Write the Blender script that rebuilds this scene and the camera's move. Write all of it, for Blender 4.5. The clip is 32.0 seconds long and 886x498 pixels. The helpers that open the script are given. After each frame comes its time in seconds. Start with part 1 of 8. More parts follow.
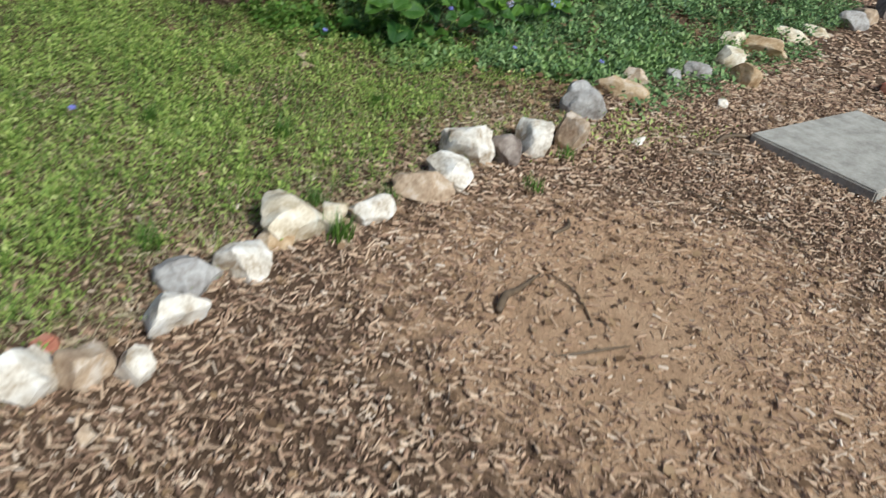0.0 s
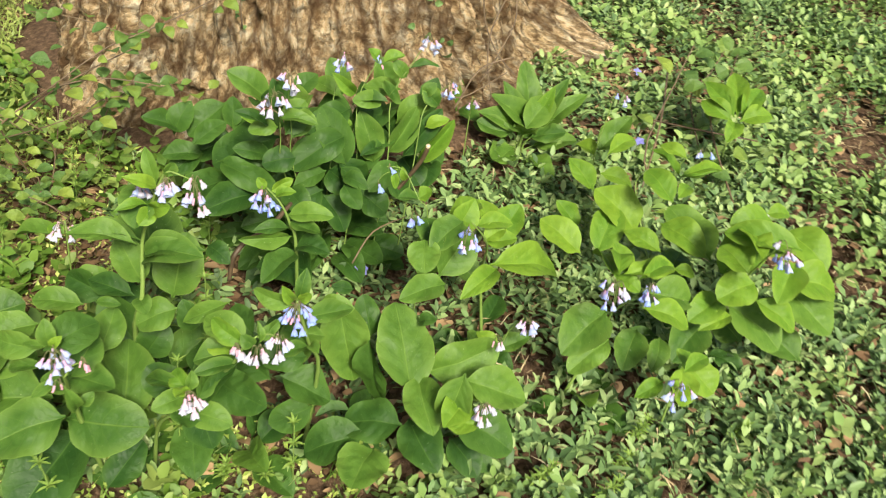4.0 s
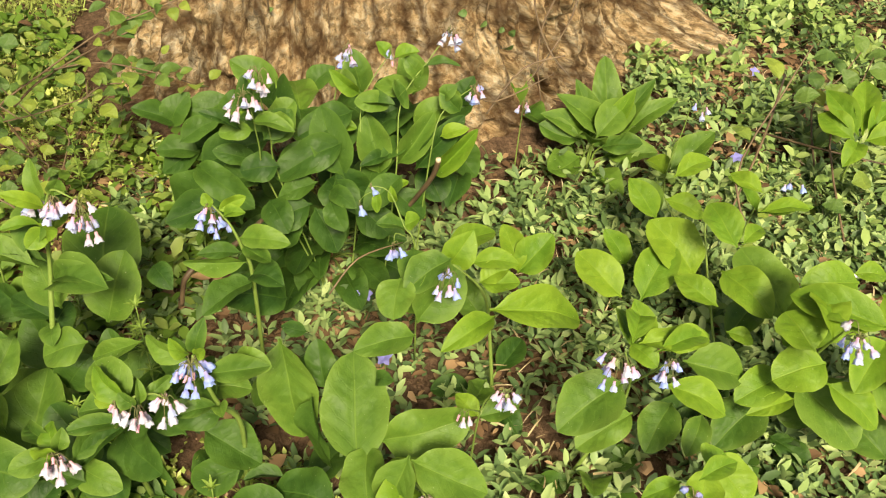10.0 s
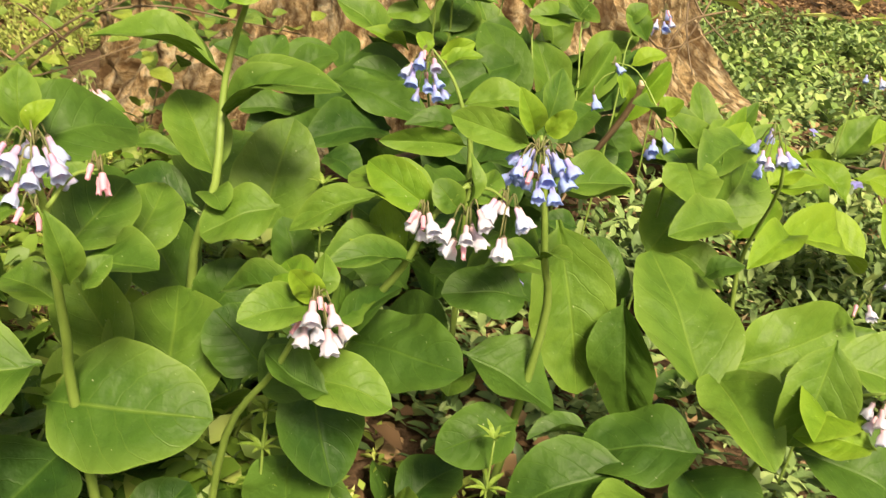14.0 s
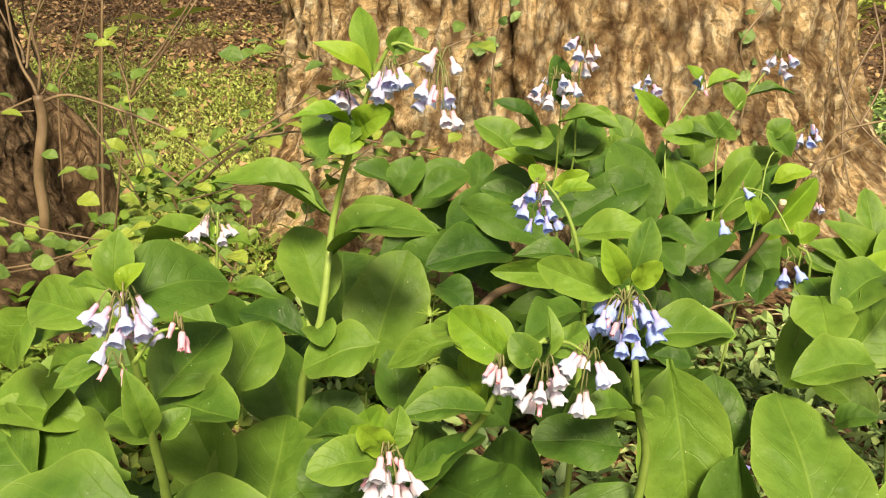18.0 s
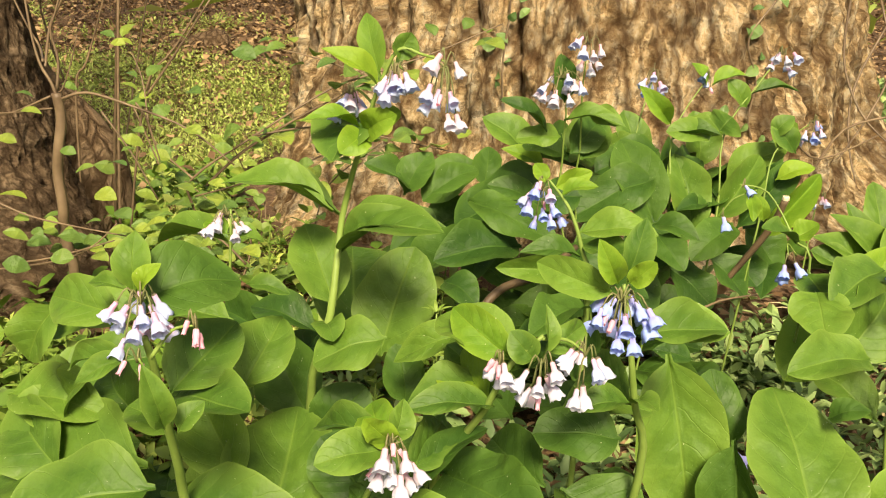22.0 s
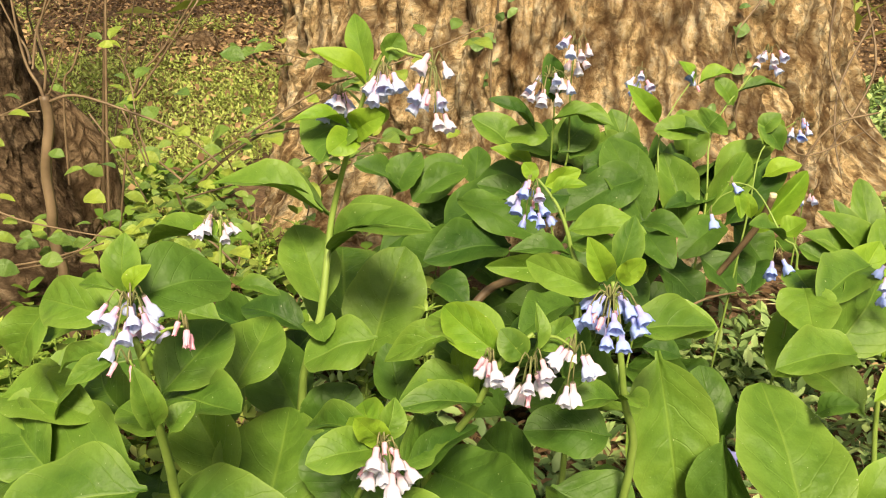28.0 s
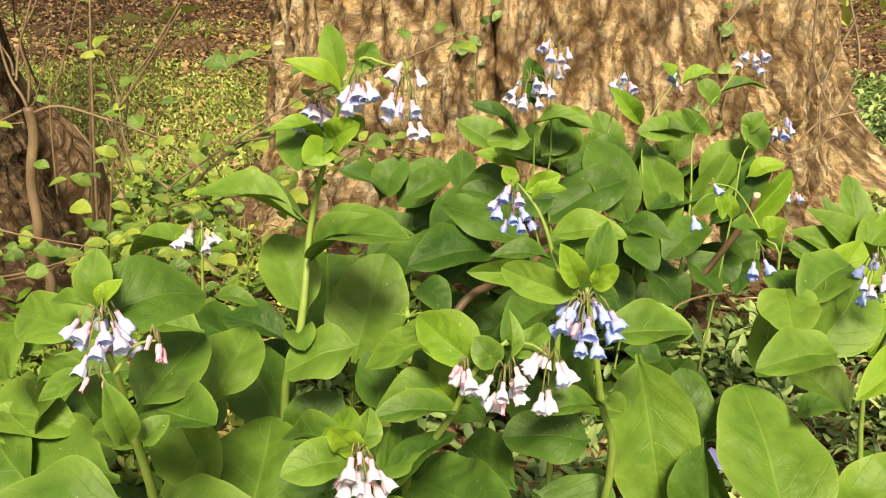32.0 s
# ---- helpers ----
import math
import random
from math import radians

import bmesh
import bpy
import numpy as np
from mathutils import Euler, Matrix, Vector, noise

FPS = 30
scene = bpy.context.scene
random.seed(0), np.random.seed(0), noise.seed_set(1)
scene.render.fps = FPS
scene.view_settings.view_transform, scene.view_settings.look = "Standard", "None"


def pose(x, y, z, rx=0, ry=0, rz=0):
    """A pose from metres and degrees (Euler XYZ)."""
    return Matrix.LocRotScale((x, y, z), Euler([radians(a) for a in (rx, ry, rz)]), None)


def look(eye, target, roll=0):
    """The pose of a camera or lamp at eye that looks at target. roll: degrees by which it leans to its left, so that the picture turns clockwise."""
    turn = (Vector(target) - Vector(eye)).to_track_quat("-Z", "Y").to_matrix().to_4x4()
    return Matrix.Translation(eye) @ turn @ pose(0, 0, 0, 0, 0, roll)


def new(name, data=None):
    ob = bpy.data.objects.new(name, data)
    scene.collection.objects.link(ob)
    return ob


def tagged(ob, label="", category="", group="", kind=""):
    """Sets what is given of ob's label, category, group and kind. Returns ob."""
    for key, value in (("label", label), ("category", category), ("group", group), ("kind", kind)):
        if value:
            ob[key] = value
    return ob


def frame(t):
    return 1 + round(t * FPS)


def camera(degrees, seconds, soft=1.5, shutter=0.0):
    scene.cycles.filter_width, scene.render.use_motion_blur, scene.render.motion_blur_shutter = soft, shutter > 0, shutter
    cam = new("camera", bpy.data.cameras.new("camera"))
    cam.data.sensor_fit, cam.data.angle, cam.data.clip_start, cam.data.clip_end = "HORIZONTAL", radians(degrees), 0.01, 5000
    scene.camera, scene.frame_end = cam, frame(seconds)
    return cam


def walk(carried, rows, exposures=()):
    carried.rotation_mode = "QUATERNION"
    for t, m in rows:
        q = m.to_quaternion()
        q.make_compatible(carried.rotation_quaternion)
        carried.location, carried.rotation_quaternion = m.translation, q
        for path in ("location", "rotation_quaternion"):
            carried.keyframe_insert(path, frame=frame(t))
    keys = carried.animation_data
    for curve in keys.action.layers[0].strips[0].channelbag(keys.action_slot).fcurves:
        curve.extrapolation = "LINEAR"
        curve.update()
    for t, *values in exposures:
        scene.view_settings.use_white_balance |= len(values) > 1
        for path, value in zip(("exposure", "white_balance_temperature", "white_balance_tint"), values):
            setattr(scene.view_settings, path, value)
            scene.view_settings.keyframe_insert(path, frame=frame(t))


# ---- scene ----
cam = camera(52.4, 32.0, 1.1, 0.3)
PATH = [
    (0, (4.537, -0.664, 1.456), (3.153, 0.392, 0.471), 9.7),
    (0.5, (4.058, -0.316, 1.416), (2.7, 0.831, 0.5), 8.4),
    (1, (3.61, 0.005, 1.452), (2.219, 1.123, 0.549), 8.0),
    (1.5, (3.154, 0.339, 1.467), (1.742, 1.431, 0.564), 7.5),
    (2, (2.779, 0.809, 1.455), (1.304, 1.823, 0.562), 7.7),
    (2.5, (2.413, 1.199, 1.407), (0.888, 2.103, 0.481), 8.0),
    (3, (2.115, 1.579, 1.387), (0.55, 2.296, 0.368), 7.5),
    (3.5, (1.899, 1.902, 1.363), (0.32, 2.367, 0.226), 7.4),
    (4, (1.685, 2.103, 1.338), (0.122, 2.449, 0.139), 8.3),
    (4.5, (1.534, 2.243, 1.327), (-0.012, 2.383, 0.065), 9.5),
    (6.5, (1.427, 2.459, 1.317), (-0.063, 2.327, -0.011), 4.0),
    (7, (1.436, 2.454, 1.308), (-0.05, 2.322, -0.024), 4.1),
    (7.5, (1.439, 2.449, 1.306), (-0.038, 2.325, -0.036), 3.8),
    (8, (1.432, 2.457, 1.3), (-0.039, 2.338, -0.05), 2.9),
    (8.5, (1.434, 2.467, 1.299), (-0.037, 2.374, -0.053), 2.3),
    (9, (1.435, 2.466, 1.3), (-0.047, 2.404, -0.041), 2.3),
    (9.5, (1.427, 2.465, 1.306), (-0.088, 2.424, 0.001), 2.6),
    (10, (1.404, 2.426, 1.272), (-0.136, 2.414, -0.005), 4.6),
    (10.5, (1.415, 2.285, 1.247), (-0.118, 2.353, -0.036), 7.0),
    (11, (1.456, 2.04, 1.218), (-0.036, 2.335, -0.082), 9.7),
    (11.5, (1.469, 1.938, 1.198), (0.02, 2.342, -0.12), 11.7),
    (12, (1.406, 1.951, 1.151), (-0.06, 2.365, -0.145), 12.7),
    (12.5, (1.26, 1.98, 0.883), (-0.324, 2.331, -0.286), 8.8),
    (13, (1.253, 1.975, 0.661), (-0.479, 2.295, -0.287), 7.0),
    (13.5, (1.258, 1.972, 0.61), (-0.534, 2.294, -0.216), 7.8),
    (14, (1.277, 1.964, 0.61), (-0.55, 2.245, -0.154), 7.2),
    (14.5, (1.264, 1.972, 0.627), (-0.631, 2.099, -0.001), 5.4),
    (15, (1.278, 1.979, 0.647), (-0.642, 2.04, 0.091), 5.8),
    (15.5, (1.29, 2.001, 0.656), (-0.619, 2.058, 0.062), 4.0),
    (17.5, (1.256, 2.032, 0.66), (-0.657, 1.914, 0.088), 3.1),
    (18, (1.261, 2.029, 0.657), (-0.637, 1.905, 0.041), 3.6),
    (18.5, (1.273, 2.035, 0.668), (-0.623, 1.908, 0.043), 3.8),
    (19, (1.283, 2.033, 0.673), (-0.614, 1.898, 0.052), 3.8),
    (19.5, (1.282, 2.034, 0.674), (-0.613, 1.891, 0.049), 3.7),
    (20, (1.283, 2.032, 0.671), (-0.609, 1.879, 0.041), 3.9),
    (20.5, (1.283, 2.032, 0.672), (-0.607, 1.875, 0.036), 3.5),
    (21, (1.283, 2.037, 0.674), (-0.605, 1.88, 0.034), 3.4),
    (21.5, (1.284, 2.036, 0.672), (-0.606, 1.882, 0.035), 3.4),
    (22, (1.282, 2.038, 0.673), (-0.606, 1.885, 0.032), 3.4),
    (22.5, (1.285, 2.041, 0.675), (-0.605, 1.89, 0.038), 3.4),
    (23, (1.284, 2.043, 0.675), (-0.606, 1.895, 0.039), 3.4),
    (23.5, (1.284, 2.043, 0.675), (-0.607, 1.902, 0.037), 3.5),
    (24, (1.284, 2.044, 0.676), (-0.606, 1.905, 0.037), 3.5),
    (24.5, (1.283, 2.044, 0.674), (-0.608, 1.91, 0.035), 3.6),
    (25, (1.283, 2.043, 0.674), (-0.607, 1.91, 0.033), 3.6),
    (25.5, (1.288, 2.038, 0.677), (-0.601, 1.903, 0.034), 3.8),
    (27.5, (1.286, 2.039, 0.676), (-0.605, 1.91, 0.037), 3.5),
    (28, (1.285, 2.039, 0.673), (-0.605, 1.907, 0.034), 3.1),
    (28.5, (1.283, 2.04, 0.673), (-0.607, 1.914, 0.032), 2.9),
    (29, (1.283, 2.043, 0.676), (-0.608, 1.924, 0.036), 2.9),
    (29.5, (1.283, 2.041, 0.676), (-0.609, 1.931, 0.039), 3.2),
    (30, (1.284, 2.044, 0.675), (-0.609, 1.935, 0.039), 3.1),
    (30.5, (1.281, 2.05, 0.675), (-0.613, 1.94, 0.04), 2.9),
    (31, (1.281, 2.054, 0.676), (-0.613, 1.941, 0.043), 2.7),
    (31.5, (1.282, 2.056, 0.678), (-0.61, 1.935, 0.041), 2.5),
    (32, (1.283, 2.057, 0.68), (-0.608, 1.928, 0.042), 2.2),
]
EXPOSURES = (
    (0.0, -0.02, 5250, 8), (1.0, 0.02, 5150, 8), (2.0, 0.42, 4850, 10), (2.6, 0.68, 5250, 9), (3.2, 0.99, 5950, 9),
    (4.0, 0.97, 6450, 9), (6.5, 0.95, 7700, 11), (11.0, 0.93, 7700, 11), (13.5, 1.07, 8100, 13), (17.0, 1.15, 8000, 12), (32.0, 1.17, 8000, 12),
)
walk(cam, [(t, look(eye, target, roll)) for t, eye, target, roll in PATH], EXPOSURES)

# ---- light ----
world = bpy.data.worlds.new("sky")
scene.world = world
world.use_nodes = True
wn = world.node_tree.nodes
sky = wn.new("ShaderNodeTexSky")
sky.sky_type = "NISHITA"
sky.sun_disc = False
sky.sun_elevation = radians(45)
sky.sun_rotation = radians(82)
sky.air_density, sky.dust_density, sky.ozone_density = 1.0, 4.0, 1.0
wn["Background"].inputs[1].default_value = 0.072
world.node_tree.links.new(sky.outputs[0], wn["Background"].inputs[0])
sun_data = bpy.data.lights.new("sun", "SUN")
sun_data.energy = 3.8
sun_data.angle = radians(12)
sun_data.color = (1.0, 0.93, 0.77)
sun = new("sun", sun_data)
sun.matrix_world = look((4.8, 2.5, 4.8), (0, 1.8, 0))

# ---- materials ----


def material(name, rough=0.6, spec=0.3):
    m = bpy.data.materials.new(name)
    m.use_nodes = True
    b = m.node_tree.nodes["Principled BSDF"]
    b.inputs["Roughness"].default_value = rough
    b.inputs["Specular IOR Level"].default_value = spec
    return m, m.node_tree.nodes, m.node_tree.links, b


def ramp(nodes, stops):
    r = nodes.new("ShaderNodeValToRGB")
    while len(r.color_ramp.elements) < len(stops):
        r.color_ramp.elements.new(0.5)
    for e, (p, c) in zip(r.color_ramp.elements, stops):
        e.position, e.color = p, (*c, 1)
    return r


def noise_tex(nodes, links, coord, scale, detail=4.0, rough=0.55, distort=0.0):
    n = nodes.new("ShaderNodeTexNoise")
    n.inputs["Scale"].default_value = scale
    n.inputs["Detail"].default_value = detail
    n.inputs["Roughness"].default_value = rough
    n.inputs["Distortion"].default_value = distort
    links.new(coord, n.inputs["Vector"])
    return n.outputs["Fac"]


def math_node(nodes, links, op, a, b=0.0, c=0.0):
    n = nodes.new("ShaderNodeMath")
    n.operation = op
    for i, v in enumerate((a, b, c)):
        if isinstance(v, (int, float)):
            n.inputs[i].default_value = v
        else:
            links.new(v, n.inputs[i])
    return n.outputs[0]


def mix_rgb(nodes, links, fac, a, b, blend="MIX"):
    n = nodes.new("ShaderNodeMix")
    n.data_type, n.blend_type = "RGBA", blend
    for sock, v in ((n.inputs[0], fac), (n.inputs[6], a), (n.inputs[7], b)):
        if isinstance(v, (int, float)):
            sock.default_value = v
        elif isinstance(v, tuple):
            sock.default_value = (*v, 1)
        else:
            links.new(v, sock)
    return n.outputs[2]


def bump(nodes, links, height, strength, distance, target):
    n = nodes.new("ShaderNodeBump")
    n.inputs["Strength"].default_value = strength
    n.inputs["Distance"].default_value = distance
    links.new(height, n.inputs["Height"])
    links.new(n.outputs[0], target.inputs["Normal"])
    return n


def translucent(m, nodes, links, bsdf, color, share):
    t = nodes.new("ShaderNodeBsdfTranslucent")
    mix = nodes.new("ShaderNodeMixShader")
    mix.inputs[0].default_value = share
    if isinstance(color, tuple):
        t.inputs[0].default_value = (*color, 1)
    else:
        links.new(color, t.inputs[0])
    links.new(bsdf.outputs[0], mix.inputs[1])
    links.new(t.outputs[0], mix.inputs[2])
    links.new(mix.outputs[0], nodes["Material Output"].inputs[0])


def big_leaf_material(name, dark, light, edge):
    """Smooth broad leaf: quilted between curved side veins, pale margin and rib, a few white flecks."""
    m, nodes, links, b = material(name, 0.5, 0.22)
    info = nodes.new("ShaderNodeObjectInfo")
    uv = nodes.new("ShaderNodeTexCoord")
    own = nodes.new("ShaderNodeNewGeometry").outputs["Position"]
    sep = nodes.new("ShaderNodeSeparateXYZ")
    links.new(uv.outputs["UV"], sep.inputs[0])
    across = math_node(nodes, links, "ABSOLUTE", math_node(nodes, links, "SUBTRACT", sep.outputs[1], 0.5))
    shift = math_node(nodes, links, "MULTIPLY", math_node(nodes, links, "POWER", across, 1.35), -0.85)
    along = math_node(nodes, links, "ADD", sep.outputs[0], shift)
    wobble = noise_tex(nodes, links, own, 45.0, 3.0)
    along = math_node(nodes, links, "ADD", along, math_node(nodes, links, "MULTIPLY", wobble, 0.07))
    wave = math_node(nodes, links, "ABSOLUTE", math_node(nodes, links, "SINE", math_node(nodes, links, "MULTIPLY", along, 19.0)))
    vein = math_node(nodes, links, "MAXIMUM", math_node(nodes, links, "SUBTRACT", 1.0, math_node(nodes, links, "MULTIPLY", wave, 6.5)), 0.0)
    rib = math_node(nodes, links, "MAXIMUM", math_node(nodes, links, "SUBTRACT", 1.0, math_node(nodes, links, "MULTIPLY", across, 42.0)), 0.0)
    lines = math_node(nodes, links, "MAXIMUM", math_node(nodes, links, "MULTIPLY", vein, 0.32), rib)
    blotch = noise_tex(nodes, links, own, 26.0, 4.0, 0.6)
    quilt = noise_tex(nodes, links, own, 75.0, 1.5, 0.45, 0.2)
    grain = noise_tex(nodes, links, own, 600.0, 3.0, 0.6)
    tone = math_node(nodes, links, "ADD", math_node(nodes, links, "MULTIPLY", info.outputs["Random"], 0.55), math_node(nodes, links, "MULTIPLY", blotch, 0.5))
    col = ramp(nodes, ((0.22, dark), (0.85, light)))
    links.new(tone, col.inputs[0])
    rim = ramp(nodes, ((0.25, (0, 0, 0)), (0.47, (0.55, 0.55, 0.55)), (0.5, (1, 1, 1))))
    links.new(across, rim.inputs[0])
    dips = ramp(nodes, ((0.34, (0.78, 0.84, 0.80)), (0.58, (1, 1, 1))))
    links.new(quilt, dips.inputs[0])
    inner = math_node(nodes, links, "MULTIPLY", math_node(nodes, links, "SUBTRACT", 1.0, rim.outputs[0]), 0.75)
    c = mix_rgb(nodes, links, inner, col.outputs[0], dips.outputs[0], "MULTIPLY")
    speck = ramp(nodes, ((0.35, (0.93, 0.93, 0.93)), (0.65, (1.05, 1.05, 1.05))))
    links.new(grain, speck.inputs[0])
    c = mix_rgb(nodes, links, 1.0, c, speck.outputs[0], "MULTIPLY")
    c = mix_rgb(nodes, links, math_node(nodes, links, "MULTIPLY", rim.outputs[0], 0.5), c, edge)
    c = mix_rgb(nodes, links, math_node(nodes, links, "MULTIPLY", lines, 0.34), c, edge)
    spots = noise_tex(nodes, links, own, 380.0, 1.0)
    flecks = ramp(nodes, ((0.775, (0, 0, 0)), (0.80, (1, 1, 1))))
    links.new(spots, flecks.inputs[0])
    c = mix_rgb(nodes, links, math_node(nodes, links, "MULTIPLY", flecks.outputs[0], 0.6), c, (0.5, 0.55, 0.36))
    links.new(c, b.inputs["Base Color"])
    relief = math_node(nodes, links, "ADD", math_node(nodes, links, "MULTIPLY", quilt, 0.5), math_node(nodes, links, "MULTIPLY", blotch, 1.1))
    relief = math_node(nodes, links, "SUBTRACT", relief, math_node(nodes, links, "MULTIPLY", lines, 0.3))
    relief = math_node(nodes, links, "ADD", relief, math_node(nodes, links, "MULTIPLY", grain, 0.02))
    bump(nodes, links, relief, 0.45, 0.007, b)
    shine = math_node(nodes, links, "ADD", math_node(nodes, links, "MULTIPLY", blotch, 0.2), 0.43)
    links.new(shine, b.inputs["Roughness"])
    translucent(m, nodes, links, b, c, 0.18)
    return m


def small_leaf_material(name, stops, share=0.25, rough=0.5):
    m, nodes, links, b = material(name, rough, 0.3)
    geo = nodes.new("ShaderNodeNewGeometry")
    col = ramp(nodes, stops)
    patch = noise_tex(nodes, links, geo.outputs["Position"], 2.2, 3.0)
    f = math_node(nodes, links, "ADD", math_node(nodes, links, "MULTIPLY", geo.outputs["Random Per Island"], 0.65), math_node(nodes, links, "MULTIPLY", patch, 0.35))
    links.new(f, col.inputs[0])
    links.new(col.outputs[0], b.inputs["Base Color"])
    if share:
        translucent(m, nodes, links, b, col.outputs[0], share)
    return m


def object_leaf_material(name, stops, share=0.25, rough=0.45):
    m, nodes, links, b = material(name, rough, 0.3)
    info = nodes.new("ShaderNodeObjectInfo")
    tc = nodes.new("ShaderNodeTexCoord")
    col = ramp(nodes, stops)
    n = noise_tex(nodes, links, tc.outputs["Object"], 3.0)
    f = math_node(nodes, links, "ADD", math_node(nodes, links, "MULTIPLY", info.outputs["Random"], 0.7), math_node(nodes, links, "MULTIPLY", n, 0.3))
    links.new(f, col.inputs[0])
    links.new(col.outputs[0], b.inputs["Base Color"])
    bump(nodes, links, n, 0.3, 0.05, b)
    if share:
        translucent(m, nodes, links, b, col.outputs[0], share)
    return m


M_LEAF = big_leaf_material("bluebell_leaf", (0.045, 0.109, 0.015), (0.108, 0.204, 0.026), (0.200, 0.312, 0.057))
# Same leaf in darker green: shade low down and inside clumps, put into colour.
M_LEAF_SHADED = big_leaf_material("shaded_leaf", (0.021, 0.064, 0.010), (0.054, 0.121, 0.017), (0.103, 0.202, 0.031))
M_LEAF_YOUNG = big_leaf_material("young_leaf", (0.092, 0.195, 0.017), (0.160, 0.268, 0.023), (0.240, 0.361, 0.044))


def stem_material(name, a, b2):
    m, nodes, links, b = material(name, 0.5, 0.3)
    tc = nodes.new("ShaderNodeTexCoord")
    col = ramp(nodes, ((0.3, a), (0.7, b2)))
    n = noise_tex(nodes, links, tc.outputs["Object"], 25.0)
    links.new(n, col.inputs[0])
    links.new(col.outputs[0], b.inputs["Base Color"])
    bump(nodes, links, n, 0.2, 0.002, b)
    return m


M_STEM = stem_material("green_stem", (0.117, 0.189, 0.036), (0.189, 0.279, 0.063))
M_STALK = stem_material("flower_stalk", (0.10, 0.14, 0.04), (0.20, 0.16, 0.09))
M_TWIG = stem_material("twig_bark", (0.086, 0.058, 0.035), (0.187, 0.133, 0.078))
M_DARK_TWIG = stem_material("dark_twig_bark", (0.045, 0.03, 0.018), (0.13, 0.09, 0.05))
M_CUT = stem_material("cut_wood", (0.55, 0.45, 0.28), (0.65, 0.55, 0.38))


def petal_material(name, throat, mouth):
    m, nodes, links, b = material(name, 0.5, 0.25)
    tc = nodes.new("ShaderNodeTexCoord")
    info = nodes.new("ShaderNodeObjectInfo")
    sep = nodes.new("ShaderNodeSeparateXYZ")
    links.new(tc.outputs["Object"], sep.inputs[0])
    col = ramp(nodes, ((0.15, throat), (0.8, mouth)))
    f = math_node(nodes, links, "MULTIPLY", sep.outputs[2], -36.0)
    f = math_node(nodes, links, "ADD", f, math_node(nodes, links, "MULTIPLY", math_node(nodes, links, "SUBTRACT", info.outputs["Random"], 0.5), 0.5))
    f = math_node(nodes, links, "ADD", f, math_node(nodes, links, "MULTIPLY", noise_tex(nodes, links, tc.outputs["Object"], 260.0), 0.15))
    links.new(f, col.inputs[0])
    links.new(col.outputs[0], b.inputs["Base Color"])
    translucent(m, nodes, links, b, col.outputs[0], 0.4)
    return m


M_BLUE = petal_material("blue_petal", (0.48, 0.44, 0.80), (0.38, 0.52, 0.92))
M_PALE = petal_material("pale_petal", (0.763, 0.428, 0.614), (0.558, 0.642, 0.883))
M_WHITE = petal_material("white_petal", (0.756, 0.486, 0.576), (0.684, 0.702, 0.828))
M_PINK = petal_material("pink_bud", (0.82, 0.46, 0.58), (0.90, 0.52, 0.66))
M_CALYX = stem_material("calyx", (0.10, 0.11, 0.06), (0.20, 0.16, 0.12))
M_VINCA_FLOWER = petal_material("violet_petal", (0.30, 0.30, 0.72), (0.34, 0.34, 0.80))

M_VINCA = small_leaf_material("periwinkle_leaf", ((0.12, (0.040, 0.080, 0.028)), (0.40, (0.134, 0.224, 0.077)), (0.66, (0.249, 0.358, 0.125)), (0.92, (0.379, 0.468, 0.199))), 0.15, 0.5)
M_WEED = small_leaf_material("lawn_weed_leaf", ((0.1, (0.132, 0.209, 0.039)), (0.45, (0.319, 0.424, 0.079)), (0.7, (0.495, 0.572, 0.143)), (0.9, (0.638, 0.649, 0.253))), 0.25)
M_SEEDLING = small_leaf_material("seedling_leaf", ((0.1, (0.10, 0.18, 0.045)), (0.5, (0.22, 0.335, 0.09)), (0.9, (0.38, 0.47, 0.17))), 0.22)
M_GRASS = small_leaf_material("grass_blade", ((0.0, (0.05, 0.12, 0.015)), (0.6, (0.13, 0.23, 0.03)), (1.0, (0.30, 0.34, 0.10))), 0.2)
M_STRAW = small_leaf_material("dry_straw", ((0.1, (0.26, 0.19, 0.10)), (0.5, (0.48, 0.38, 0.21)), (0.9, (0.66, 0.56, 0.36))), 0.15, 0.8)
M_FAR_LAWN = small_leaf_material("far_lawn_leaf", ((0.1, (0.179, 0.242, 0.053)), (0.5, (0.304, 0.383, 0.089)), (0.9, (0.430, 0.483, 0.147))), 0.25)
M_CHIP = small_leaf_material("wood_chip", ((0.15, (0.13, 0.08, 0.055)), (0.33, (0.34, 0.21, 0.13)), (0.52, (0.53, 0.36, 0.225)), (0.75, (0.64, 0.475, 0.315)), (0.93, (0.82, 0.73, 0.60))), 0.0, 0.85)
M_LITTER = small_leaf_material("dead_leaf", ((0.0, (0.06, 0.036, 0.02)), (0.4, (0.17, 0.10, 0.05)), (0.75, (0.36, 0.235, 0.12)), (1.0, (0.55, 0.40, 0.24))), 0.15, 0.75)
M_SHRUB = object_leaf_material("shrub_leaf", ((0.0, (0.052, 0.114, 0.030)), (0.5, (0.114, 0.195, 0.038)), (1.0, (0.257, 0.323, 0.048))), 0.22)
M_CLEAVER = object_leaf_material("cleavers_leaf", ((0.0, (0.12, 0.22, 0.03)), (1.0, (0.25, 0.36, 0.07))), 0.25)
M_IVY = object_leaf_material("ivy_leaf", ((0.0, (0.05, 0.11, 0.03)), (1.0, (0.15, 0.24, 0.07))), 0.1, 0.35)


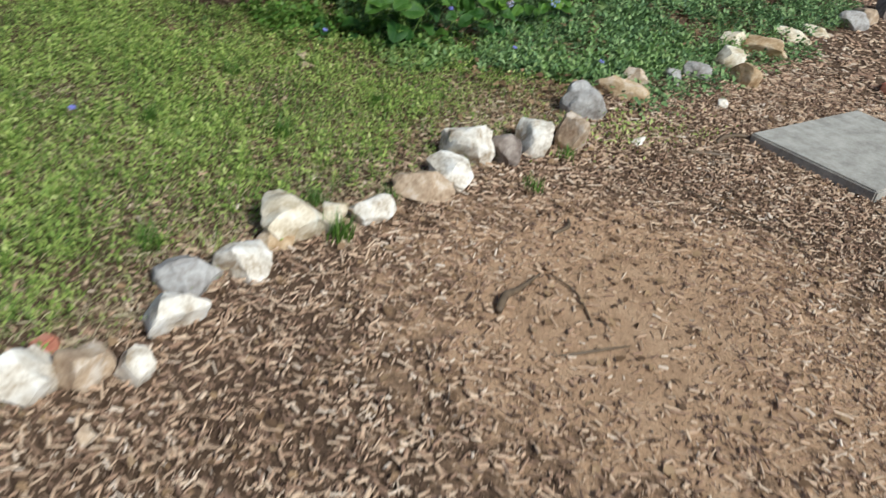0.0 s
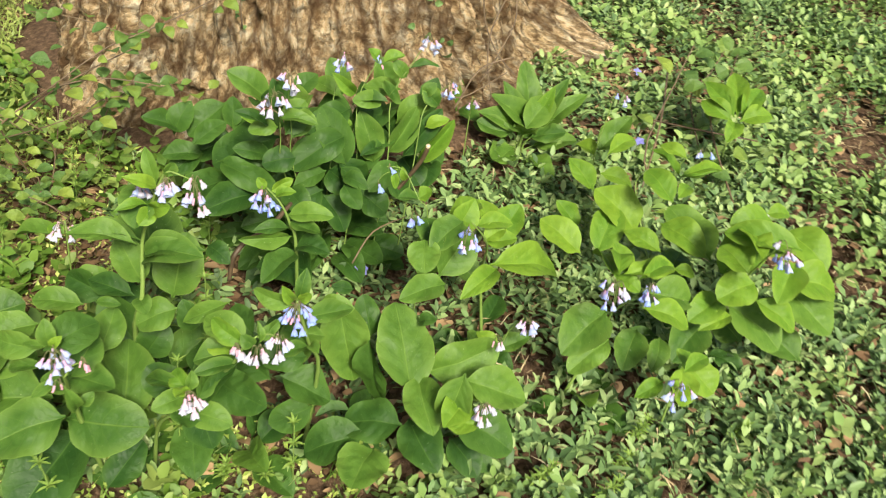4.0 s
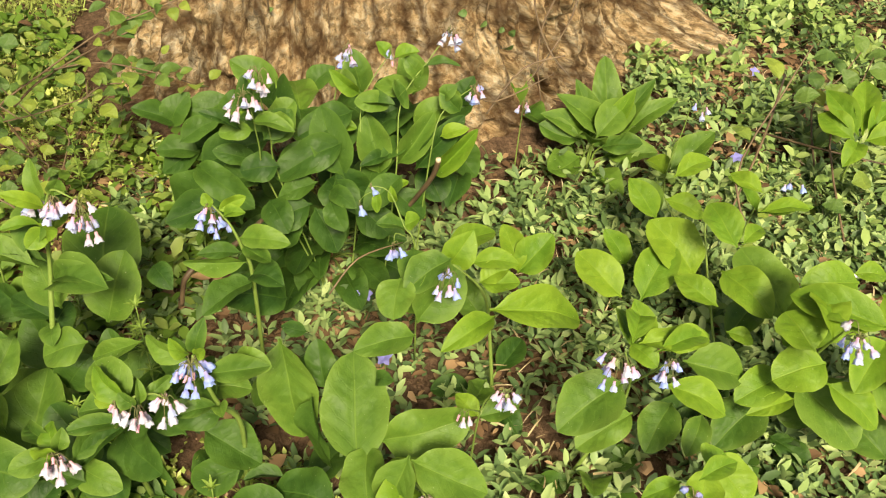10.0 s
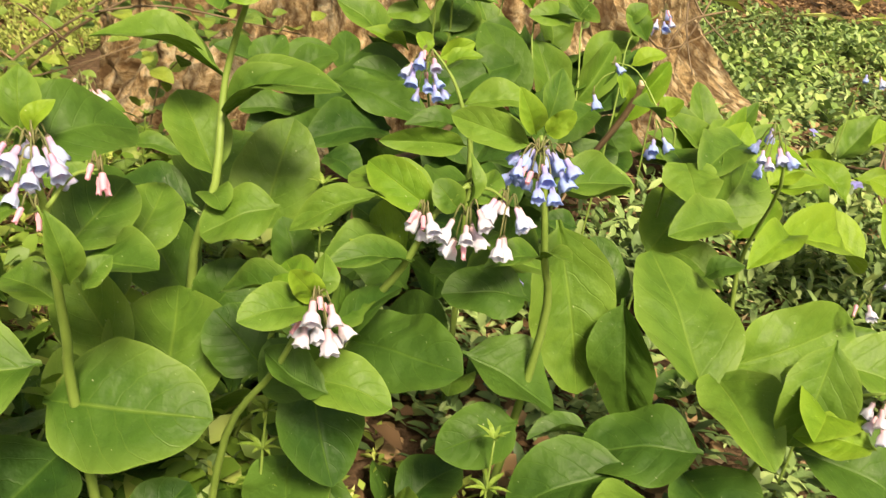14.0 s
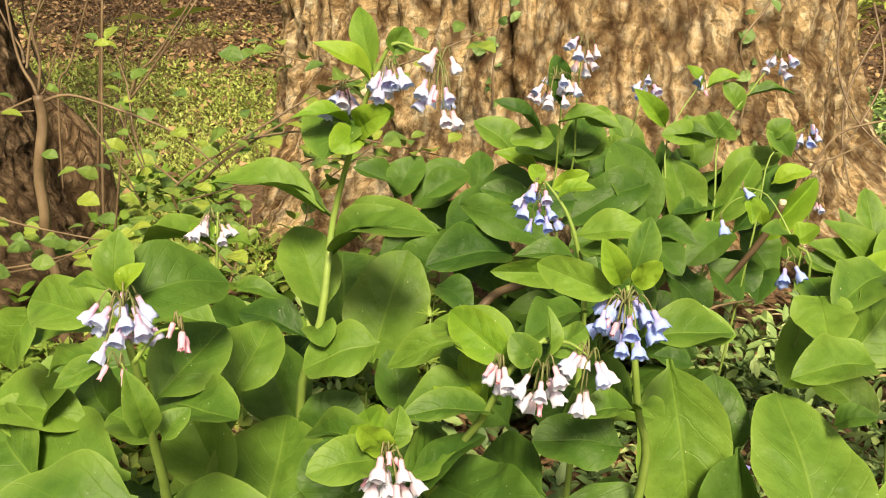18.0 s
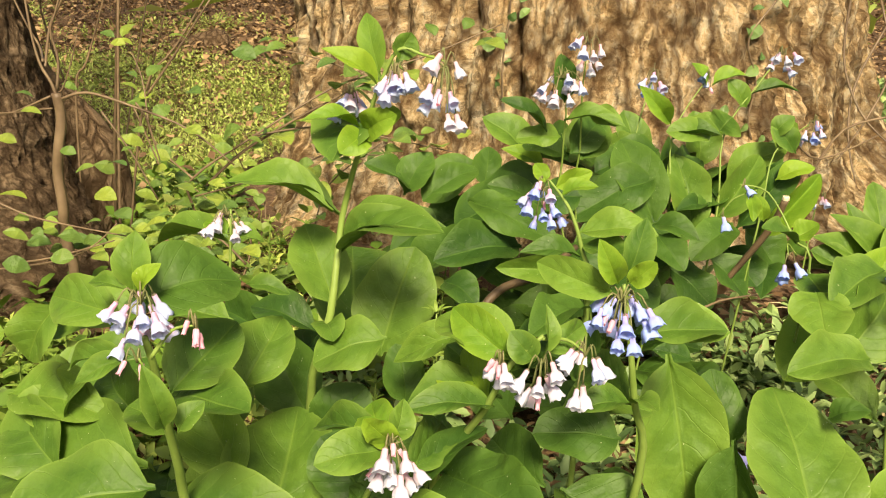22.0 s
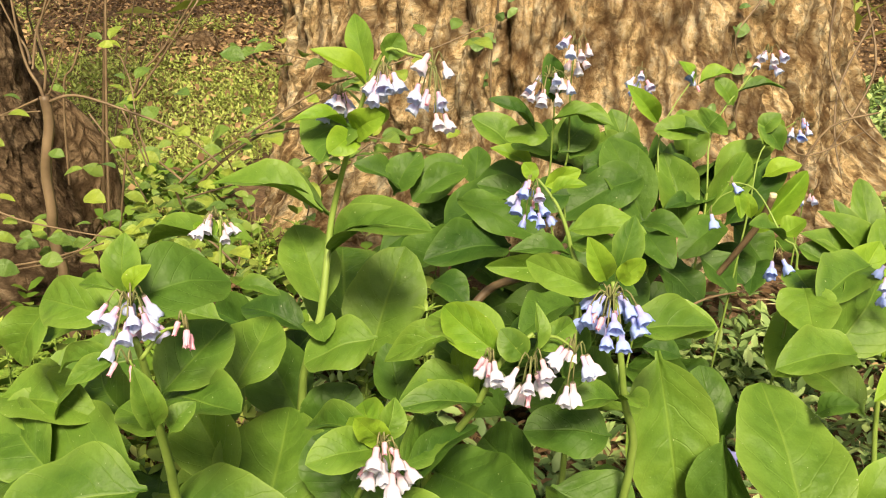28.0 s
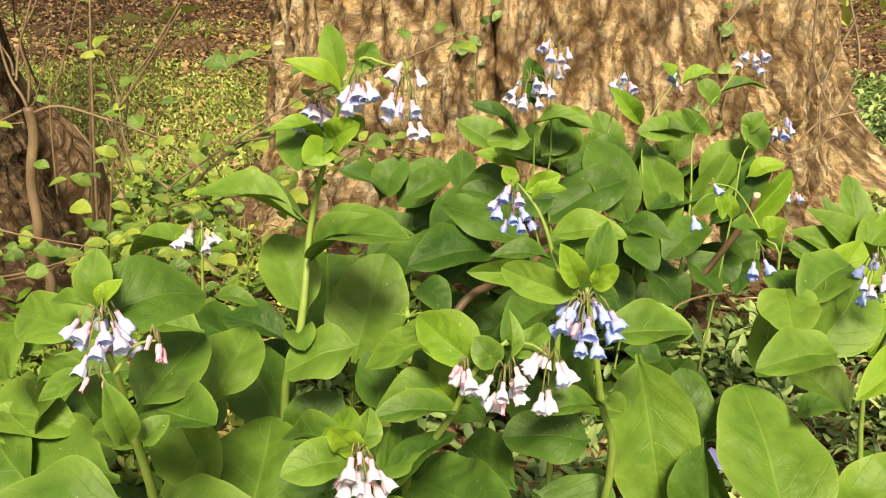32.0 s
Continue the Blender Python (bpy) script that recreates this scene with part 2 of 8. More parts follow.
def ground_material():
    m, nodes, links, b = material("ground_soil", 0.95, 0.1)
    geo = nodes.new("ShaderNodeNewGeometry")
    pos = geo.outputs["Position"]
    fine = noise_tex(nodes, links, pos, 60.0, 8.0, 0.7)
    mid = noise_tex(nodes, links, pos, 9.0, 6.0, 0.65)
    soil = ramp(nodes, ((0.3, (0.05, 0.031, 0.019)), (0.5, (0.12, 0.076, 0.046)), (0.72, (0.25, 0.165, 0.10))))
    links.new(fine, soil.inputs[0])
    clay = ramp(nodes, ((0.3, (0.31, 0.185, 0.10)), (0.55, (0.54, 0.35, 0.20)), (0.75, (0.69, 0.50, 0.33))))
    links.new(math_node(nodes, links, "ADD", math_node(nodes, links, "MULTIPLY", fine, 0.5), math_node(nodes, links, "MULTIPLY", mid, 0.5)), clay.inputs[0])
    # worn bare clay in the middle of the path
    off = nodes.new("ShaderNodeVectorMath")
    off.operation = "DISTANCE"
    links.new(pos, off.inputs[0])
    off.inputs[1].default_value = (3.1, 1.35, 0)
    near = math_node(nodes, links, "SUBTRACT", 1.25, off.outputs["Value"])
    near = math_node(nodes, links, "ADD", near, math_node(nodes, links, "MULTIPLY", math_node(nodes, links, "SUBTRACT", mid, 0.5), 1.6))
    mask = ramp(nodes, ((0.25, (0, 0, 0)), (0.6, (1, 1, 1))))
    links.new(near, mask.inputs[0])
    c = mix_rgb(nodes, links, mask.outputs[0], soil.outputs[0], clay.outputs[0])
    links.new(c, b.inputs["Base Color"])
    bump(nodes, links, fine, 0.8, 0.02, b)
    return m


def bark_material(name, furrow, mid, plate, scale, stretch=0.3):
    """Upright plates parted by dark cracks, with finer cracks across them."""
    m, nodes, links, b = material(name, 0.9, 0.12)
    tc = nodes.new("ShaderNodeTexCoord")
    shake = nodes.new("ShaderNodeTexNoise")
    shake.inputs["Scale"].default_value = scale * 0.8
    shake.inputs["Detail"].default_value = 5.0
    links.new(tc.outputs["Object"], shake.inputs["Vector"])
    mixv = nodes.new("ShaderNodeVectorMath")
    mixv.operation = "MULTIPLY_ADD"
    links.new(shake.outputs["Color"], mixv.inputs[0])
    mixv.inputs[1].default_value = (1.1 / scale, 1.1 / scale, 1.1 / scale)
    links.new(tc.outputs["Object"], mixv.inputs[2])
    mp = nodes.new("ShaderNodeMapping")
    mp.inputs["Scale"].default_value = (1, 1, stretch)
    links.new(mixv.outputs[0], mp.inputs[0])

    def cracks(size, width):
        v = nodes.new("ShaderNodeTexVoronoi")
        v.feature = "DISTANCE_TO_EDGE"
        v.inputs["Scale"].default_value = size
        links.new(mp.outputs[0], v.inputs["Vector"])
        return math_node(nodes, links, "MINIMUM", math_node(nodes, links, "MULTIPLY", v.outputs["Distance"], 1.0 / width), 1.0)

    wide, fine = cracks(scale, 0.20), cracks(scale * 2.4, 0.16)
    n2 = noise_tex(nodes, links, tc.outputs["Object"], scale * 4, 8.0, 0.78)
    n3 = noise_tex(nodes, links, tc.outputs["Object"], 3.0, 4.0)
    gate = noise_tex(nodes, links, mp.outputs[0], scale * 0.6, 3.0)
    open_part = ramp(nodes, ((0.42, (0, 0, 0)), (0.62, (1, 1, 1))))
    links.new(gate, open_part.inputs[0])
    fine = math_node(nodes, links, "MAXIMUM", fine, open_part.outputs[0])
    solid = math_node(nodes, links, "MULTIPLY", wide, math_node(nodes, links, "ADD", math_node(nodes, links, "MULTIPLY", fine, 0.6), 0.4))
    tone = math_node(nodes, links, "ADD", math_node(nodes, links, "MULTIPLY", n2, 0.75), math_node(nodes, links, "MULTIPLY", n3, 0.3))
    col = ramp(nodes, ((0.36, mid), (0.66, plate)))
    links.new(tone, col.inputs[0])
    c = mix_rgb(nodes, links, solid, furrow, col.outputs[0])
    links.new(c, b.inputs["Base Color"])
    height = math_node(nodes, links, "ADD", math_node(nodes, links, "MULTIPLY", solid, 0.6), math_node(nodes, links, "MULTIPLY", n2, 0.8))
    bump(nodes, links, height, 1.0, 0.022, b)
    return m


def crumbled_bark(name, furrow, low, mid, high, across, along, deep):
    """Bark in the trunk's own sheet of metres: broken upright cracks, crumbling plates, patches of colour."""
    m, nodes, links, b = material(name, 0.92, 0.1)
    tc = nodes.new("ShaderNodeTexCoord")
    shake = nodes.new("ShaderNodeTexNoise")
    shake.inputs["Scale"].default_value = 24.0
    shake.inputs["Detail"].default_value = 6.0
    shake.inputs["Roughness"].default_value = 0.65
    links.new(tc.outputs["UV"], shake.inputs["Vector"])
    warp = nodes.new("ShaderNodeVectorMath")
    warp.operation = "MULTIPLY_ADD"
    links.new(shake.outputs["Color"], warp.inputs[0])
    warp.inputs[1].default_value = (0.028, 0.028, 0.028)
    links.new(tc.outputs["UV"], warp.inputs[2])

    def stretched(sx, sy):
        mp = nodes.new("ShaderNodeMapping")
        mp.inputs["Scale"].default_value = (sx, sy, 1)
        links.new(warp.outputs[0], mp.inputs[0])
        return mp.outputs[0]

    def cracks(sx, sy, width):
        v = nodes.new("ShaderNodeTexVoronoi")
        v.feature = "DISTANCE_TO_EDGE"
        v.inputs["Scale"].default_value = 1.0
        links.new(stretched(sx, sy), v.inputs["Vector"])
        return math_node(nodes, links, "MINIMUM", math_node(nodes, links, "MULTIPLY", v.outputs["Distance"], 1.0 / width), 1.0)

    def gate(vec, lo, hi, scale=1.0):
        r = ramp(nodes, ((lo, (0, 0, 0)), (hi, (1, 1, 1))))
        links.new(noise_tex(nodes, links, vec, scale, 4.0), r.inputs[0])
        return r.outputs[0]

    wide = math_node(nodes, links, "MAXIMUM", cracks(across, along, 0.15), gate(stretched(9, 4), 0.56, 0.64))
    fine = math_node(nodes, links, "MAXIMUM", cracks(across * 2.3, along * 2.2, 0.13), gate(stretched(16, 9), 0.54, 0.68))
    solid = math_node(nodes, links, "MULTIPLY", math_node(nodes, links, "ADD", math_node(nodes, links, "MULTIPLY", wide, 0.85), 0.15), math_node(nodes, links, "ADD", math_node(nodes, links, "MULTIPLY", fine, 0.6), 0.4))
    fibre = nodes.new("ShaderNodeMapping")
    fibre.inputs["Scale"].default_value = (1.0, 0.5, 1)
    links.new(tc.outputs["UV"], fibre.inputs[0])
    crumb = noise_tex(nodes, links, fibre.outputs[0], 34.0, 10.0, 0.72)
    grain = noise_tex(nodes, links, fibre.outputs[0], 130.0, 7.0, 0.78)
    patch = noise_tex(nodes, links, tc.outputs["UV"], 7.0, 5.0, 0.6)
    tone = math_node(nodes, links, "ADD", math_node(nodes, links, "MULTIPLY", crumb, 0.5), math_node(nodes, links, "MULTIPLY", grain, 0.35))
    tone = math_node(nodes, links, "ADD", tone, math_node(nodes, links, "MULTIPLY", patch, 0.15))
    col = ramp(nodes, ((0.43, low), (0.50, mid), (0.575, high)))
    links.new(tone, col.inputs[0])
    pits = ramp(nodes, ((0.425, (0, 0, 0)), (0.495, (1, 1, 1))))
    links.new(noise_tex(nodes, links, stretched(1.0, 0.6), 70.0, 5.0, 0.7), pits.inputs[0])
    solid = math_node(nodes, links, "MULTIPLY", solid, math_node(nodes, links, "ADD", math_node(nodes, links, "MULTIPLY", pits.outputs[0], 0.55), 0.45))
    c = mix_rgb(nodes, links, solid, furrow, col.outputs[0])
    links.new(c, b.inputs["Base Color"])
    height = math_node(nodes, links, "ADD", math_node(nodes, links, "MULTIPLY", solid, 0.35), math_node(nodes, links, "MULTIPLY", crumb, 1.6))
    height = math_node(nodes, links, "ADD", height, math_node(nodes, links, "MULTIPLY", grain, 0.7))
    bump(nodes, links, height, 1.0, deep, b)
    return m


M_GROUND = ground_material()
M_BARK = crumbled_bark("pale_bark", (0.09, 0.046, 0.02), (0.42, 0.26, 0.12), (0.80, 0.59, 0.33), (0.96, 0.84, 0.60), 17.0, 5.0, 0.028)
M_BARK_DARK = crumbled_bark("dark_bark", (0.048, 0.029, 0.016), (0.150, 0.098, 0.058), (0.252, 0.174, 0.106), (0.396, 0.294, 0.192), 34.0, 20.0, 0.03)
M_LIMB = bark_material("limb_bark", (0.072, 0.043, 0.022), (0.187, 0.122, 0.065), (0.302, 0.216, 0.137), 26.0, 0.4)


def stone_material(name, a, b2, c3):
    m, nodes, links, b = material(name, 0.85, 0.2)
    tc = nodes.new("ShaderNodeTexCoord")
    info = nodes.new("ShaderNodeObjectInfo")
    add = nodes.new("ShaderNodeVectorMath")
    links.new(tc.outputs["Object"], add.inputs[0])
    links.new(info.outputs["Location"], add.inputs[1])
    n1 = noise_tex(nodes, links, add.outputs[0], 14.0, 6.0, 0.6)
    n2 = noise_tex(nodes, links, add.outputs[0], 90.0, 4.0, 0.6)
    f = math_node(nodes, links, "ADD", math_node(nodes, links, "MULTIPLY", n1, 0.75), math_node(nodes, links, "MULTIPLY", n2, 0.25))
    col = ramp(nodes, ((0.36, a), (0.5, b2), (0.63, c3)))
    links.new(f, col.inputs[0])
    links.new(col.outputs[0], b.inputs["Base Color"])
    bump(nodes, links, f, 0.6, 0.02, b)
    return m


STONES = {
    "cream": stone_material("cream_stone", (0.46, 0.35, 0.20), (0.70, 0.60, 0.43), (0.84, 0.77, 0.62)),
    "white": stone_material("white_stone", (0.36, 0.27, 0.17), (0.73, 0.655, 0.53), (0.90, 0.85, 0.75)),
    "grey": stone_material("grey_stone", (0.21, 0.18, 0.15), (0.38, 0.35, 0.31), (0.54, 0.51, 0.46)),
    "tan": stone_material("tan_stone", (0.30, 0.20, 0.12), (0.50, 0.37, 0.24), (0.66, 0.56, 0.44)),
    "ochre": stone_material("ochre_stone", (0.30, 0.19, 0.09), (0.48, 0.34, 0.19), (0.64, 0.52, 0.37)),
    "brown": stone_material("brown_stone", (0.13, 0.10, 0.08), (0.24, 0.19, 0.15), (0.38, 0.32, 0.26)),
}
M_SLAB = stone_material("concrete_slab", (0.28, 0.255, 0.21), (0.39, 0.36, 0.30), (0.48, 0.445, 0.375))
M_BRICK = stone_material("red_brick", (0.36, 0.13, 0.08), (0.50, 0.21, 0.13), (0.58, 0.30, 0.20))

# ---- plain helpers ----


def part(name, bm_or_mesh, mat, parent=None, label=""):
    """One mesh object, in world coordinates of its parent's own frame."""
    if isinstance(bm_or_mesh, bpy.types.Mesh):
        me = bm_or_mesh
    else:
        me = bpy.data.meshes.new(name)
        bm_or_mesh.to_mesh(me)
        bm_or_mesh.free()
    if mat is not None and not me.materials:
        me.materials.append(mat)
    ob = new(name, me)
    if parent is not None:
        ob.parent = parent
    if label:
        tagged(ob, label)
    return ob


def smooth(me):
    me.polygons.foreach_set("use_smooth", [True] * len(me.polygons))
    return me


def mesh_of(name, verts, faces, mat=None, soft=True):
    me = bpy.data.meshes.new(name)
    me.from_pydata([tuple(v) for v in verts], [], [tuple(f) for f in faces])
    if mat is not None:
        me.materials.append(mat)
    if soft:
        smooth(me)
    me.update()
    return me


def tube(points, radii, sides=8, steps=4):
    """Vertices and faces of a smooth tapered tube through the points."""
    pts = [Vector(p) for p in points]
    line, rad = [], []
    for i in range(len(pts) - 1):
        p0, p1, p2, p3 = pts[max(i - 1, 0)], pts[i], pts[i + 1], pts[min(i + 2, len(pts) - 1)]
        for k in range(steps):
            t = k / steps
            line.append(0.5 * (2 * p1 + (p2 - p0) * t + (2 * p0 - 5 * p1 + 4 * p2 - p3) * t * t + (3 * p1 - p0 - 3 * p2 + p3) * t ** 3))
            rad.append(radii[i] + (radii[i + 1] - radii[i]) * t)
    line.append(pts[-1])
    rad.append(radii[-1])
    verts, faces = [], []
    side = Vector((0.31, 0.95, 0.05))
    for i, p in enumerate(line):
        d = (line[min(i + 1, len(line) - 1)] - line[max(i - 1, 0)]).normalized()
        a = (side - side.dot(d) * d).normalized()
        b = d.cross(a)
        for k in range(sides):
            w = 2 * math.pi * k / sides
            verts.append(p + rad[i] * (math.cos(w) * a + math.sin(w) * b))
    n = len(line)
    for i in range(n - 1):
        for k in range(sides):
            j = (k + 1) % sides
            faces.append((i * sides + k, i * sides + j, (i + 1) * sides + j, (i + 1) * sides + k))
    faces.append(tuple(range(sides))[::-1])
    faces.append(tuple((n - 1) * sides + k for k in range(sides)))
    return verts, faces


def join(parts_list):
    verts, faces = [], []
    for v, f in parts_list:
        o = len(verts)
        verts += list(v)
        faces += [tuple(i + o for i in q) for q in f]
    return verts, faces


# ---- ground ----


def border_x(y):
    """The line of edging stones between the path and the bed."""
    ys = (-9.0, -1.0, -0.43, 0.47, 1.0, 1.7, 2.2, 2.8, 3.4, 4.0, 5.0, 5.8, 6.3, 14.0)
    xs = (8.0, 3.15, 2.80, 2.33, 2.17, 1.93, 1.69, 1.42, 1.28, 1.08, 0.87, 0.70, 0.5, -16.0)
    return np.interp(y, ys, xs)


def ground_z(x, y):
    """Height of the soil: nearly flat, a mound round the old trunk, rising behind it."""
    x, y = np.asarray(x, float), np.asarray(y, float)
    d = np.hypot(x + 1.05, y - 2.1)
    z = 0.10 * np.exp(-((d / 0.95) ** 4))
    z = z + 0.075 * np.clip(-x - 1.6, 0, 60)
    z = z + 0.015 * np.sin(2.3 * x + 0.7) * np.sin(1.9 * y) + 0.008 * np.sin(7.1 * x) * np.sin(6.3 * y + 1.1)
    path = np.clip((x - border_x(y)) / 0.25, 0, 1)
    return z * (1 - 0.6 * path) - 0.02 * path


def axis(lo, a, b, hi, step, n):
    mid = np.arange(a, b + step / 2, step)
    out = [a - (a - lo) * (k / n) ** 2.2 for k in range(n, 0, -1)]
    far = [b + (hi - b) * (k / n) ** 2.2 for k in range(1, n + 1)]
    return np.concatenate([out, mid, far])


gx, gy = axis(-160, -3.5, 4.6, 160, 0.06, 26), axis(-160, -1.4, 7.0, 160, 0.06, 26)
XX, YY = np.meshgrid(gx, gy, indexing="ij")
ZZ = ground_z(XX, YY)
ny = len(gy)
idx = np.arange(XX.size).reshape(XX.shape)
quads = np.stack([idx[:-1, :-1], idx[1:, :-1], idx[1:, 1:], idx[:-1, 1:]], -1).reshape(-1, 4)
ground = new("ground", mesh_of("ground", np.stack([XX, YY, ZZ], -1).reshape(-1, 3), quads.tolist(), M_GROUND))
tagged(ground, "brown woodland soil with a worn bare clay path", "ground", kind="structure")

rng = np.random.default_rng(7)


def scatter(name, label, category, shape_v, shape_f, places, turn, tilt, roll, size, mat, smooth_it=False):
    """Many small pieces that nobody could count, one mesh. shape_v: (k,3); places: (n,3); angles in radians; size: (n,3)."""
    v = np.asarray(shape_v, float)
    n, k = len(places), len(v)
    p = v[None] * size[:, None, :]
    c, s = np.cos(roll)[:, None], np.sin(roll)[:, None]
    p = np.stack([p[..., 0], p[..., 1] * c - p[..., 2] * s, p[..., 1] * s + p[..., 2] * c], -1)
    c, s = np.cos(tilt)[:, None], np.sin(tilt)[:, None]
    p = np.stack([p[..., 0] * c - p[..., 2] * s, p[..., 1], p[..., 0] * s + p[..., 2] * c], -1)
    c, s = np.cos(turn)[:, None], np.sin(turn)[:, None]
    p = np.stack([p[..., 0] * c - p[..., 1] * s, p[..., 0] * s + p[..., 1] * c, p[..., 2]], -1)
    p = (p + places[:, None, :]).reshape(-1, 3)
    f = (np.asarray(shape_f)[None] + (np.arange(n) * k)[:, None, None]).reshape(-1, len(shape_f[0]))
    me = bpy.data.meshes.new(name)
    w = f.shape[1]
    me.vertices.add(len(p))
    me.vertices.foreach_set("co", p.astype(np.float32).ravel())
    me.loops.add(f.size)
    me.loops.foreach_set("vertex_index", f.astype(np.int32).ravel())
    me.polygons.add(len(f))
    me.polygons.foreach_set("loop_start", np.arange(0, f.size, w, dtype=np.int32))
    me.update(calc_edges=True)
    me.materials.append(mat)
    if smooth_it:
        smooth(me)
    return tagged(new(name, me), label, category, kind="stuff")


LEAF_V = [(0, 0, 0), (0.32, 0.5, 0.10), (0.32, -0.5, 0.10), (0.36, 0, 0.02), (0.72, 0.36, 0.07), (0.72, -0.36, 0.07), (0.74, 0, 0.0), (1, 0, -0.08)]
LEAF_F = [(0, 2, 3), (0, 3, 1), (3, 2, 5), (3, 5, 6), (1, 3, 6), (1, 6, 4), (6, 5, 7), (6, 7, 4)]
LEAF4_V = [(0, 0, 0), (0.45, 0.5, 0.08), (0.45, -0.5, 0.08), (0.5, 0, 0), (1, 0, -0.05)]
LEAF4_F = [(0, 2, 3), (0, 3, 1), (3, 2, 4), (3, 4, 1)]
BLADE_V = [(0, 0.5, 0), (0, -0.5, 0), (0.5, 0.4, 0.06), (0.5, -0.4, 0.06), (1, 0, -0.04)]
BLADE_F = [(0, 1, 3), (0, 3, 2), (2, 3, 4)]
CHIP_V = [(-0.5, -0.42, 0), (0.44, -0.5, 0), (0.5, 0.4, 0), (-0.4, 0.5, 0), (-0.46, -0.36, 1), (0.5, -0.42, 0.8), (0.42, 0.5, 1), (-0.5, 0.42, 0.9)]
CHIP_F = [(4, 5, 6, 7), (0, 1, 5, 4), (2, 3, 7, 6)]


def sprig(levels, seed, wide=0.20, fine=False):
    """One upright shoot: pairs of pointed leaves up a short stem, 1 high."""
    r = random.Random(seed)
    verts, faces = [], []
    for i in range(levels):
        z = 0.15 + 0.8 * i / levels
        for side in (0, 1):
            a = math.pi * side + i * 1.57 + r.uniform(-0.3, 0.3)
            up = 0.15 + 0.75 * i / levels + r.uniform(-0.25, 0.25)
            ln = r.uniform(0.42, 0.62) * (1 - 0.25 * i / levels)
            c, s = math.cos(a), math.sin(a)
            o = len(verts)
            rows = LEAF_V if fine else LEAF4_V
            for f, w, lift in rows:
                d, q = f * ln * math.cos(up), w * 2 * wide * ln
                verts.append((c * d - s * q, s * d + c * q, z + f * ln * math.sin(up) + lift * 0.8 * ln))
            faces += [tuple(o + i for i in q) for q in (LEAF_F if fine else LEAF4_F)]
    return verts, faces


def field(n, x0, x1, y0, y1, keep):
    """n random ground places in a rectangle, thinned by keep(x, y), a chance from 0 to 1."""
    x, y = rng.uniform(x0, x1, n), rng.uniform(y0, y1, n)
    ok = rng.uniform(0, 1, n) < keep(x, y)
    return x[ok], y[ok]


def patchy(x, y, s=1.0, p=0.0):
    return 0.5 + 0.25 * (np.sin(3.1 * s * x + 1.7 * p + 1.3 * np.sin(2.7 * s * y)) + np.sin(3.7 * s * y - 0.9 * p + 1.1 * np.sin(3.3 * s * x + p)))


def in_bed(x, y):
    return (x < border_x(y) - 0.04) & (y < 6.25 + 0.15 * np.sin(2 * x) - 0.15 * x)


def vinca_share(x, y):
    """Periwinkle covers the bed past the bluebells and thins out towards the lawn."""
    edge = y - np.interp(x, (0.2, 0.55, 0.72, 1.1, 1.22, 1.65), (1.55, 1.68, 1.92, 2.02, 2.28, 2.5)) + 0.22 * (patchy(x, y, 2.3) - 0.5)
    share = np.clip(edge / 0.2, 0, 1)
    share = np.where(x < -0.1, share * np.clip((y - 2.35) / 0.4, 0.12, 1), share)
    thin = np.clip((0.5 + 0.25 * np.sin(5.1 * x + 2.2 * np.sin(3.3 * y)) + 0.25 * np.sin(6.3 * y + 1.9 * np.sin(4.1 * x + 2)) - 0.16) / 0.22, 0.12, 1)
    share = share * np.where(x < 1.0, thin, 0.5 + 0.5 * thin) * (1 - 0.75 * bare_patch(x, y))
    for hx, hy, hr in ((-0.40, 3.65, 0.22), (0.12, 3.48, 0.20), (0.50, 3.25, 0.18), (-0.95, 3.35, 0.25)):
        share = share * (1 - 0.75 * np.exp(-(((x - hx) ** 2 + (y - hy) ** 2) / hr ** 2)))
    return share


def lawn_share(x, y):
    """Weeds thin out in the leaf litter under the trees and the bluebells."""
    bare = np.clip((y - 1.05) / 0.35, 0, 1) * np.clip((0.95 - x) / 0.3, 0, 1)
    return np.clip(1 - vinca_share(x, y) * 1.2, 0, 1) * (1 - 0.5 * bare) * (1 - 0.8 * bare_patch(x, y))


def bare_patch(x, y):
    """Brown litter shows where lawn, periwinkle and stones meet."""
    wide = np.interp(y, (-1.0, 0.4, 1.07, 1.5, 1.8, 2.1, 2.45), (0.25, 0.30, 0.38, 0.50, 0.70, 0.62, 0.05))
    gap = (border_x(y) - x) / wide + 0.7 * (patchy(x, y, 2.9, 2) - 0.5)
    return np.clip(1.5 - gap * 1.25, 0, 1)


def free_of_trunks(x, y):
    return (np.hypot(x + 1.05, y - 2.1) > 0.80) & (np.hypot(x + 0.225, y - 1.085) > 0.22)


def leaves_on(name, label, category, n, box, keep, lift, length, ratio, tilt, mat, shape=(LEAF_V, LEAF_F)):
    x, y = field(n, *box, lambda a, b: keep(a, b) * free_of_trunks(a, b))
    k = len(x)
    z = ground_z(x, y) + rng.uniform(*lift, k)
    ln = rng.uniform(*length, k)
    wd = ln * rng.uniform(*ratio, k)
    return scatter(name, label, category, *shape, np.stack([x, y, z], -1), rng.uniform(0, 6.283, k), rng.uniform(*tilt, k), rng.normal(0, 0.35, k), np.stack([ln, wd, ln], -1), mat)


# periwinkle
def under_bluebells(x, y):
    return np.clip(np.hypot((x - 0.40) / 0.62, (y - 2.25) / 0.80) ** 3, 0.22, 1)


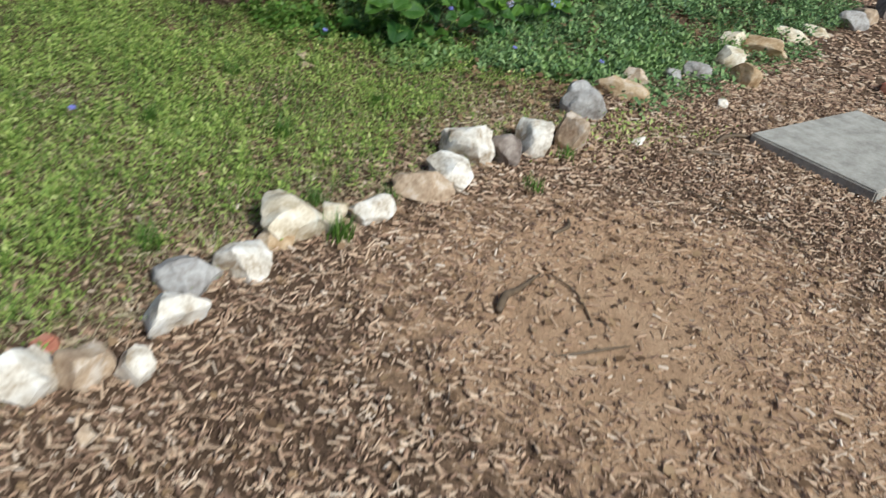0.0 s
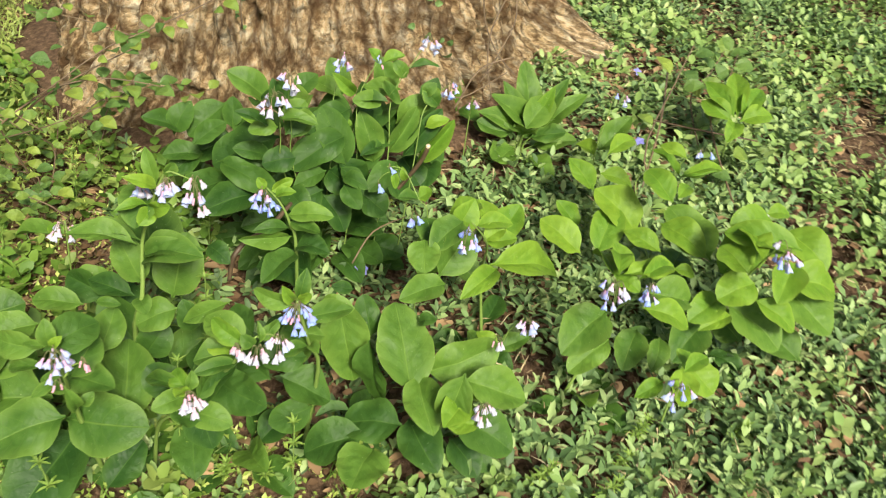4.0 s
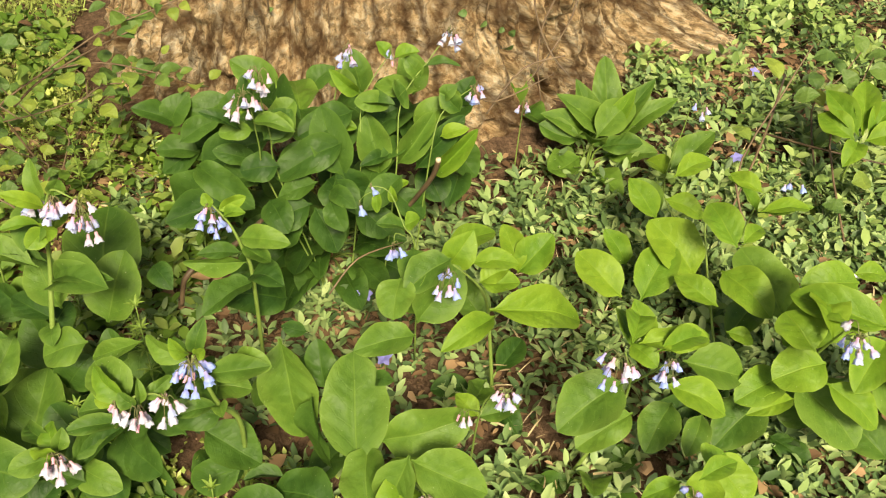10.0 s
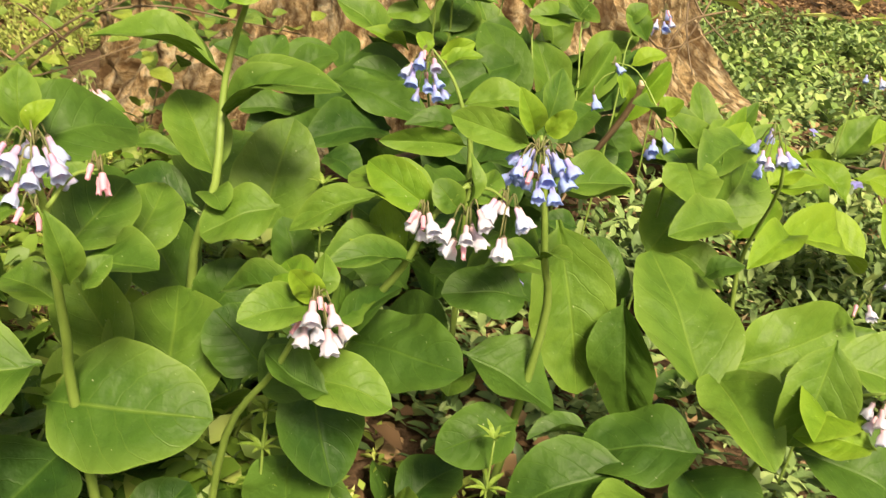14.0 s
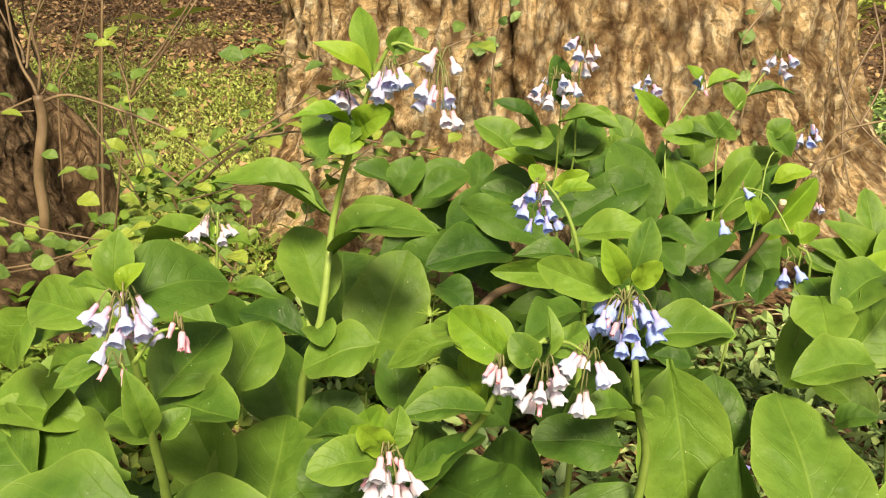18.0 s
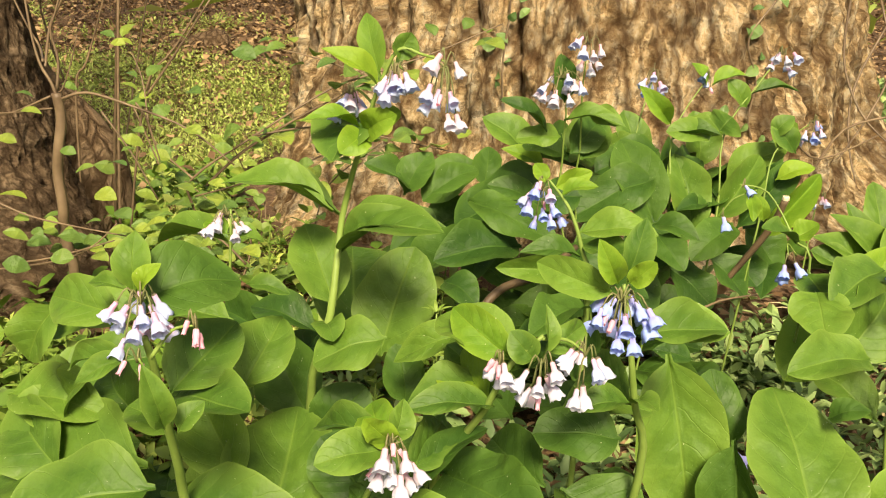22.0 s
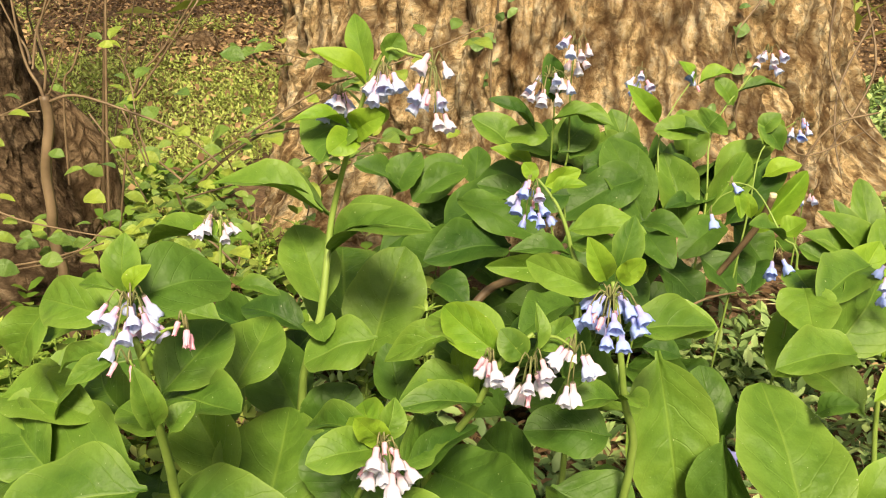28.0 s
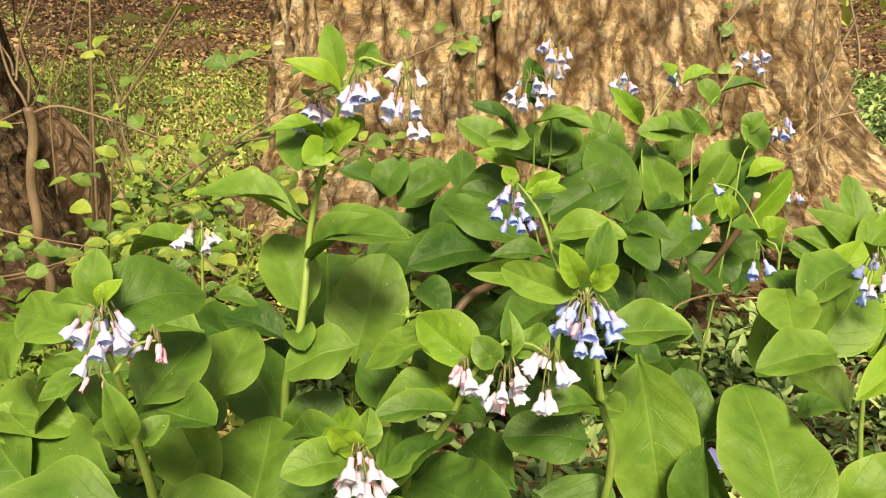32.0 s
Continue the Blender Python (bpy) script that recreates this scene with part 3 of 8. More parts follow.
leaves_on("periwinkle", "low flat periwinkle runners with dark leaves on the soil", "ground cover", 24000, (-0.5, 2.0, 1.7, 3.9), lambda x, y: in_bed(x, y) * vinca_share(x, y) * under_bluebells(x, y) * np.clip(1.9 * patchy(x, y, 2.6) - 0.42, 0.03, 1), (0.004, 0.05), (0.016, 0.034), (0.38, 0.55), (-0.4, 0.5), M_VINCA)
for k in range(4):
    leaves_on("periwinkle", "dense upright periwinkle shoots with glossy pointed leaves", "ground cover", 6800, (-0.5, 2.0, 1.7, 3.9), lambda x, y: in_bed(x, y) * vinca_share(x, y) * under_bluebells(x, y) * np.clip(1.9 * patchy(x, y, 2.3 + k, k) - 0.45, 0.03, 1), (0.0, 0.012), (0.045, 0.09), (0.75, 1.1), (-0.5, 0.5), M_VINCA, sprig(4, 30 + k, 0.19, True))
for k in range(3):
    leaves_on("periwinkle", "spreading periwinkle ground cover along the far bed", "ground cover", 7000, (-3.2, 1.5, 2.3, 6.5), lambda x, y: in_bed(x, y) * vinca_share(x, y) * (1 - ((x > -0.5) & (y < 3.9))) * np.clip(1.9 * patchy(x, y, 2.1 + 0.4 * k, 7 + k) - 0.4, 0.04, 1), (0.0, 0.02), (0.05, 0.10), (0.75, 1.1), (-0.4, 0.4), M_VINCA, sprig(4, 40 + k, 0.21, True))
leaves_on("periwinkle", "thin runners of periwinkle creeping over the path edge", "ground cover", 9000, (0.9, 2.0, 2.35, 4.8), lambda x, y: np.exp(-(((x - border_x(y) - 0.10) / 0.11) ** 2)) * np.clip((y - 2.45) / 0.2, 0, 1), (0.005, 0.06), (0.02, 0.045), (0.45, 0.6), (-0.4, 0.7), M_VINCA)
for k in range(2):
    leaves_on("far_weeds", "clumps of broad-leaved yellow-green weeds among the periwinkle", "ground cover", 550, (-1.6, 0.7, 2.9, 4.6), lambda x, y: in_bed(x, y) * (patchy(x, y, 2.2, 31 + k) > 0.55) * np.clip(0.9 - x, 0.2, 1), (0.0, 0.02), (0.06, 0.10), (0.8, 1.1), (-0.4, 0.4), M_SEEDLING, sprig(3, 150 + k, 0.30, True))
leaves_on("dry_straw", "pale dry straw caught in the periwinkle", "dead grass", 5000, (-1.6, 1.3, 2.5, 4.6), lambda x, y: in_bed(x, y) * (patchy(x, y, 2.6, 12) > 0.45), (0.01, 0.06), (0.02, 0.06), (0.05, 0.10), (-0.3, 0.4), M_STRAW, (BLADE_V, BLADE_F))
# lawn
leaves_on("lawn_weeds", "yellow-green chickweed and clover covering the lawn", "ground cover", 272000, (-0.6, 3.2, -1.95, 2.4), lambda x, y: np.clip((y + 1.95) / 0.8, 0, 1) * np.clip((x + 0.6) / 0.5, 0, 1) * in_bed(x, y) * lawn_share(x, y) * np.clip((border_x(y) - x) / 0.6, 0.2, 1) * (0.3 + 0.7 * patchy(x, y, 2.4, 2)), (0.0, 0.045), (0.006, 0.016), (0.45, 0.8), (-0.3, 1.0), M_WEED, (LEAF4_V, LEAF4_F))
for k in range(2):
    leaves_on("lawn_weeds", "small upright weed shoots among the grass", "ground cover", 6500, (-0.6, 3.0, -1.2, 2.4), lambda x, y: in_bed(x, y) * lawn_share(x, y) * np.clip((border_x(y) - x) / 0.9, 0.0, 1) * (patchy(x, y, 2.0, 2 + k) > 0.42), (0.0, 0.01), (0.03, 0.065), (0.6, 0.9), (-0.35, 0.35), M_WEED, sprig(4, 50 + k))
leaves_on("lawn_grass", "short fresh grass blades in the lawn", "grass", 50000, (-0.6, 3.2, -1.95, 2.4), lambda x, y: np.clip((y + 1.95) / 0.8, 0, 1) * in_bed(x, y) * lawn_share(x, y) * np.clip((border_x(y) - x) / 0.6, 0.05, 1) * (0.2 + 0.8 * (patchy(x, y, 3.3, 4) > 0.45)), (0.0, 0.01), (0.025, 0.075), (0.04, 0.07), (0.5, 1.5), M_GRASS, (BLADE_V, BLADE_F))
leaves_on("far_lawn", "rough green lawn behind the trees", "ground cover", 205000, (-4.2, 0.0, -2.5, 2.0), lambda x, y: np.clip(-x / 0.6, 0, 1) * np.clip((y + 2.5) / 0.9, 0, 1) * np.clip((x + 4.6) / 1.4, 0.03, 1) * (0.45 + 0.55 * patchy(x, y, 1.2, 2)) * np.clip((x + 3.0 + 0.5 * (patchy(x, y, 1.5, 3) - 0.5)) / 0.5, 0.06, 1), (0.0, 0.05), (0.009, 0.022), (0.2, 0.6), (-0.2, 1.2), M_FAR_LAWN, (LEAF4_V, LEAF4_F))
leaves_on("far_lawn", "fresh grass blades in the rough lawn behind the trees", "grass", 55000, (-3.6, -0.4, -1.8, 1.9), lambda x, y: (0.35 + 0.65 * patchy(x, y, 1.6, 5)) * np.clip((x + 2.9) / 0.5, 0.05, 1), (0.0, 0.02), (0.025, 0.06), (0.05, 0.10), (0.1, 1.2), M_FAR_LAWN, (BLADE_V, BLADE_F))
leaves_on("far_lawn", "rough lawn reaching away past the edging stones", "ground cover", 46000, (-7.0, 5.0, -8.0, -1.0), lambda x, y: (x < border_x(y)) * np.exp(-((np.hypot(x - 0.5, y + 1.0) / 4.5) ** 2)) * (0.3 + 0.7 * patchy(x, y, 1.2, 2)), (0.0, 0.06), (0.022, 0.05), (0.3, 0.6), (-0.2, 1.0), M_WEED, (LEAF4_V, LEAF4_F))
for k in range(2):
    leaves_on("far_weeds", "patches of leafy weeds beneath the trees", "ground cover", 3000, (-4.0, -0.3, -1.5, 2.0), lambda x, y: (patchy(x, y, 1.5, 6 + k) > 0.55) * 1.0, (0.0, 0.02), (0.03, 0.07), (0.7, 1.0), (-0.35, 0.35), M_FAR_LAWN, sprig(4, 60 + k))
leaves_on("leaf_litter", "brown dead leaves in the bare soil beside the trunks", "dead leaves", 6000, (-0.9, 0.7, 1.1, 2.3), lambda x, y: np.where((x > 0.3) & (y > 1.45), 0.12, 1.0), (0.0, 0.02), (0.012, 0.036), (0.4, 0.75), (-0.4, 0.4), M_LITTER)
for k in range(2):
    leaves_on("seedlings", "small woodland seedlings with oval leaves in leaf litter", "ground cover", 560, (-0.9, 0.8, 1.15, 1.95), lambda x, y: (patchy(x, y, 2.4, 3 + k) > 0.42) * np.clip((0.8 - x) / 0.3, 0, 1), (0.0, 0.03), (0.05, 0.10), (0.8, 1.1), (-0.4, 0.4), M_GRASS, sprig(3, 70 + k, 0.32, True))
for k in range(2):
    leaves_on("far_weeds", "pale leafy weeds growing through the far periwinkle", "ground cover", 2400, (-3.0, 0.5, 2.7, 5.5), lambda x, y: in_bed(x, y) * np.clip(-x / 0.8 + 0.3, 0.05, 1) * (patchy(x, y, 1.9, 11 + k) > 0.45), (0.0, 0.03), (0.05, 0.10), (0.8, 1.1), (-0.4, 0.4), M_SEEDLING, sprig(3, 80 + k, 0.26, True))
leaves_on("leaf_litter", "brown dead leaves over the distant woodland floor", "dead leaves", 34000, (-22.0, -2.0, -10.0, 22.0), lambda x, y: np.clip((np.hypot(x + 2, y - 2) - 4.5) / 5, 0, 1), (0.0, 0.08), (0.07, 0.16), (0.4, 0.8), (-0.7, 0.7), M_LITTER, (LEAF4_V, LEAF4_F))
for k in range(3):
    leaves_on("undergrowth", "low tangled undergrowth far behind the trees", "undergrowth", 1500, (-16.0, -2.5, -8.0, 18.0), lambda x, y: np.clip((np.hypot(x + 1, y - 2) - 2.6) / 5, 0, 1) * (patchy(x, y, 0.5, k) > 0.45) * (x < border_x(y) - 0.8), (0.0, 0.05), (0.2, 0.55), (0.8, 1.2), (-0.4, 0.4), M_WEED, sprig(6, 90 + k, 0.16))
leaves_on("leaf_litter", "tan dead leaves in the rough lawn", "dead leaves", 9000, (-5.0, -0.4, -1.8, 1.9), lambda x, y: patchy(x, y, 1.3, 8) * np.clip((-1.9 - x) / 1.0, 0.12, 1), (0.02, 0.08), (0.02, 0.045), (0.4, 0.8), (-0.7, 0.7), M_LITTER)
leaves_on("leaf_litter", "dead leaves lying among the periwinkle", "dead leaves", 22000, (-3.2, 1.7, 1.8, 6.0), lambda x, y: in_bed(x, y) * (0.4 + 0.6 * patchy(x, y, 1.7, 4)) * np.where((x > 0.4) & (x < 0.95) & (y < 2.7), 0.15, 1), (0.0, 0.04), (0.010, 0.034), (0.45, 0.85), (-0.6, 0.6), M_LITTER)
for k in range(2):
    leaves_on("bed_weeds", "pale green weed seedlings mixed into the periwinkle", "ground cover", 5200, (0.5, 2.3, 1.9, 4.6), lambda x, y: in_bed(x, y) * vinca_share(x, y) * np.clip((x - 0.6) / 0.5, 0.1, 1) * np.clip(2.0 * patchy(x, y, 1.9 + 0.5 * k, 15 + k) - 0.5, 0.02, 1), (0.01, 0.03), (0.04, 0.085), (0.8, 1.1), (-0.4, 0.4), M_SEEDLING, sprig(4, 110 + k, 0.24, True))
leaves_on("leaf_litter", "dry tan leaves caught on top of the periwinkle", "dead leaves", 7000, (-1.4, 1.9, 1.9, 4.8), lambda x, y: in_bed(x, y) * np.where(y > 2.9, 0.7, np.clip((x - 0.3) / 0.6, 0.1, 1)) * np.clip(1.8 * patchy(x, y, 2.4, 9) - 0.35, 0.05, 1), (0.02, 0.065), (0.018, 0.045), (0.45, 0.85), (-0.6, 0.6), M_LITTER)
for k in range(2):
    leaves_on("bed_weeds", "pale green weed seedlings on the litter before the bluebells", "ground cover", 420, (0.55, 1.0, 1.6, 2.4), lambda x, y: in_bed(x, y) * np.clip((x - 0.62) / 0.2, 0.1, 1) * np.clip(2.0 * patchy(x, y, 2.6 + 0.5 * k, 21 + k) - 0.35, 0.05, 1), (0.0, 0.015), (0.035, 0.075), (0.8, 1.1), (-0.4, 0.4), M_SEEDLING, sprig(4, 130 + k, 0.25, True))
WEED_SPOT = (1.86, 2.25)
leaves_on("leaf_litter", "pale dry leaves on the bare patch by the stones", "dead leaves", 4000, (0.9, 3.0, -0.9, 2.5), lambda x, y: in_bed(x, y) * bare_patch(x, y) * (0.4 + 0.6 * patchy(x, y, 3.0, 5)), (0.0, 0.02), (0.014, 0.04), (0.4, 0.8), (-0.5, 0.5), M_LITTER)
leaves_on("dry_straw", "pale dry straw and dead grass lying in the lawn", "dead grass", 60000, (-0.4, 3.0, -1.2, 2.3), lambda x, y: in_bed(x, y) * lawn_share(x, y) * np.clip((x - 0.7) / 0.3, 0.1, 1) * (0.25 + 0.75 * patchy(x, y, 2.2, 6)) + in_bed(x, y) * 0.8 * bare_patch(x, y), (0.0, 0.02), (0.02, 0.06), (0.05, 0.10), (-0.15, 0.25), M_STRAW, (BLADE_V, BLADE_F))
leaves_on("lawn_grass", "thin grass tufts on the bare patch by the stones", "grass", 9000, (0.9, 2.6, -0.6, 2.4), lambda x, y: in_bed(x, y) * bare_patch(x, y) * (patchy(x, y, 4.5, 8) > 0.62), (0.0, 0.01), (0.02, 0.06), (0.05, 0.09), (0.4, 1.4), M_WEED, (BLADE_V, BLADE_F))
# litter and mulch
leaves_on("leaf_litter", "curled brown dead leaves on the soil", "dead leaves", 6800, (-1.2, 1.9, 0.6, 3.4), lambda x, y: in_bed(x, y) * (0.25 + 0.75 * patchy(x, y, 2.0, 3)) * np.where((x > 0.45) & (x < 0.95) & (y > 1.5), 0.15, 1), (0.0, 0.03), (0.012, 0.034), (0.45, 0.75), (-0.35, 0.35), M_LITTER)
leaves_on("leaf_litter", "fallen brown leaves beneath the trees", "dead leaves", 70000, (-7.0, -0.8, -3.0, 7.0), lambda x, y: np.clip((-x - 0.6) / 2.2, 0.15, 1), (0.0, 0.05), (0.02, 0.045), (0.45, 0.75), (-0.7, 0.7), M_LITTER, (LEAF4_V, LEAF4_F))


def chips(name, label, n, box, keep, length, ratio):
    x, y = field(n, *box, keep)
    k = len(x)
    ln = length[0] + (length[1] - length[0]) * rng.uniform(0, 1, k) ** 2.2
    size = np.stack([ln, ln * rng.uniform(*ratio, k), rng.uniform(0.002, 0.006, k)], -1)
    z = ground_z(x, y) + rng.uniform(-0.002, 0.012, k)
    return scatter(name, label, "mulch", CHIP_V, CHIP_F, np.stack([x, y, z], -1), rng.uniform(0, 6.283, k), rng.normal(0, 0.22, k), rng.normal(0, 0.3, k), size, M_CHIP)


def path_share(x, y):
    edge = np.clip((x - border_x(y) + 0.10) / 0.12, 0, 1)
    worn = np.exp(-((np.hypot(x - 3.1, (y - 1.35)) / 0.85) ** 3))
    fade = np.clip((5.6 - x) / 1.2, 0, 1) * np.clip((y + 2.6) / 1.2, 0, 1) * np.clip((4.7 - y) / 0.7, 0, 1)
    return fade * edge * (1 - 0.92 * worn * (0.4 + 0.6 * patchy(x, y, 1.4, 5)))


chips("wood_mulch", "shredded brown wood-chip mulch on the path", 140000, (1.2, 5.6, -2.6, 4.7), path_share, (0.005, 0.034), (0.10, 0.42))
chips("wood_mulch", "long thin shreds of bark on the path", 45000, (1.2, 5.6, -2.6, 4.7), path_share, (0.015, 0.065), (0.04, 0.10))
leaves_on("leaf_litter", "small brown dead leaves scattered over the mulch", "dead leaves", 5000, (1.3, 4.6, -1.4, 4.0), lambda x, y: (x > border_x(y)) * (0.3 + 0.7 * patchy(x, y, 1.8, 2)), (0.004, 0.015), (0.012, 0.04), (0.4, 0.8), (-0.3, 0.4), M_LITTER)
leaves_on("lawn_weeds", "weeds and grass spilling past the edging stones onto the mulch", "ground cover", 9000, (1.4, 2.6, 1.2, 3.0), lambda x, y: np.exp(-((np.hypot((x - WEED_SPOT[0]) / 0.16, (y - WEED_SPOT[1]) / 0.42)) ** 2)) * (0.3 + 0.7 * patchy(x, y, 4, 2)), (0.0, 0.05), (0.010, 0.03), (0.2, 0.6), (-0.2, 1.2), M_WEED, (LEAF4_V, LEAF4_F))
chips("wood_mulch", "loose wood chips strewn on the bare patch by the stones", 22000, (0.9, 3.0, -0.9, 2.5), lambda x, y: in_bed(x, y) * bare_patch(x, y), (0.008, 0.04), (0.10, 0.4))
chips("wood_mulch", "coarser wood-chip mulch on the far path", 20000, (-4.0, 4.0, 3.9, 9.5), lambda x, y: ~in_bed(x, y) * 1.0, (0.03, 0.07), (0.25, 0.5))
chips("wood_mulch", "loose wood chips thinning out over the far side of the path", 32000, (1.0, 9.0, -6.0, 10.0), lambda x, y: ~in_bed(x, y) * (x > border_x(y)) * ~((x < 4.5) & (y > -1.3) & (y < 4.0)) * np.exp(-((np.hypot(x - 3.0, y - 1.5) / 5.5) ** 2)), (0.025, 0.06), (0.25, 0.5))
chips("wood_mulch", "scattered wood chips among the lawn weeds", 20000, (0.3, 3.0, -0.9, 2.6), lambda x, y: in_bed(x, y) * np.clip(1.1 - (border_x(y) - x) / 1.1, 0.25, 1) * np.where((x < 1.0) & (y > 1.5), 0.1, 1) * (0.4 + 0.6 * patchy(x, y, 1.5, 6)), (0.008, 0.032), (0.2, 0.5))

# ---- trees ----


def trunk_mesh(name, cx, cy, radius, height, flare, lean, sides, rows, furrow, chip, size, mat, roots=(), splay=0.0, along=0.14):
    """A tapered trunk with root flare; broken furrows run with the splaying roots. UV is its surface in metres."""
    verts, faces, uvs = [], [], []
    fbm = noise.noise
    for j in range(rows + 1):
        t = j / rows
        h = -0.15 + (height + 0.15) * t ** 2.1
        hh = max(h, 0)
        for k in range(sides + 1):
            a = -math.pi + 2 * math.pi * k / sides
            s = min(max((a - 0.05) / 0.9, 0), 1) - 0.5 * min(max((-a - 0.3) / 0.9, 0), 1)
            u = (a - splay * s * math.exp(-hh / 0.45)) * radius
            r = radius * (1 - 0.04 * min(h, 3)) + flare * math.exp(-hh / 0.16)
            for ra, rw, rs, rh in roots:
                d = math.atan2(math.sin(a - ra), math.cos(a - ra))
                r += rs * math.exp(-((d / rw) ** 2)) * math.exp(-hh / rh)
            if k == sides:
                verts.append(verts[-sides])
            else:
                us, hs = u * size, h * size
                bend = 0.35 * fbm(Vector((us * 0.5, hs * 0.35, 1.7)))
                n1 = fbm(Vector((us + bend, hs * along, 3.1)))
                open_up = min(max(fbm(Vector((us * 0.28, hs * 0.16, 9.3))) * 2.4 + 0.65, 0), 1)
                n2 = fbm(Vector((us * 2.3 + bend, hs * 0.5, 5.5)))
                n3 = fbm(Vector((us * 5.5, hs * 3.2, 7.7))) + 0.5 * fbm(Vector((us * 7.0, hs * 3.6, 4.4)))
                n4 = fbm(Vector((us * 0.22, hs * 0.10, 2.2)))
                p1 = fbm(Vector((us * 1.5 + 1.4 * bend, hs * 0.75, 6.6)))
                p2 = fbm(Vector((us * 3.4 + bend, hs * 1.9, 8.8)))
                flake = min(max((p1 + 0.12) * 4.5, 0), 1) + 0.55 * min(max((p2 + 0.05) * 4.0, 0), 1)
                r += -furrow * open_up * math.exp(-((n1 / 0.075) ** 2)) + chip * (0.6 * n2 + 0.6 * n3 + flake) + 1.6 * chip * n4
                verts.append((cx + math.cos(a) * r + lean[0] * h, cy + math.sin(a) * r + lean[1] * h, h))
            uvs.append((u, h))
    w = sides + 1
    for j in range(rows):
        for k in range(sides):
            faces.append((j * w + k, j * w + k + 1, (j + 1) * w + k + 1, (j + 1) * w + k))
    faces.append(tuple(rows * w + k for k in range(sides)))
    me = mesh_of(name, verts, faces, mat)
    layer = me.uv_layers.new(name="UVMap")
    order = np.zeros(len(me.loops), np.int32)
    me.loops.foreach_get("vertex_index", order)
    layer.data.foreach_set("uv", np.array(uvs, np.float32)[order].ravel())
    return me


old_tree = tagged(new("tree"), "massive old trunk with pale tan furrowed bark and root flare", "tree")
part("trunk", trunk_mesh("trunk", -1.05, 2.12, 0.65, 5.0, 0.04, (0, 0), 720, 330, 0.034, 0.013, 15.0, M_BARK, ((1.68, 0.28, 0.55, 0.28), (0.5, 0.25, 0.03, 0.2), (-0.95, 0.35, 0.07, 0.25)), 0.55, 0.10), None, old_tree)
dark_tree = tagged(new("tree"), "leaning brown trunk with scaly bark and some ivy", "tree")
part("trunk", trunk_mesh("trunk", -0.225, 1.085, 0.150, 4.0, 0.03, (-0.05, -0.22), 200, 200, 0.014, 0.007, 46.0, M_BARK_DARK, ((1.15, 0.8, 0.13, 0.15), (0.1, 0.5, 0.04, 0.12)), 0.4), None, dark_tree)


def crown(tree, limbs, spots, count, seed):
    """Spreading limbs and a loose spring crown of many small leaves, high above the bed."""
    for points, r0, r1 in limbs:
        k = len(points)
        part("limb", mesh_of("limb", *tube(points, [r0 + (r1 - r0) * i / (k - 1) for i in range(k)], 10), M_LIMB), None, tree)
    g = np.random.default_rng(seed)
    centers = np.array(spots, float)
    pick = g.integers(0, len(centers), count)
    p = centers[pick, :3] + g.normal(0, 1, (count, 3)) * centers[pick, 3:4] * np.array([1, 1, 0.55])
    size = g.uniform(0.07, 0.13, count)
    ob = scatter("crown", "", "", LEAF4_V, LEAF4_F, p, g.uniform(0, 6.283, count), g.uniform(-0.9, 0.6, count), g.normal(0, 0.5, count), np.stack([size, size * 0.6, size], -1), M_WEED)
    ob.parent = tree
    tagged(ob, "loose crown of fresh spring leaves", kind="stuff")


crown(old_tree, (
    (((-1.05, 2.12, 4.7), (-0.8, 2.6, 5.6), (-0.2, 3.3, 6.4), (0.9, 3.6, 6.8), (2.6, 3.1, 6.6)), 0.26, 0.05),
    (((-1.05, 2.12, 4.6), (-0.9, 1.5, 5.5), (-0.4, 0.6, 6.3), (0.9, 1.0, 6.7), (2.8, 1.5, 6.6)), 0.24, 0.05),
    (((-1.05, 2.12, 4.8), (-1.9, 2.2, 5.7), (-3.0, 2.6, 6.6), (-4.0, 3.0, 7.2)), 0.28, 0.07),
    (((-1.05, 2.12, 4.8), (-1.0, 2.1, 5.8), (-1.1, 2.0, 7.2)), 0.3, 0.08),
), ((-0.1, 3.4, 6.4, 0.75), (-0.3, 0.5, 6.3, 0.75), (-1.0, 2.1, 6.6, 0.9), (-2.8, 2.6, 6.6, 0.9), (-1.6, 3.9, 6.2, 0.8), (-1.9, 0.4, 6.2, 0.8), (-3.6, 1.2, 6.4, 0.9), (0.1, 2.0, 6.0, 0.6), (-0.9, 5.0, 6.3, 0.9), (-3.0, 4.4, 6.4, 0.9)), 13500, 12)

crown(dark_tree, (
    (((-0.42, 0.24, 3.85), (0.1, -0.05, 4.3), (0.5, -0.3, 4.7)), 0.08, 0.02),
    (((-0.42, 0.24, 3.85), (-0.3, 0.0, 4.4), (-0.7, -0.3, 5.0)), 0.09, 0.02),
    (((-0.42, 0.24, 3.85), (-0.1, -0.3, 4.5), (-0.1, -0.9, 5.0)), 0.08, 0.02),
), ((0.5, -0.3, 4.7, 0.3), (-0.7, -0.3, 5.0, 0.3), (-0.1, -0.9, 5.0, 0.35), (-0.1, -0.4, 5.2, 0.3)), 1300, 31)

# ---- edging stones, slab ----


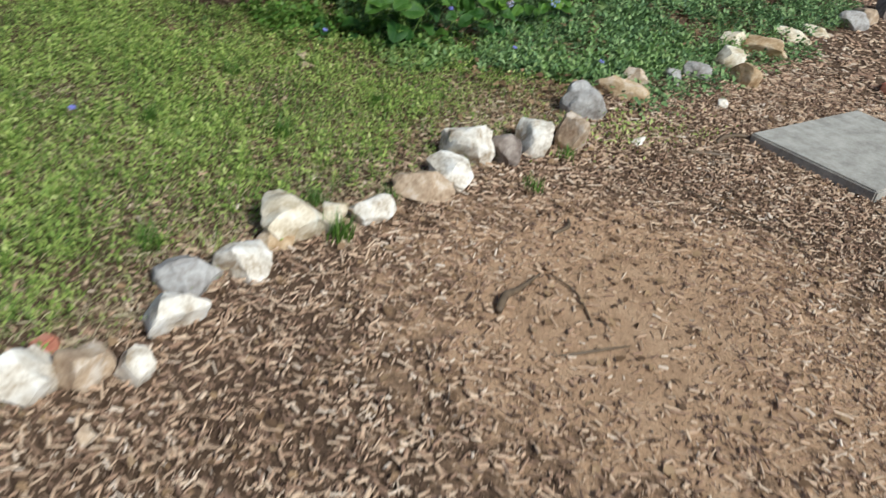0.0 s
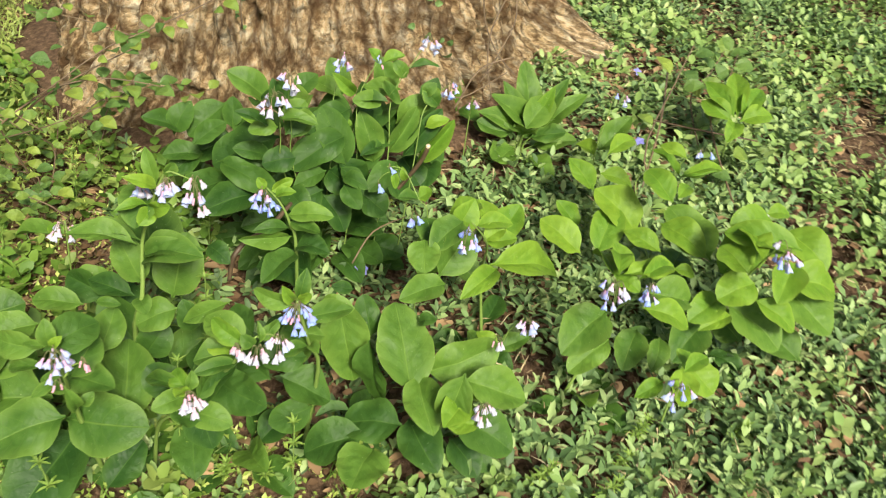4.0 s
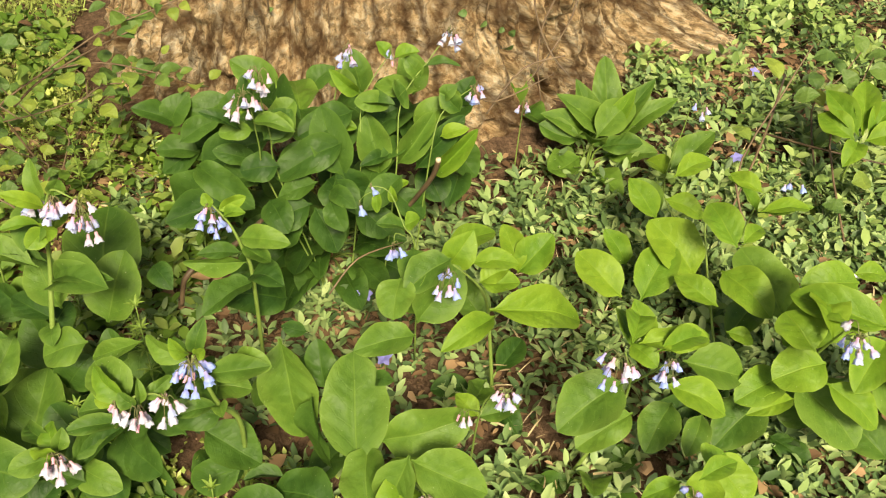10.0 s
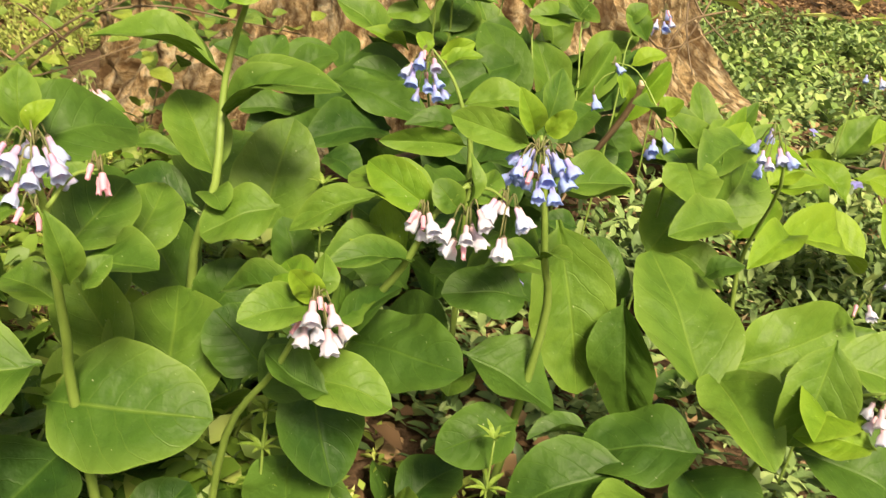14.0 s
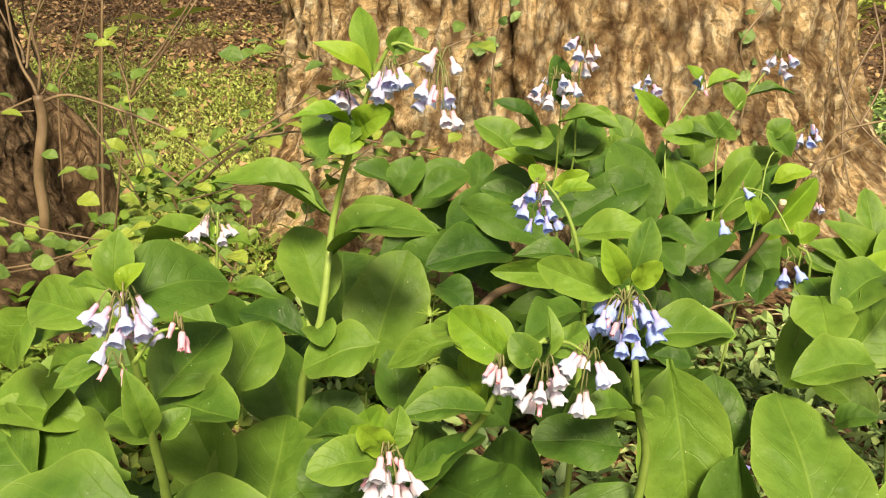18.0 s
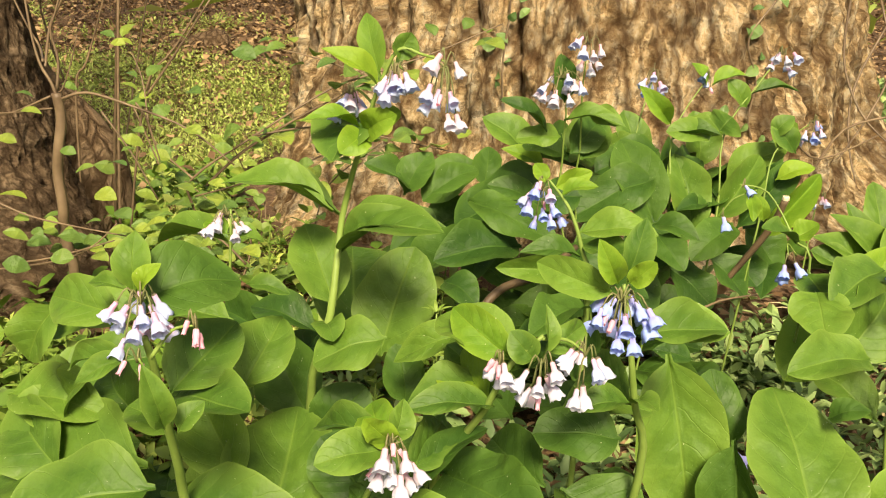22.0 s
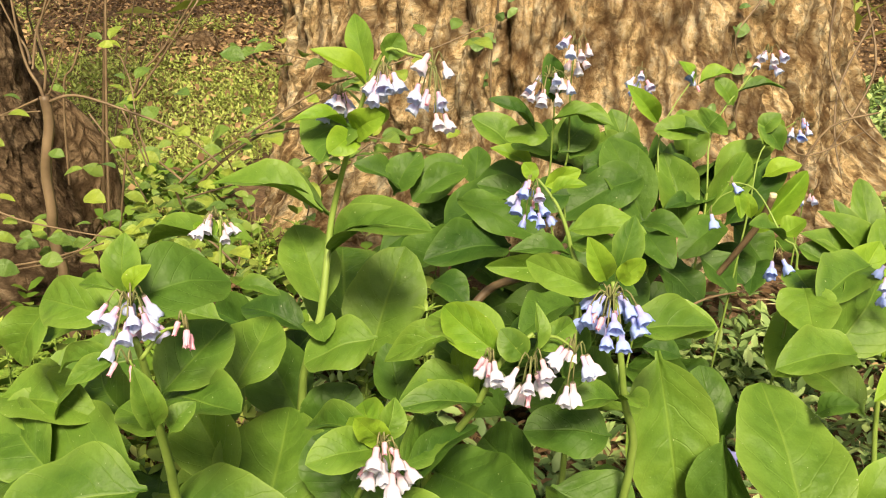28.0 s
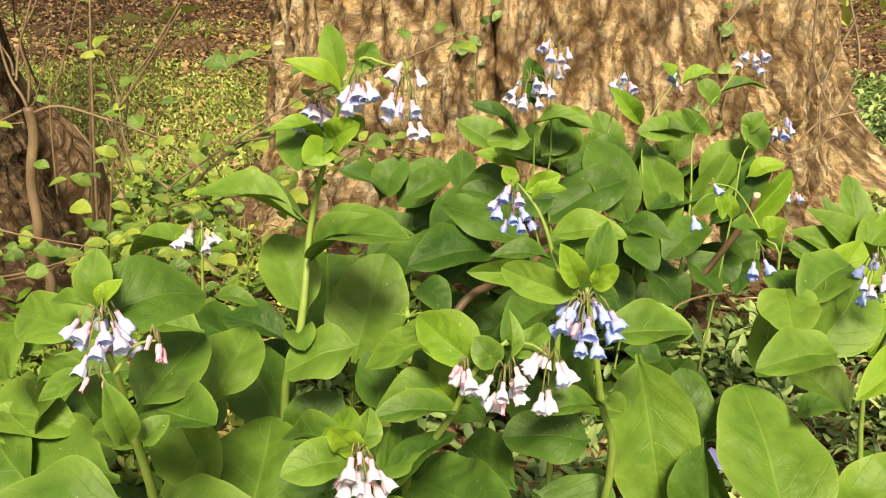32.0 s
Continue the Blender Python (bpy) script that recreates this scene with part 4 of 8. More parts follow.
def boulder(label, x, y, w, d, h, kind, seed, turn):
    """An angular weathered field stone sunk a little into the soil."""
    r = random.Random(seed)
    bm = bmesh.new()
    bmesh.ops.create_icosphere(bm, subdivisions=4, radius=1.0)
    cuts = []
    for _ in range(10):
        n = Vector((r.uniform(-1, 1), r.uniform(-1, 1), r.uniform(-0.5, 1))).normalized()
        cuts.append((n, r.uniform(0.42, 0.78)))
    cuts.append((Vector((r.uniform(-0.25, 0.25), r.uniform(-0.25, 0.25), 1)).normalized(), r.uniform(0.58, 0.75)))
    off = Vector((r.uniform(0, 50), r.uniform(0, 50), r.uniform(0, 50)))
    for v in bm.verts:
        p = v.co.copy()
        for n, c in cuts:
            e = p.dot(n) - c
            if e > 0:
                p -= n * e * 0.96
        p *= 1 + 0.14 * noise.noise(p * 1.6 + off) + 0.06 * noise.noise(p * 4.0 + off) + 0.03 * noise.noise(p * 11 + off)
        v.co = Vector((p.x * w / 1.55, p.y * d / 1.55, p.z * h / 1.4))
    me = bpy.data.meshes.new("edging_stone")
    bm.to_mesh(me)
    bm.free()
    me.materials.append(STONES[kind])
    smooth(me)
    me.set_sharp_from_angle(angle=radians(24))
    ob = new("edging_stone", me)
    ob.matrix_world = pose(x, y, float(ground_z(x, y)) + 0.30 * h, r.uniform(-12, 12), r.uniform(-12, 12), turn)
    return tagged(ob, label, "stone", "stones edging the bed")


ROCKS = (
    ("pale rounded field stone beside the path", "white", 2.72, -0.43, 0.13, 0.17, 0.13, 10),
    ("rounded tan field stone beside the path", "tan", 2.72, -0.30, 0.13, 0.14, 0.10, 40),
    ("small white angular stone at the mulch edge", "white", 2.75, -0.17, 0.10, 0.11, 0.09, 70),
    ("flat-topped grey-white stone in the border", "white", 2.58, -0.04, 0.15, 0.18, 0.12, 30),
    ("pale grey rounded border stone", "grey", 2.41, 0.09, 0.16, 0.17, 0.12, 0),
    ("white and tan lumpy border stone", "white", 2.38, 0.25, 0.14, 0.17, 0.10, 60),
    ("small ochre sandstone in the border", "ochre", 2.29, 0.38, 0.11, 0.14, 0.08, 20),
    ("large bright cream limestone in the border", "cream", 2.24, 0.47, 0.21, 0.24, 0.16, 35),
    ("small round cream stone in the border", "cream", 2.21, 0.64, 0.08, 0.09, 0.09, 0),
    ("grey-white pitted border stone", "white", 2.21, 0.79, 0.13, 0.19, 0.10, 10),
    ("brown flat-faced sandstone in the border", "tan", 2.13, 1.04, 0.18, 0.16, 0.13, 50),
    ("pale grey oval border stone", "white", 2.08, 1.20, 0.19, 0.15, 0.115, 15),
)
ROCKS2 = (
    ("bright white angular border stone, dark underneath", "white", 1.91, 1.41, 0.205, 0.17, 0.19, 60),
    ("small dark brown stone between pale ones", "brown", 1.92, 1.55, 0.14, 0.12, 0.13, 0),
    ("white and grey angular tilted border stone", "white", 1.88, 1.73, 0.17, 0.15, 0.155, 30),
    ("upright pale tan stone in the border", "tan", 1.93, 1.93, 0.13, 0.12, 0.19, 55),
    ("blue-grey rough border stone", "grey", 1.66, 2.23, 0.20, 0.16, 0.18, 70),
    ("long tan sandstone in the border", "ochre", 1.50, 2.57, 0.29, 0.12, 0.10, 60),
    ("greyish tan upright border stone", "tan", 1.42, 2.77, 0.13, 0.10, 0.14, 50),
    ("small grey stone half hidden in ground cover", "grey", 1.35, 3.13, 0.13, 0.11, 0.10, 40),
    ("smooth grey stone among periwinkle", "grey", 1.30, 3.35, 0.16, 0.13, 0.11, 55),
    ("pale tan wedge-shaped stone by the path", "ochre", 1.41, 3.63, 0.19, 0.15, 0.18, 65),
    ("cream angular stone leaning on its neighbour", "cream", 1.19, 3.75, 0.20, 0.16, 0.16, 40),
    ("flat cream slab-like stone in the border", "cream", 0.96, 4.02, 0.21, 0.15, 0.13, 70),
)
ROCKS3 = (
    ("long cream-tan stone in the border", "ochre", 1.05, 4.21, 0.30, 0.21, 0.16, 52),
    ("pale flat border stone beside the periwinkle", "cream", 0.87, 4.78, 0.25, 0.15, 0.11, 55),
    ("low cream border stone", "cream", 0.78, 5.18, 0.24, 0.14, 0.08, 55),
    ("grey stone at the end of the border", "grey", 0.66, 5.73, 0.2, 0.25, 0.15, 20),
    ("brown stone at the end of the border", "tan", 0.55, 6.10, 0.22, 0.28, 0.17, 20),
    ("dark brown boulder past the border", "brown", 0.45, 6.6, 0.3, 0.45, 0.24, 20),
    ("pale stone lying before the border", "white", 3.0, -0.75, 0.15, 0.17, 0.12, 20),
    ("small flat pebble on the mulch", "tan", 2.93, -0.34, 0.05, 0.06, 0.04, 20),
    ("small white pebble on the mulch", "white", 1.67, 3.18, 0.05, 0.06, 0.05, 0),
    ("small pale pebble on the mulch", "white", 1.95, 2.3, 0.05, 0.08, 0.03, 0),
)
for i, (label, kind, x, y, w, d, h, turn) in enumerate(ROCKS + ROCKS2 + ROCKS3):
    boulder(label, x, y, w, d, h, kind, 100 + i, turn)


def slab(name, label, category, x, y, w, d, h, turn, mat, z=0.0, tip=(0, 0)):
    """A squared block with softened, slightly chipped edges."""
    bm = bmesh.new()
    bmesh.ops.create_cube(bm, size=1.0)
    bmesh.ops.scale(bm, vec=(w, d, h), verts=bm.verts)
    bmesh.ops.bevel(bm, geom=bm.edges, offset=min(0.008, h * 0.2), segments=2, affect="EDGES")
    me = bpy.data.meshes.new(name)
    bm.to_mesh(me)
    bm.free()
    me.materials.append(mat)
    ob = new(name, me)
    ob.matrix_world = pose(x, y, z + h / 2, *tip, turn)
    return tagged(ob, label, category)


slab("paving_slab", "weathered grey square concrete paving slab on the mulch", "paving slab", 2.36, 3.44, 0.66, 0.98, 0.06, 5, M_SLAB, -0.028)
slab("brick", "red clay brick lying beside the slab", "brick", 1.74, 4.66, 0.10, 0.21, 0.06, 12, M_BRICK, -0.02)
slab("brick", "red clay brick half sunk in mulch", "brick", 1.95, 4.72, 0.10, 0.21, 0.06, 30, M_BRICK, -0.03)


def stick(name, label, points, radii, mat=M_TWIG, category="stick"):
    return tagged(new(name, mesh_of(name, *tube(points, radii, 7), mat)), label, category)


stick("stick", "short brown dead stick lying on the bare clay", ((2.86, 0.86, 0.0), (2.80, 0.93, 0.004), (2.78, 1.00, 0.002), (2.73, 1.12, 0.0)), (0.012, 0.014, 0.009, 0.003))
stick("stick", "thin curved twig on the bare clay", ((3.02, 1.1, -0.008), (2.86, 1.17, -0.005), (2.72, 1.16, -0.008)), (0.003, 0.004, 0.002))
stick("stick", "brown twig lying on the mulch", ((2.52, 1.35, -0.005), (2.5, 1.43, 0.0), (2.44, 1.48, -0.005)), (0.006, 0.008, 0.003))
stick("stick", "pale stick lying beside the slab", ((2.05, 2.72, -0.01), (2.02, 2.85, 0.0), (2.08, 3.0, -0.005)), (0.01, 0.013, 0.006))
stick("stick", "thin twig on the mulch", ((2.9, 2.3, -0.01), (2.6, 2.2, -0.006), (2.3, 2.15, -0.01)), (0.003, 0.004, 0.002))

# ---- bluebell kit ----


def leaf_mesh(name, seed, low, high, arch, fold, wave, bend, mat):
    """A broad smooth-edged leaf, 1 long along x, width 1 across y: sunken rib, quilting between arched side veins. UV runs along and across."""
    r = random.Random(seed)
    ph, ph2 = r.uniform(0, 6), r.uniform(0, 6)
    nu, nv = 22, 14
    peak = (low / (low + high)) ** low * (high / (low + high)) ** high
    verts, faces, uvs = [], [], []
    for i in range(nu + 1):
        u = i / nu
        if u < 0.07:
            half = 0.03 + 0.02 * u / 0.07
        else:
            s = (u - 0.07) / 0.93
            half = max(0.05 * (1 - s) ** 2, 0.5 * (s ** low) * ((1 - s) ** high) / peak)
        if i == nu:
            half = 0.004
        env = math.sin(math.pi * u)
        for j in range(nv + 1):
            v = j / nv * 2 - 1
            a = abs(v)
            z = arch * env ** 0.9 - 0.35 * arch * u * u + fold * a ** 1.2 * half * 2 * (1 - 0.5 * u)
            z -= 0.022 * math.exp(-((v / 0.10) ** 2)) * (1 - u) ** 0.5
            z += 1.5 * wave * a ** 1.8 * math.sin(7.5 * u + ph + (1.6 if v > 0 else 0)) * env
            z += 0.011 * math.cos(34 * (u - 0.26 * a ** 1.3) + ph2) * math.sin(math.pi * a) ** 0.7 * env
            z += 0.020 * math.sin(9 * u + ph2) * math.cos(2.6 * v + ph) * env
            y = v * half * (1 + 0.03 * math.sin(11 * u + ph2 + v) + 0.012 * math.sin(29 * u + ph)) + bend * env
            verts.append((u - 0.03 * a * half, y, z))
            uvs.append((u, 0.5 + v / 2))
    for i in range(nu):
        for j in range(nv):
            a = i * (nv + 1) + j
            faces.append((a, a + nv + 1, a + nv + 2, a + 1))
    me = mesh_of(name, verts, faces, mat)
    layer = me.uv_layers.new(name="UVMap")
    for loop in me.loops:
        layer.data[loop.index].uv = uvs[loop.vertex_index]
    return me


LEAF_FORMS = (
    (0.55, 0.62, 0.11, 0.14, 0.040, 0.03), (0.50, 0.66, 0.08, 0.20, 0.055, -0.04),
    (0.72, 0.85, 0.13, 0.16, 0.030, 0.05), (0.42, 0.50, 0.07, 0.10, 0.060, -0.02),
    (0.60, 0.70, -0.06, 0.18, 0.050, 0.04), (0.52, 0.64, 0.10, 0.30, 0.035, -0.05),
    (0.42, 0.55, 0.05, 0.09, 0.030, 0.01), (0.45, 0.55, 0.08, 0.08, 0.035, -0.03),
)


def leaf_set(mat, tag):
    return [leaf_mesh(tag, 40 + k, *form, mat) for k, form in enumerate(LEAF_FORMS)]


# "dark" is the leaf with shade painted into its green.
LEAVES = {"mid": leaf_set(M_LEAF, "leaf"), "dark": leaf_set(M_LEAF_SHADED, "leaf"), "young": leaf_set(M_LEAF_YOUNG, "leaf")}
UP = Vector((0.35, 0.0, 1.0))


def plant_at(name, label, x, y, category="flower plant", group=""):
    ob = new(name)
    ob.location = (x, y, float(ground_z(x, y)))
    ob.empty_display_size = 0.05
    return tagged(ob, label, category, group)


def local(plant, p):
    return Vector(p) - plant.location


def leaf(plant, base, tip, width, shade="mid", kind=None, face=UP, roll=0.0):
    """One leaf of a plant, from its foot on the stem to its point."""
    b, t = local(plant, base), local(plant, tip)
    axis_x = t - b
    length = axis_x.length
    axis_x = axis_x / length
    n = Vector(face)
    n = n - n.dot(axis_x) * axis_x
    if n.length < 0.05:
        n = Vector((1, 0, 0)) - axis_x.x * axis_x
    n.normalize()
    n = Matrix.Rotation(radians(roll), 3, axis_x) @ n
    axis_y = n.cross(axis_x)
    pick = LEAVES[shade]
    ob = new("leaf", pick[random.randrange(6) if kind is None else kind])
    ob.parent = plant
    m = Matrix((axis_x, axis_y, n)).transposed().to_4x4() @ Matrix.Diagonal((length, width, length, 1))
    ob.matrix_local = Matrix.Translation(b) @ m
    return ob


def stem(plant, points, r0=0.004, r1=0.002):
    k = len(points)
    rad = [r0 + (r1 - r0) * i / (k - 1) for i in range(k)]
    me = mesh_of("stem", *tube([local(plant, p) for p in points], rad, 8), M_STEM)
    return part("stem", me, None, plant)


def bell_mesh(name, mat, length, tube_r, mouth_r, lobes=5):
    """A hanging trumpet, mouth down, its foot at the origin; outside and inside walls."""
    m = mouth_r / tube_r
    prof = ((0.0, 0.5), (0.08, 0.85), (0.25, 0.95), (0.46, 1.05), (0.54, 1.0 + 0.45 * (m - 1)), (0.62, 1.0 + 0.78 * (m - 1)), (0.74, 1.0 + 0.95 * (m - 1)), (0.88, m), (1.0, m * 1.16))
    n = 30
    verts, faces = [], []
    for wall in (1.0, 0.90):
        rows = prof if wall == 1.0 else prof[::-1]
        for t, k in rows:
            for i in range(n):
                a = 2 * math.pi * i / n
                scal = 1 + (0.03 + 0.13 * max(0, t - 0.5)) * math.cos(lobes * a) + 0.26 * max(0, t - 0.75) * math.sin(9 * a + 1)
                r = tube_r * k * wall * scal
                dz = -length * max(0, t - 0.75) * (0.14 * math.cos(lobes * a) + 0.12 * math.sin(2 * a + 0.7) + 0.08 * math.sin(7 * a))
                verts.append((r * math.cos(a), r * math.sin(a), -length * t + dz))
    rings = len(prof) * 2
    for j in range(rings - 1):
        for i in range(n):
            q = (i + 1) % n
            faces.append((j * n + i, (j + 1) * n + i, (j + 1) * n + q, j * n + q))
    faces.append(tuple(range(n))[::-1])
    # green cup at the foot
    me = mesh_of(name, verts, faces, mat)
    me.materials.append(M_CALYX)
    for p in me.polygons:
        if all(abs(me.vertices[i].co.z) < length * 0.12 for i in p.vertices):
            p.material_index = 1
    return me


BELLS = {
    "blue": bell_mesh("flower", M_BLUE, 0.0255, 0.0034, 0.0082),
    "pale": bell_mesh("flower", M_PALE, 0.0250, 0.0034, 0.0082),
    "white": bell_mesh("flower", M_WHITE, 0.0250, 0.0034, 0.0080),
    "bud": bell_mesh("bud", M_PINK, 0.015, 0.0030, 0.0022),
}


def cluster(plant, top, bells, spread=0.03, drop=0.012, seed=0, lean=(0.0, 0.0)):
    """A nodding head: short dark stalks from the tip of the stem, each with a bell. bells: kinds, such as 'blue blue bud'."""
    r = random.Random(seed + len(bells))
    top_l = local(plant, top)
    kinds = bells.split()
    stalks, spots = [], []
    for i, kind in enumerate(kinds):
        a = 2 * math.pi * (i * 0.382 + r.uniform(-0.06, 0.06)) + seed
        d = 0.68 * spread * math.sqrt((i + 0.7) / len(kinds)) * r.uniform(0.85, 1.15)
        if kind == "bud":
            d *= 0.75
        end = top_l + Vector((math.cos(a) * d + lean[0], math.sin(a) * d + lean[1], -drop * r.uniform(-0.25, 1.2)))
        mid = top_l * 0.45 + end * 0.55 + Vector((0, 0, 0.008))
        stalks.append(tube((top_l + Vector((0, 0, -0.004)), mid, end), (0.0008, 0.0006, 0.0006), 5, 3))
        out = Vector((math.cos(a), math.sin(a), 0)) * r.uniform(0.2, 0.9) + Vector((0.55, 0, 0))
        spots.append((kind, end, (Vector((0, 0, -1)) + out).normalized(), r.uniform(0.56, 0.74) * (1.05 if kind == "bud" else 1.0)))
    head = part("flower_head", mesh_of("flower_head", *join(stalks), M_STALK), None, plant)
    for kind, end, way, s in spots:
        ob = new("bud" if kind == "bud" else "flower", BELLS[kind])
        ob.parent = head
        q = Vector((0, 0, -1)).rotation_difference(way)
        wide = s * r.uniform(0.85, 1.12)
        ob.matrix_local = Matrix.Translation(end) @ q.to_matrix().to_4x4() @ Matrix.Rotation(r.uniform(0, 6), 4, "Z") @ Matrix.Diagonal((wide, wide * r.uniform(0.85, 1.0), s, 1))
    return head


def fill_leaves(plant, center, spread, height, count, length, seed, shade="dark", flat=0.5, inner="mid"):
    """Basal leaves all round a crown: long stalked blades arching outwards, larger below. Outer blades take the
    shade-darkened green by default.
    """
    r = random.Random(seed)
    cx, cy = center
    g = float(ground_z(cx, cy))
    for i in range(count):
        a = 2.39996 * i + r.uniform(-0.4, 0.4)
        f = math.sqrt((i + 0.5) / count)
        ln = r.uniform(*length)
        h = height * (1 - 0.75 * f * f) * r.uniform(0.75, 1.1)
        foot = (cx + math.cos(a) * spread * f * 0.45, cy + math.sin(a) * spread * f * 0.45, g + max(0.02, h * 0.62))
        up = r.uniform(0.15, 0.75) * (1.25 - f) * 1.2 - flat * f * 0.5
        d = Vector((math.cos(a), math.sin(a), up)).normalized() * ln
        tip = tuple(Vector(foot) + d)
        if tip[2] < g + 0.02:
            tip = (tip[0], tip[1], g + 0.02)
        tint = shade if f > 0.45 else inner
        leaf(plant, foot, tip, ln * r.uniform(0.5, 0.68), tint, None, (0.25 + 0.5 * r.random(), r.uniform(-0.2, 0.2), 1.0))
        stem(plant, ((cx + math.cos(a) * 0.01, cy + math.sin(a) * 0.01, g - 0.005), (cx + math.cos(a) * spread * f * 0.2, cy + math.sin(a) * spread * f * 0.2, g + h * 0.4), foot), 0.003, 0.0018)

# ---- bluebells ----

pa = plant_at("bluebell_plant", "bluebell plant with a pale blue nodding head and pink buds", 0.600, 1.800, "flower plant", "bluebells in the bed")
stem(pa, ((0.620, 1.802, 0.000), (0.675, 1.792, 0.223), (0.700, 1.797, 0.279), (0.730, 1.801, 0.341), (0.752, 1.805, 0.388), (0.762, 1.803, 0.418)), 0.0046, 0.0022)
cluster(pa, (0.760, 1.801, 0.445), "pale pale pale pale pale pale pale pale pale pale pale pale", 0.021, 0.018, 1, (0.004, 0))
stem(pa, ((0.770, 1.810, 0.407), (0.765, 1.823, 0.426), (0.765, 1.838, 0.431)), 0.0016, 0.0007)
cluster(pa, (0.765, 1.838, 0.434), "bud bud bud bud", 0.011, 0.007, 2)
stem(pa, ((0.780, 1.814, 0.396), (0.785, 1.809, 0.414)), 0.0014, 0.0006)
cluster(pa, (0.785, 1.808, 0.415), "bud bud", 0.016, 0.01, 3)
pb = plant_at("bluebell_plant", "tall bluebell plant with two pale heads on a thick stem", 0.500, 1.875, "flower plant", "bluebells in the bed")
stem(pb, ((0.500, 1.875, 0.000), (0.505, 1.853, 0.234), (0.520, 1.875, 0.342), (0.490, 1.878, 0.427), (0.515, 1.901, 0.513), (0.525, 1.915, 0.560)), 0.0052, 0.0017)
stem(pb, ((0.525, 1.913, 0.555), (0.525, 1.925, 0.575), (0.525, 1.935, 0.571)), 0.002, 0.0009)
stem(pb, ((0.525, 1.915, 0.558), (0.530, 1.930, 0.588), (0.535, 1.951, 0.586), (0.545, 1.971, 0.583)), 0.002, 0.0009)
cluster(pb, (0.530, 1.928, 0.571), "pale pale white pale bud white pale pale white pale", 0.014, 0.012, 4)
cluster(pb, (0.545, 1.971, 0.582), "white pale pale bud white pale white pale pale white", 0.018, 0.034, 5)
stem(pb, ((0.515, 1.908, 0.539), (0.495, 1.891, 0.547), (0.500, 1.885, 0.545)), 0.0015, 0.0006)
cluster(pb, (0.500, 1.884, 0.544), "pale pale bud white pale pale white", 0.012, 0.01, 6)
leaf(pb, (0.525, 1.915, 0.565), (0.505, 1.898, 0.615), 0.023, "mid", 2, face=(1.0, 0.1, 0.35))
leaf(pb, (0.525, 1.915, 0.555), (0.545, 1.870, 0.588), 0.021, "young", 2, face=(0.6,0.3,0.8))
leaf(pb, (0.530, 1.932, 0.579), (0.525, 1.940, 0.602), 0.024, "mid", 4, face=(0.8,0.6,0.4))
leaf(pb, (0.515, 1.898, 0.518), (0.545, 1.852, 0.527), 0.018, "young", 2, face=(0.35,0,1))
leaf(pb, (0.515, 1.900, 0.518), (0.505, 1.931, 0.533), 0.020, "young", face=(1.0, 0.1, 0.35))
leaf(pb, (0.515, 1.901, 0.513), (0.545, 1.886, 0.501), 0.029, "young", 0, face=(1.0, 0.1, 0.35))
leaf(pb, (0.515, 1.901, 0.513), (0.545, 1.932, 0.536), 0.027, "young", 0, face=(1.0, 0.1, 0.35))
leaf(pb, (0.490, 1.877, 0.429), (0.495, 1.770, 0.458), 0.031, "mid", 2, face=(0.30,0,1))
leaf(pb, (0.485, 1.873, 0.394), (0.520, 1.976, 0.438), 0.034, "mid", 2, face=(0.55,0,0.9))
pc = plant_at("bluebell_plant", "short bluebell plant with a white and pink nodding head", 0.600, 1.880, "flower plant", "bluebells in the bed")
stem(pc, ((0.600, 1.880, 0.000), (0.655, 1.903, 0.175), (0.715, 1.943, 0.276), (0.735, 1.966, 0.342)), 0.004, 0.0015)
cluster(pc, (0.745, 1.966, 0.349), "white white white bud white bud white bud white white white white white white white", 0.022, 0.022, 7)
leaf(pc, (0.735, 1.966, 0.340), (0.720, 1.972, 0.369), 0.022, "mid", 2, face=(0.8,0.6,0.3))
leaf(pc, (0.735, 1.966, 0.340), (0.700, 1.944, 0.353), 0.031, "young", 0, face=(1.0, 0.1, 0.35))
leaf(pc, (0.740, 1.965, 0.340), (0.770, 1.919, 0.341), 0.034, "mid", 0, face=(0.6,0,0.8))
leaf(pc, (0.730, 1.966, 0.339), (0.680, 1.896, 0.317), 0.026, "mid", 2, face=(0.5,0,0.9))
leaf(pc, (0.740, 1.967, 0.345), (0.760, 1.950, 0.372), 0.020, "young", face=(1.0, 0.1, 0.35))
leaf(pc, (0.730, 1.977, 0.313), (0.660, 1.996, 0.321), 0.035, face=(1.0, 0.1, 0.35))
leaf(pc, (0.730, 1.980, 0.295), (0.660, 2.031, 0.321), 0.026, "dark", face=(0.4,0,1))
leaf(pc, (0.720, 1.980, 0.259), (0.720, 1.933, 0.292), 0.039, "dark")
pd = plant_at("bluebell_plant", "bluebell plant with a white and pink drooping flower head", 0.570, 1.990, "flower plant", "bluebells in the bed")
stem(pd, ((0.570, 1.990, 0.000), (0.630, 1.989, 0.244), (0.660, 2.005, 0.297), (0.690, 2.027, 0.349), (0.700, 2.044, 0.394), (0.700, 2.065, 0.418)), 0.0045, 0.0015)
cluster(pd, (0.705, 2.065, 0.401), "white white bud white white white white white", 0.017, 0.028, 8)
stem(pd, ((0.700, 2.064, 0.416), (0.690, 2.082, 0.412), (0.690, 2.095, 0.404)), 0.0018, 0.0007)
cluster(pd, (0.690, 2.096, 0.404), "white white pale white white white pale", 0.014, 0.034, 9)
stem(pd, ((0.690, 2.033, 0.375), (0.700, 2.036, 0.396)), 0.0014, 0.0006)
cluster(pd, (0.700, 2.036, 0.396), "white bud white bud white white", 0.01, 0.008, 10)
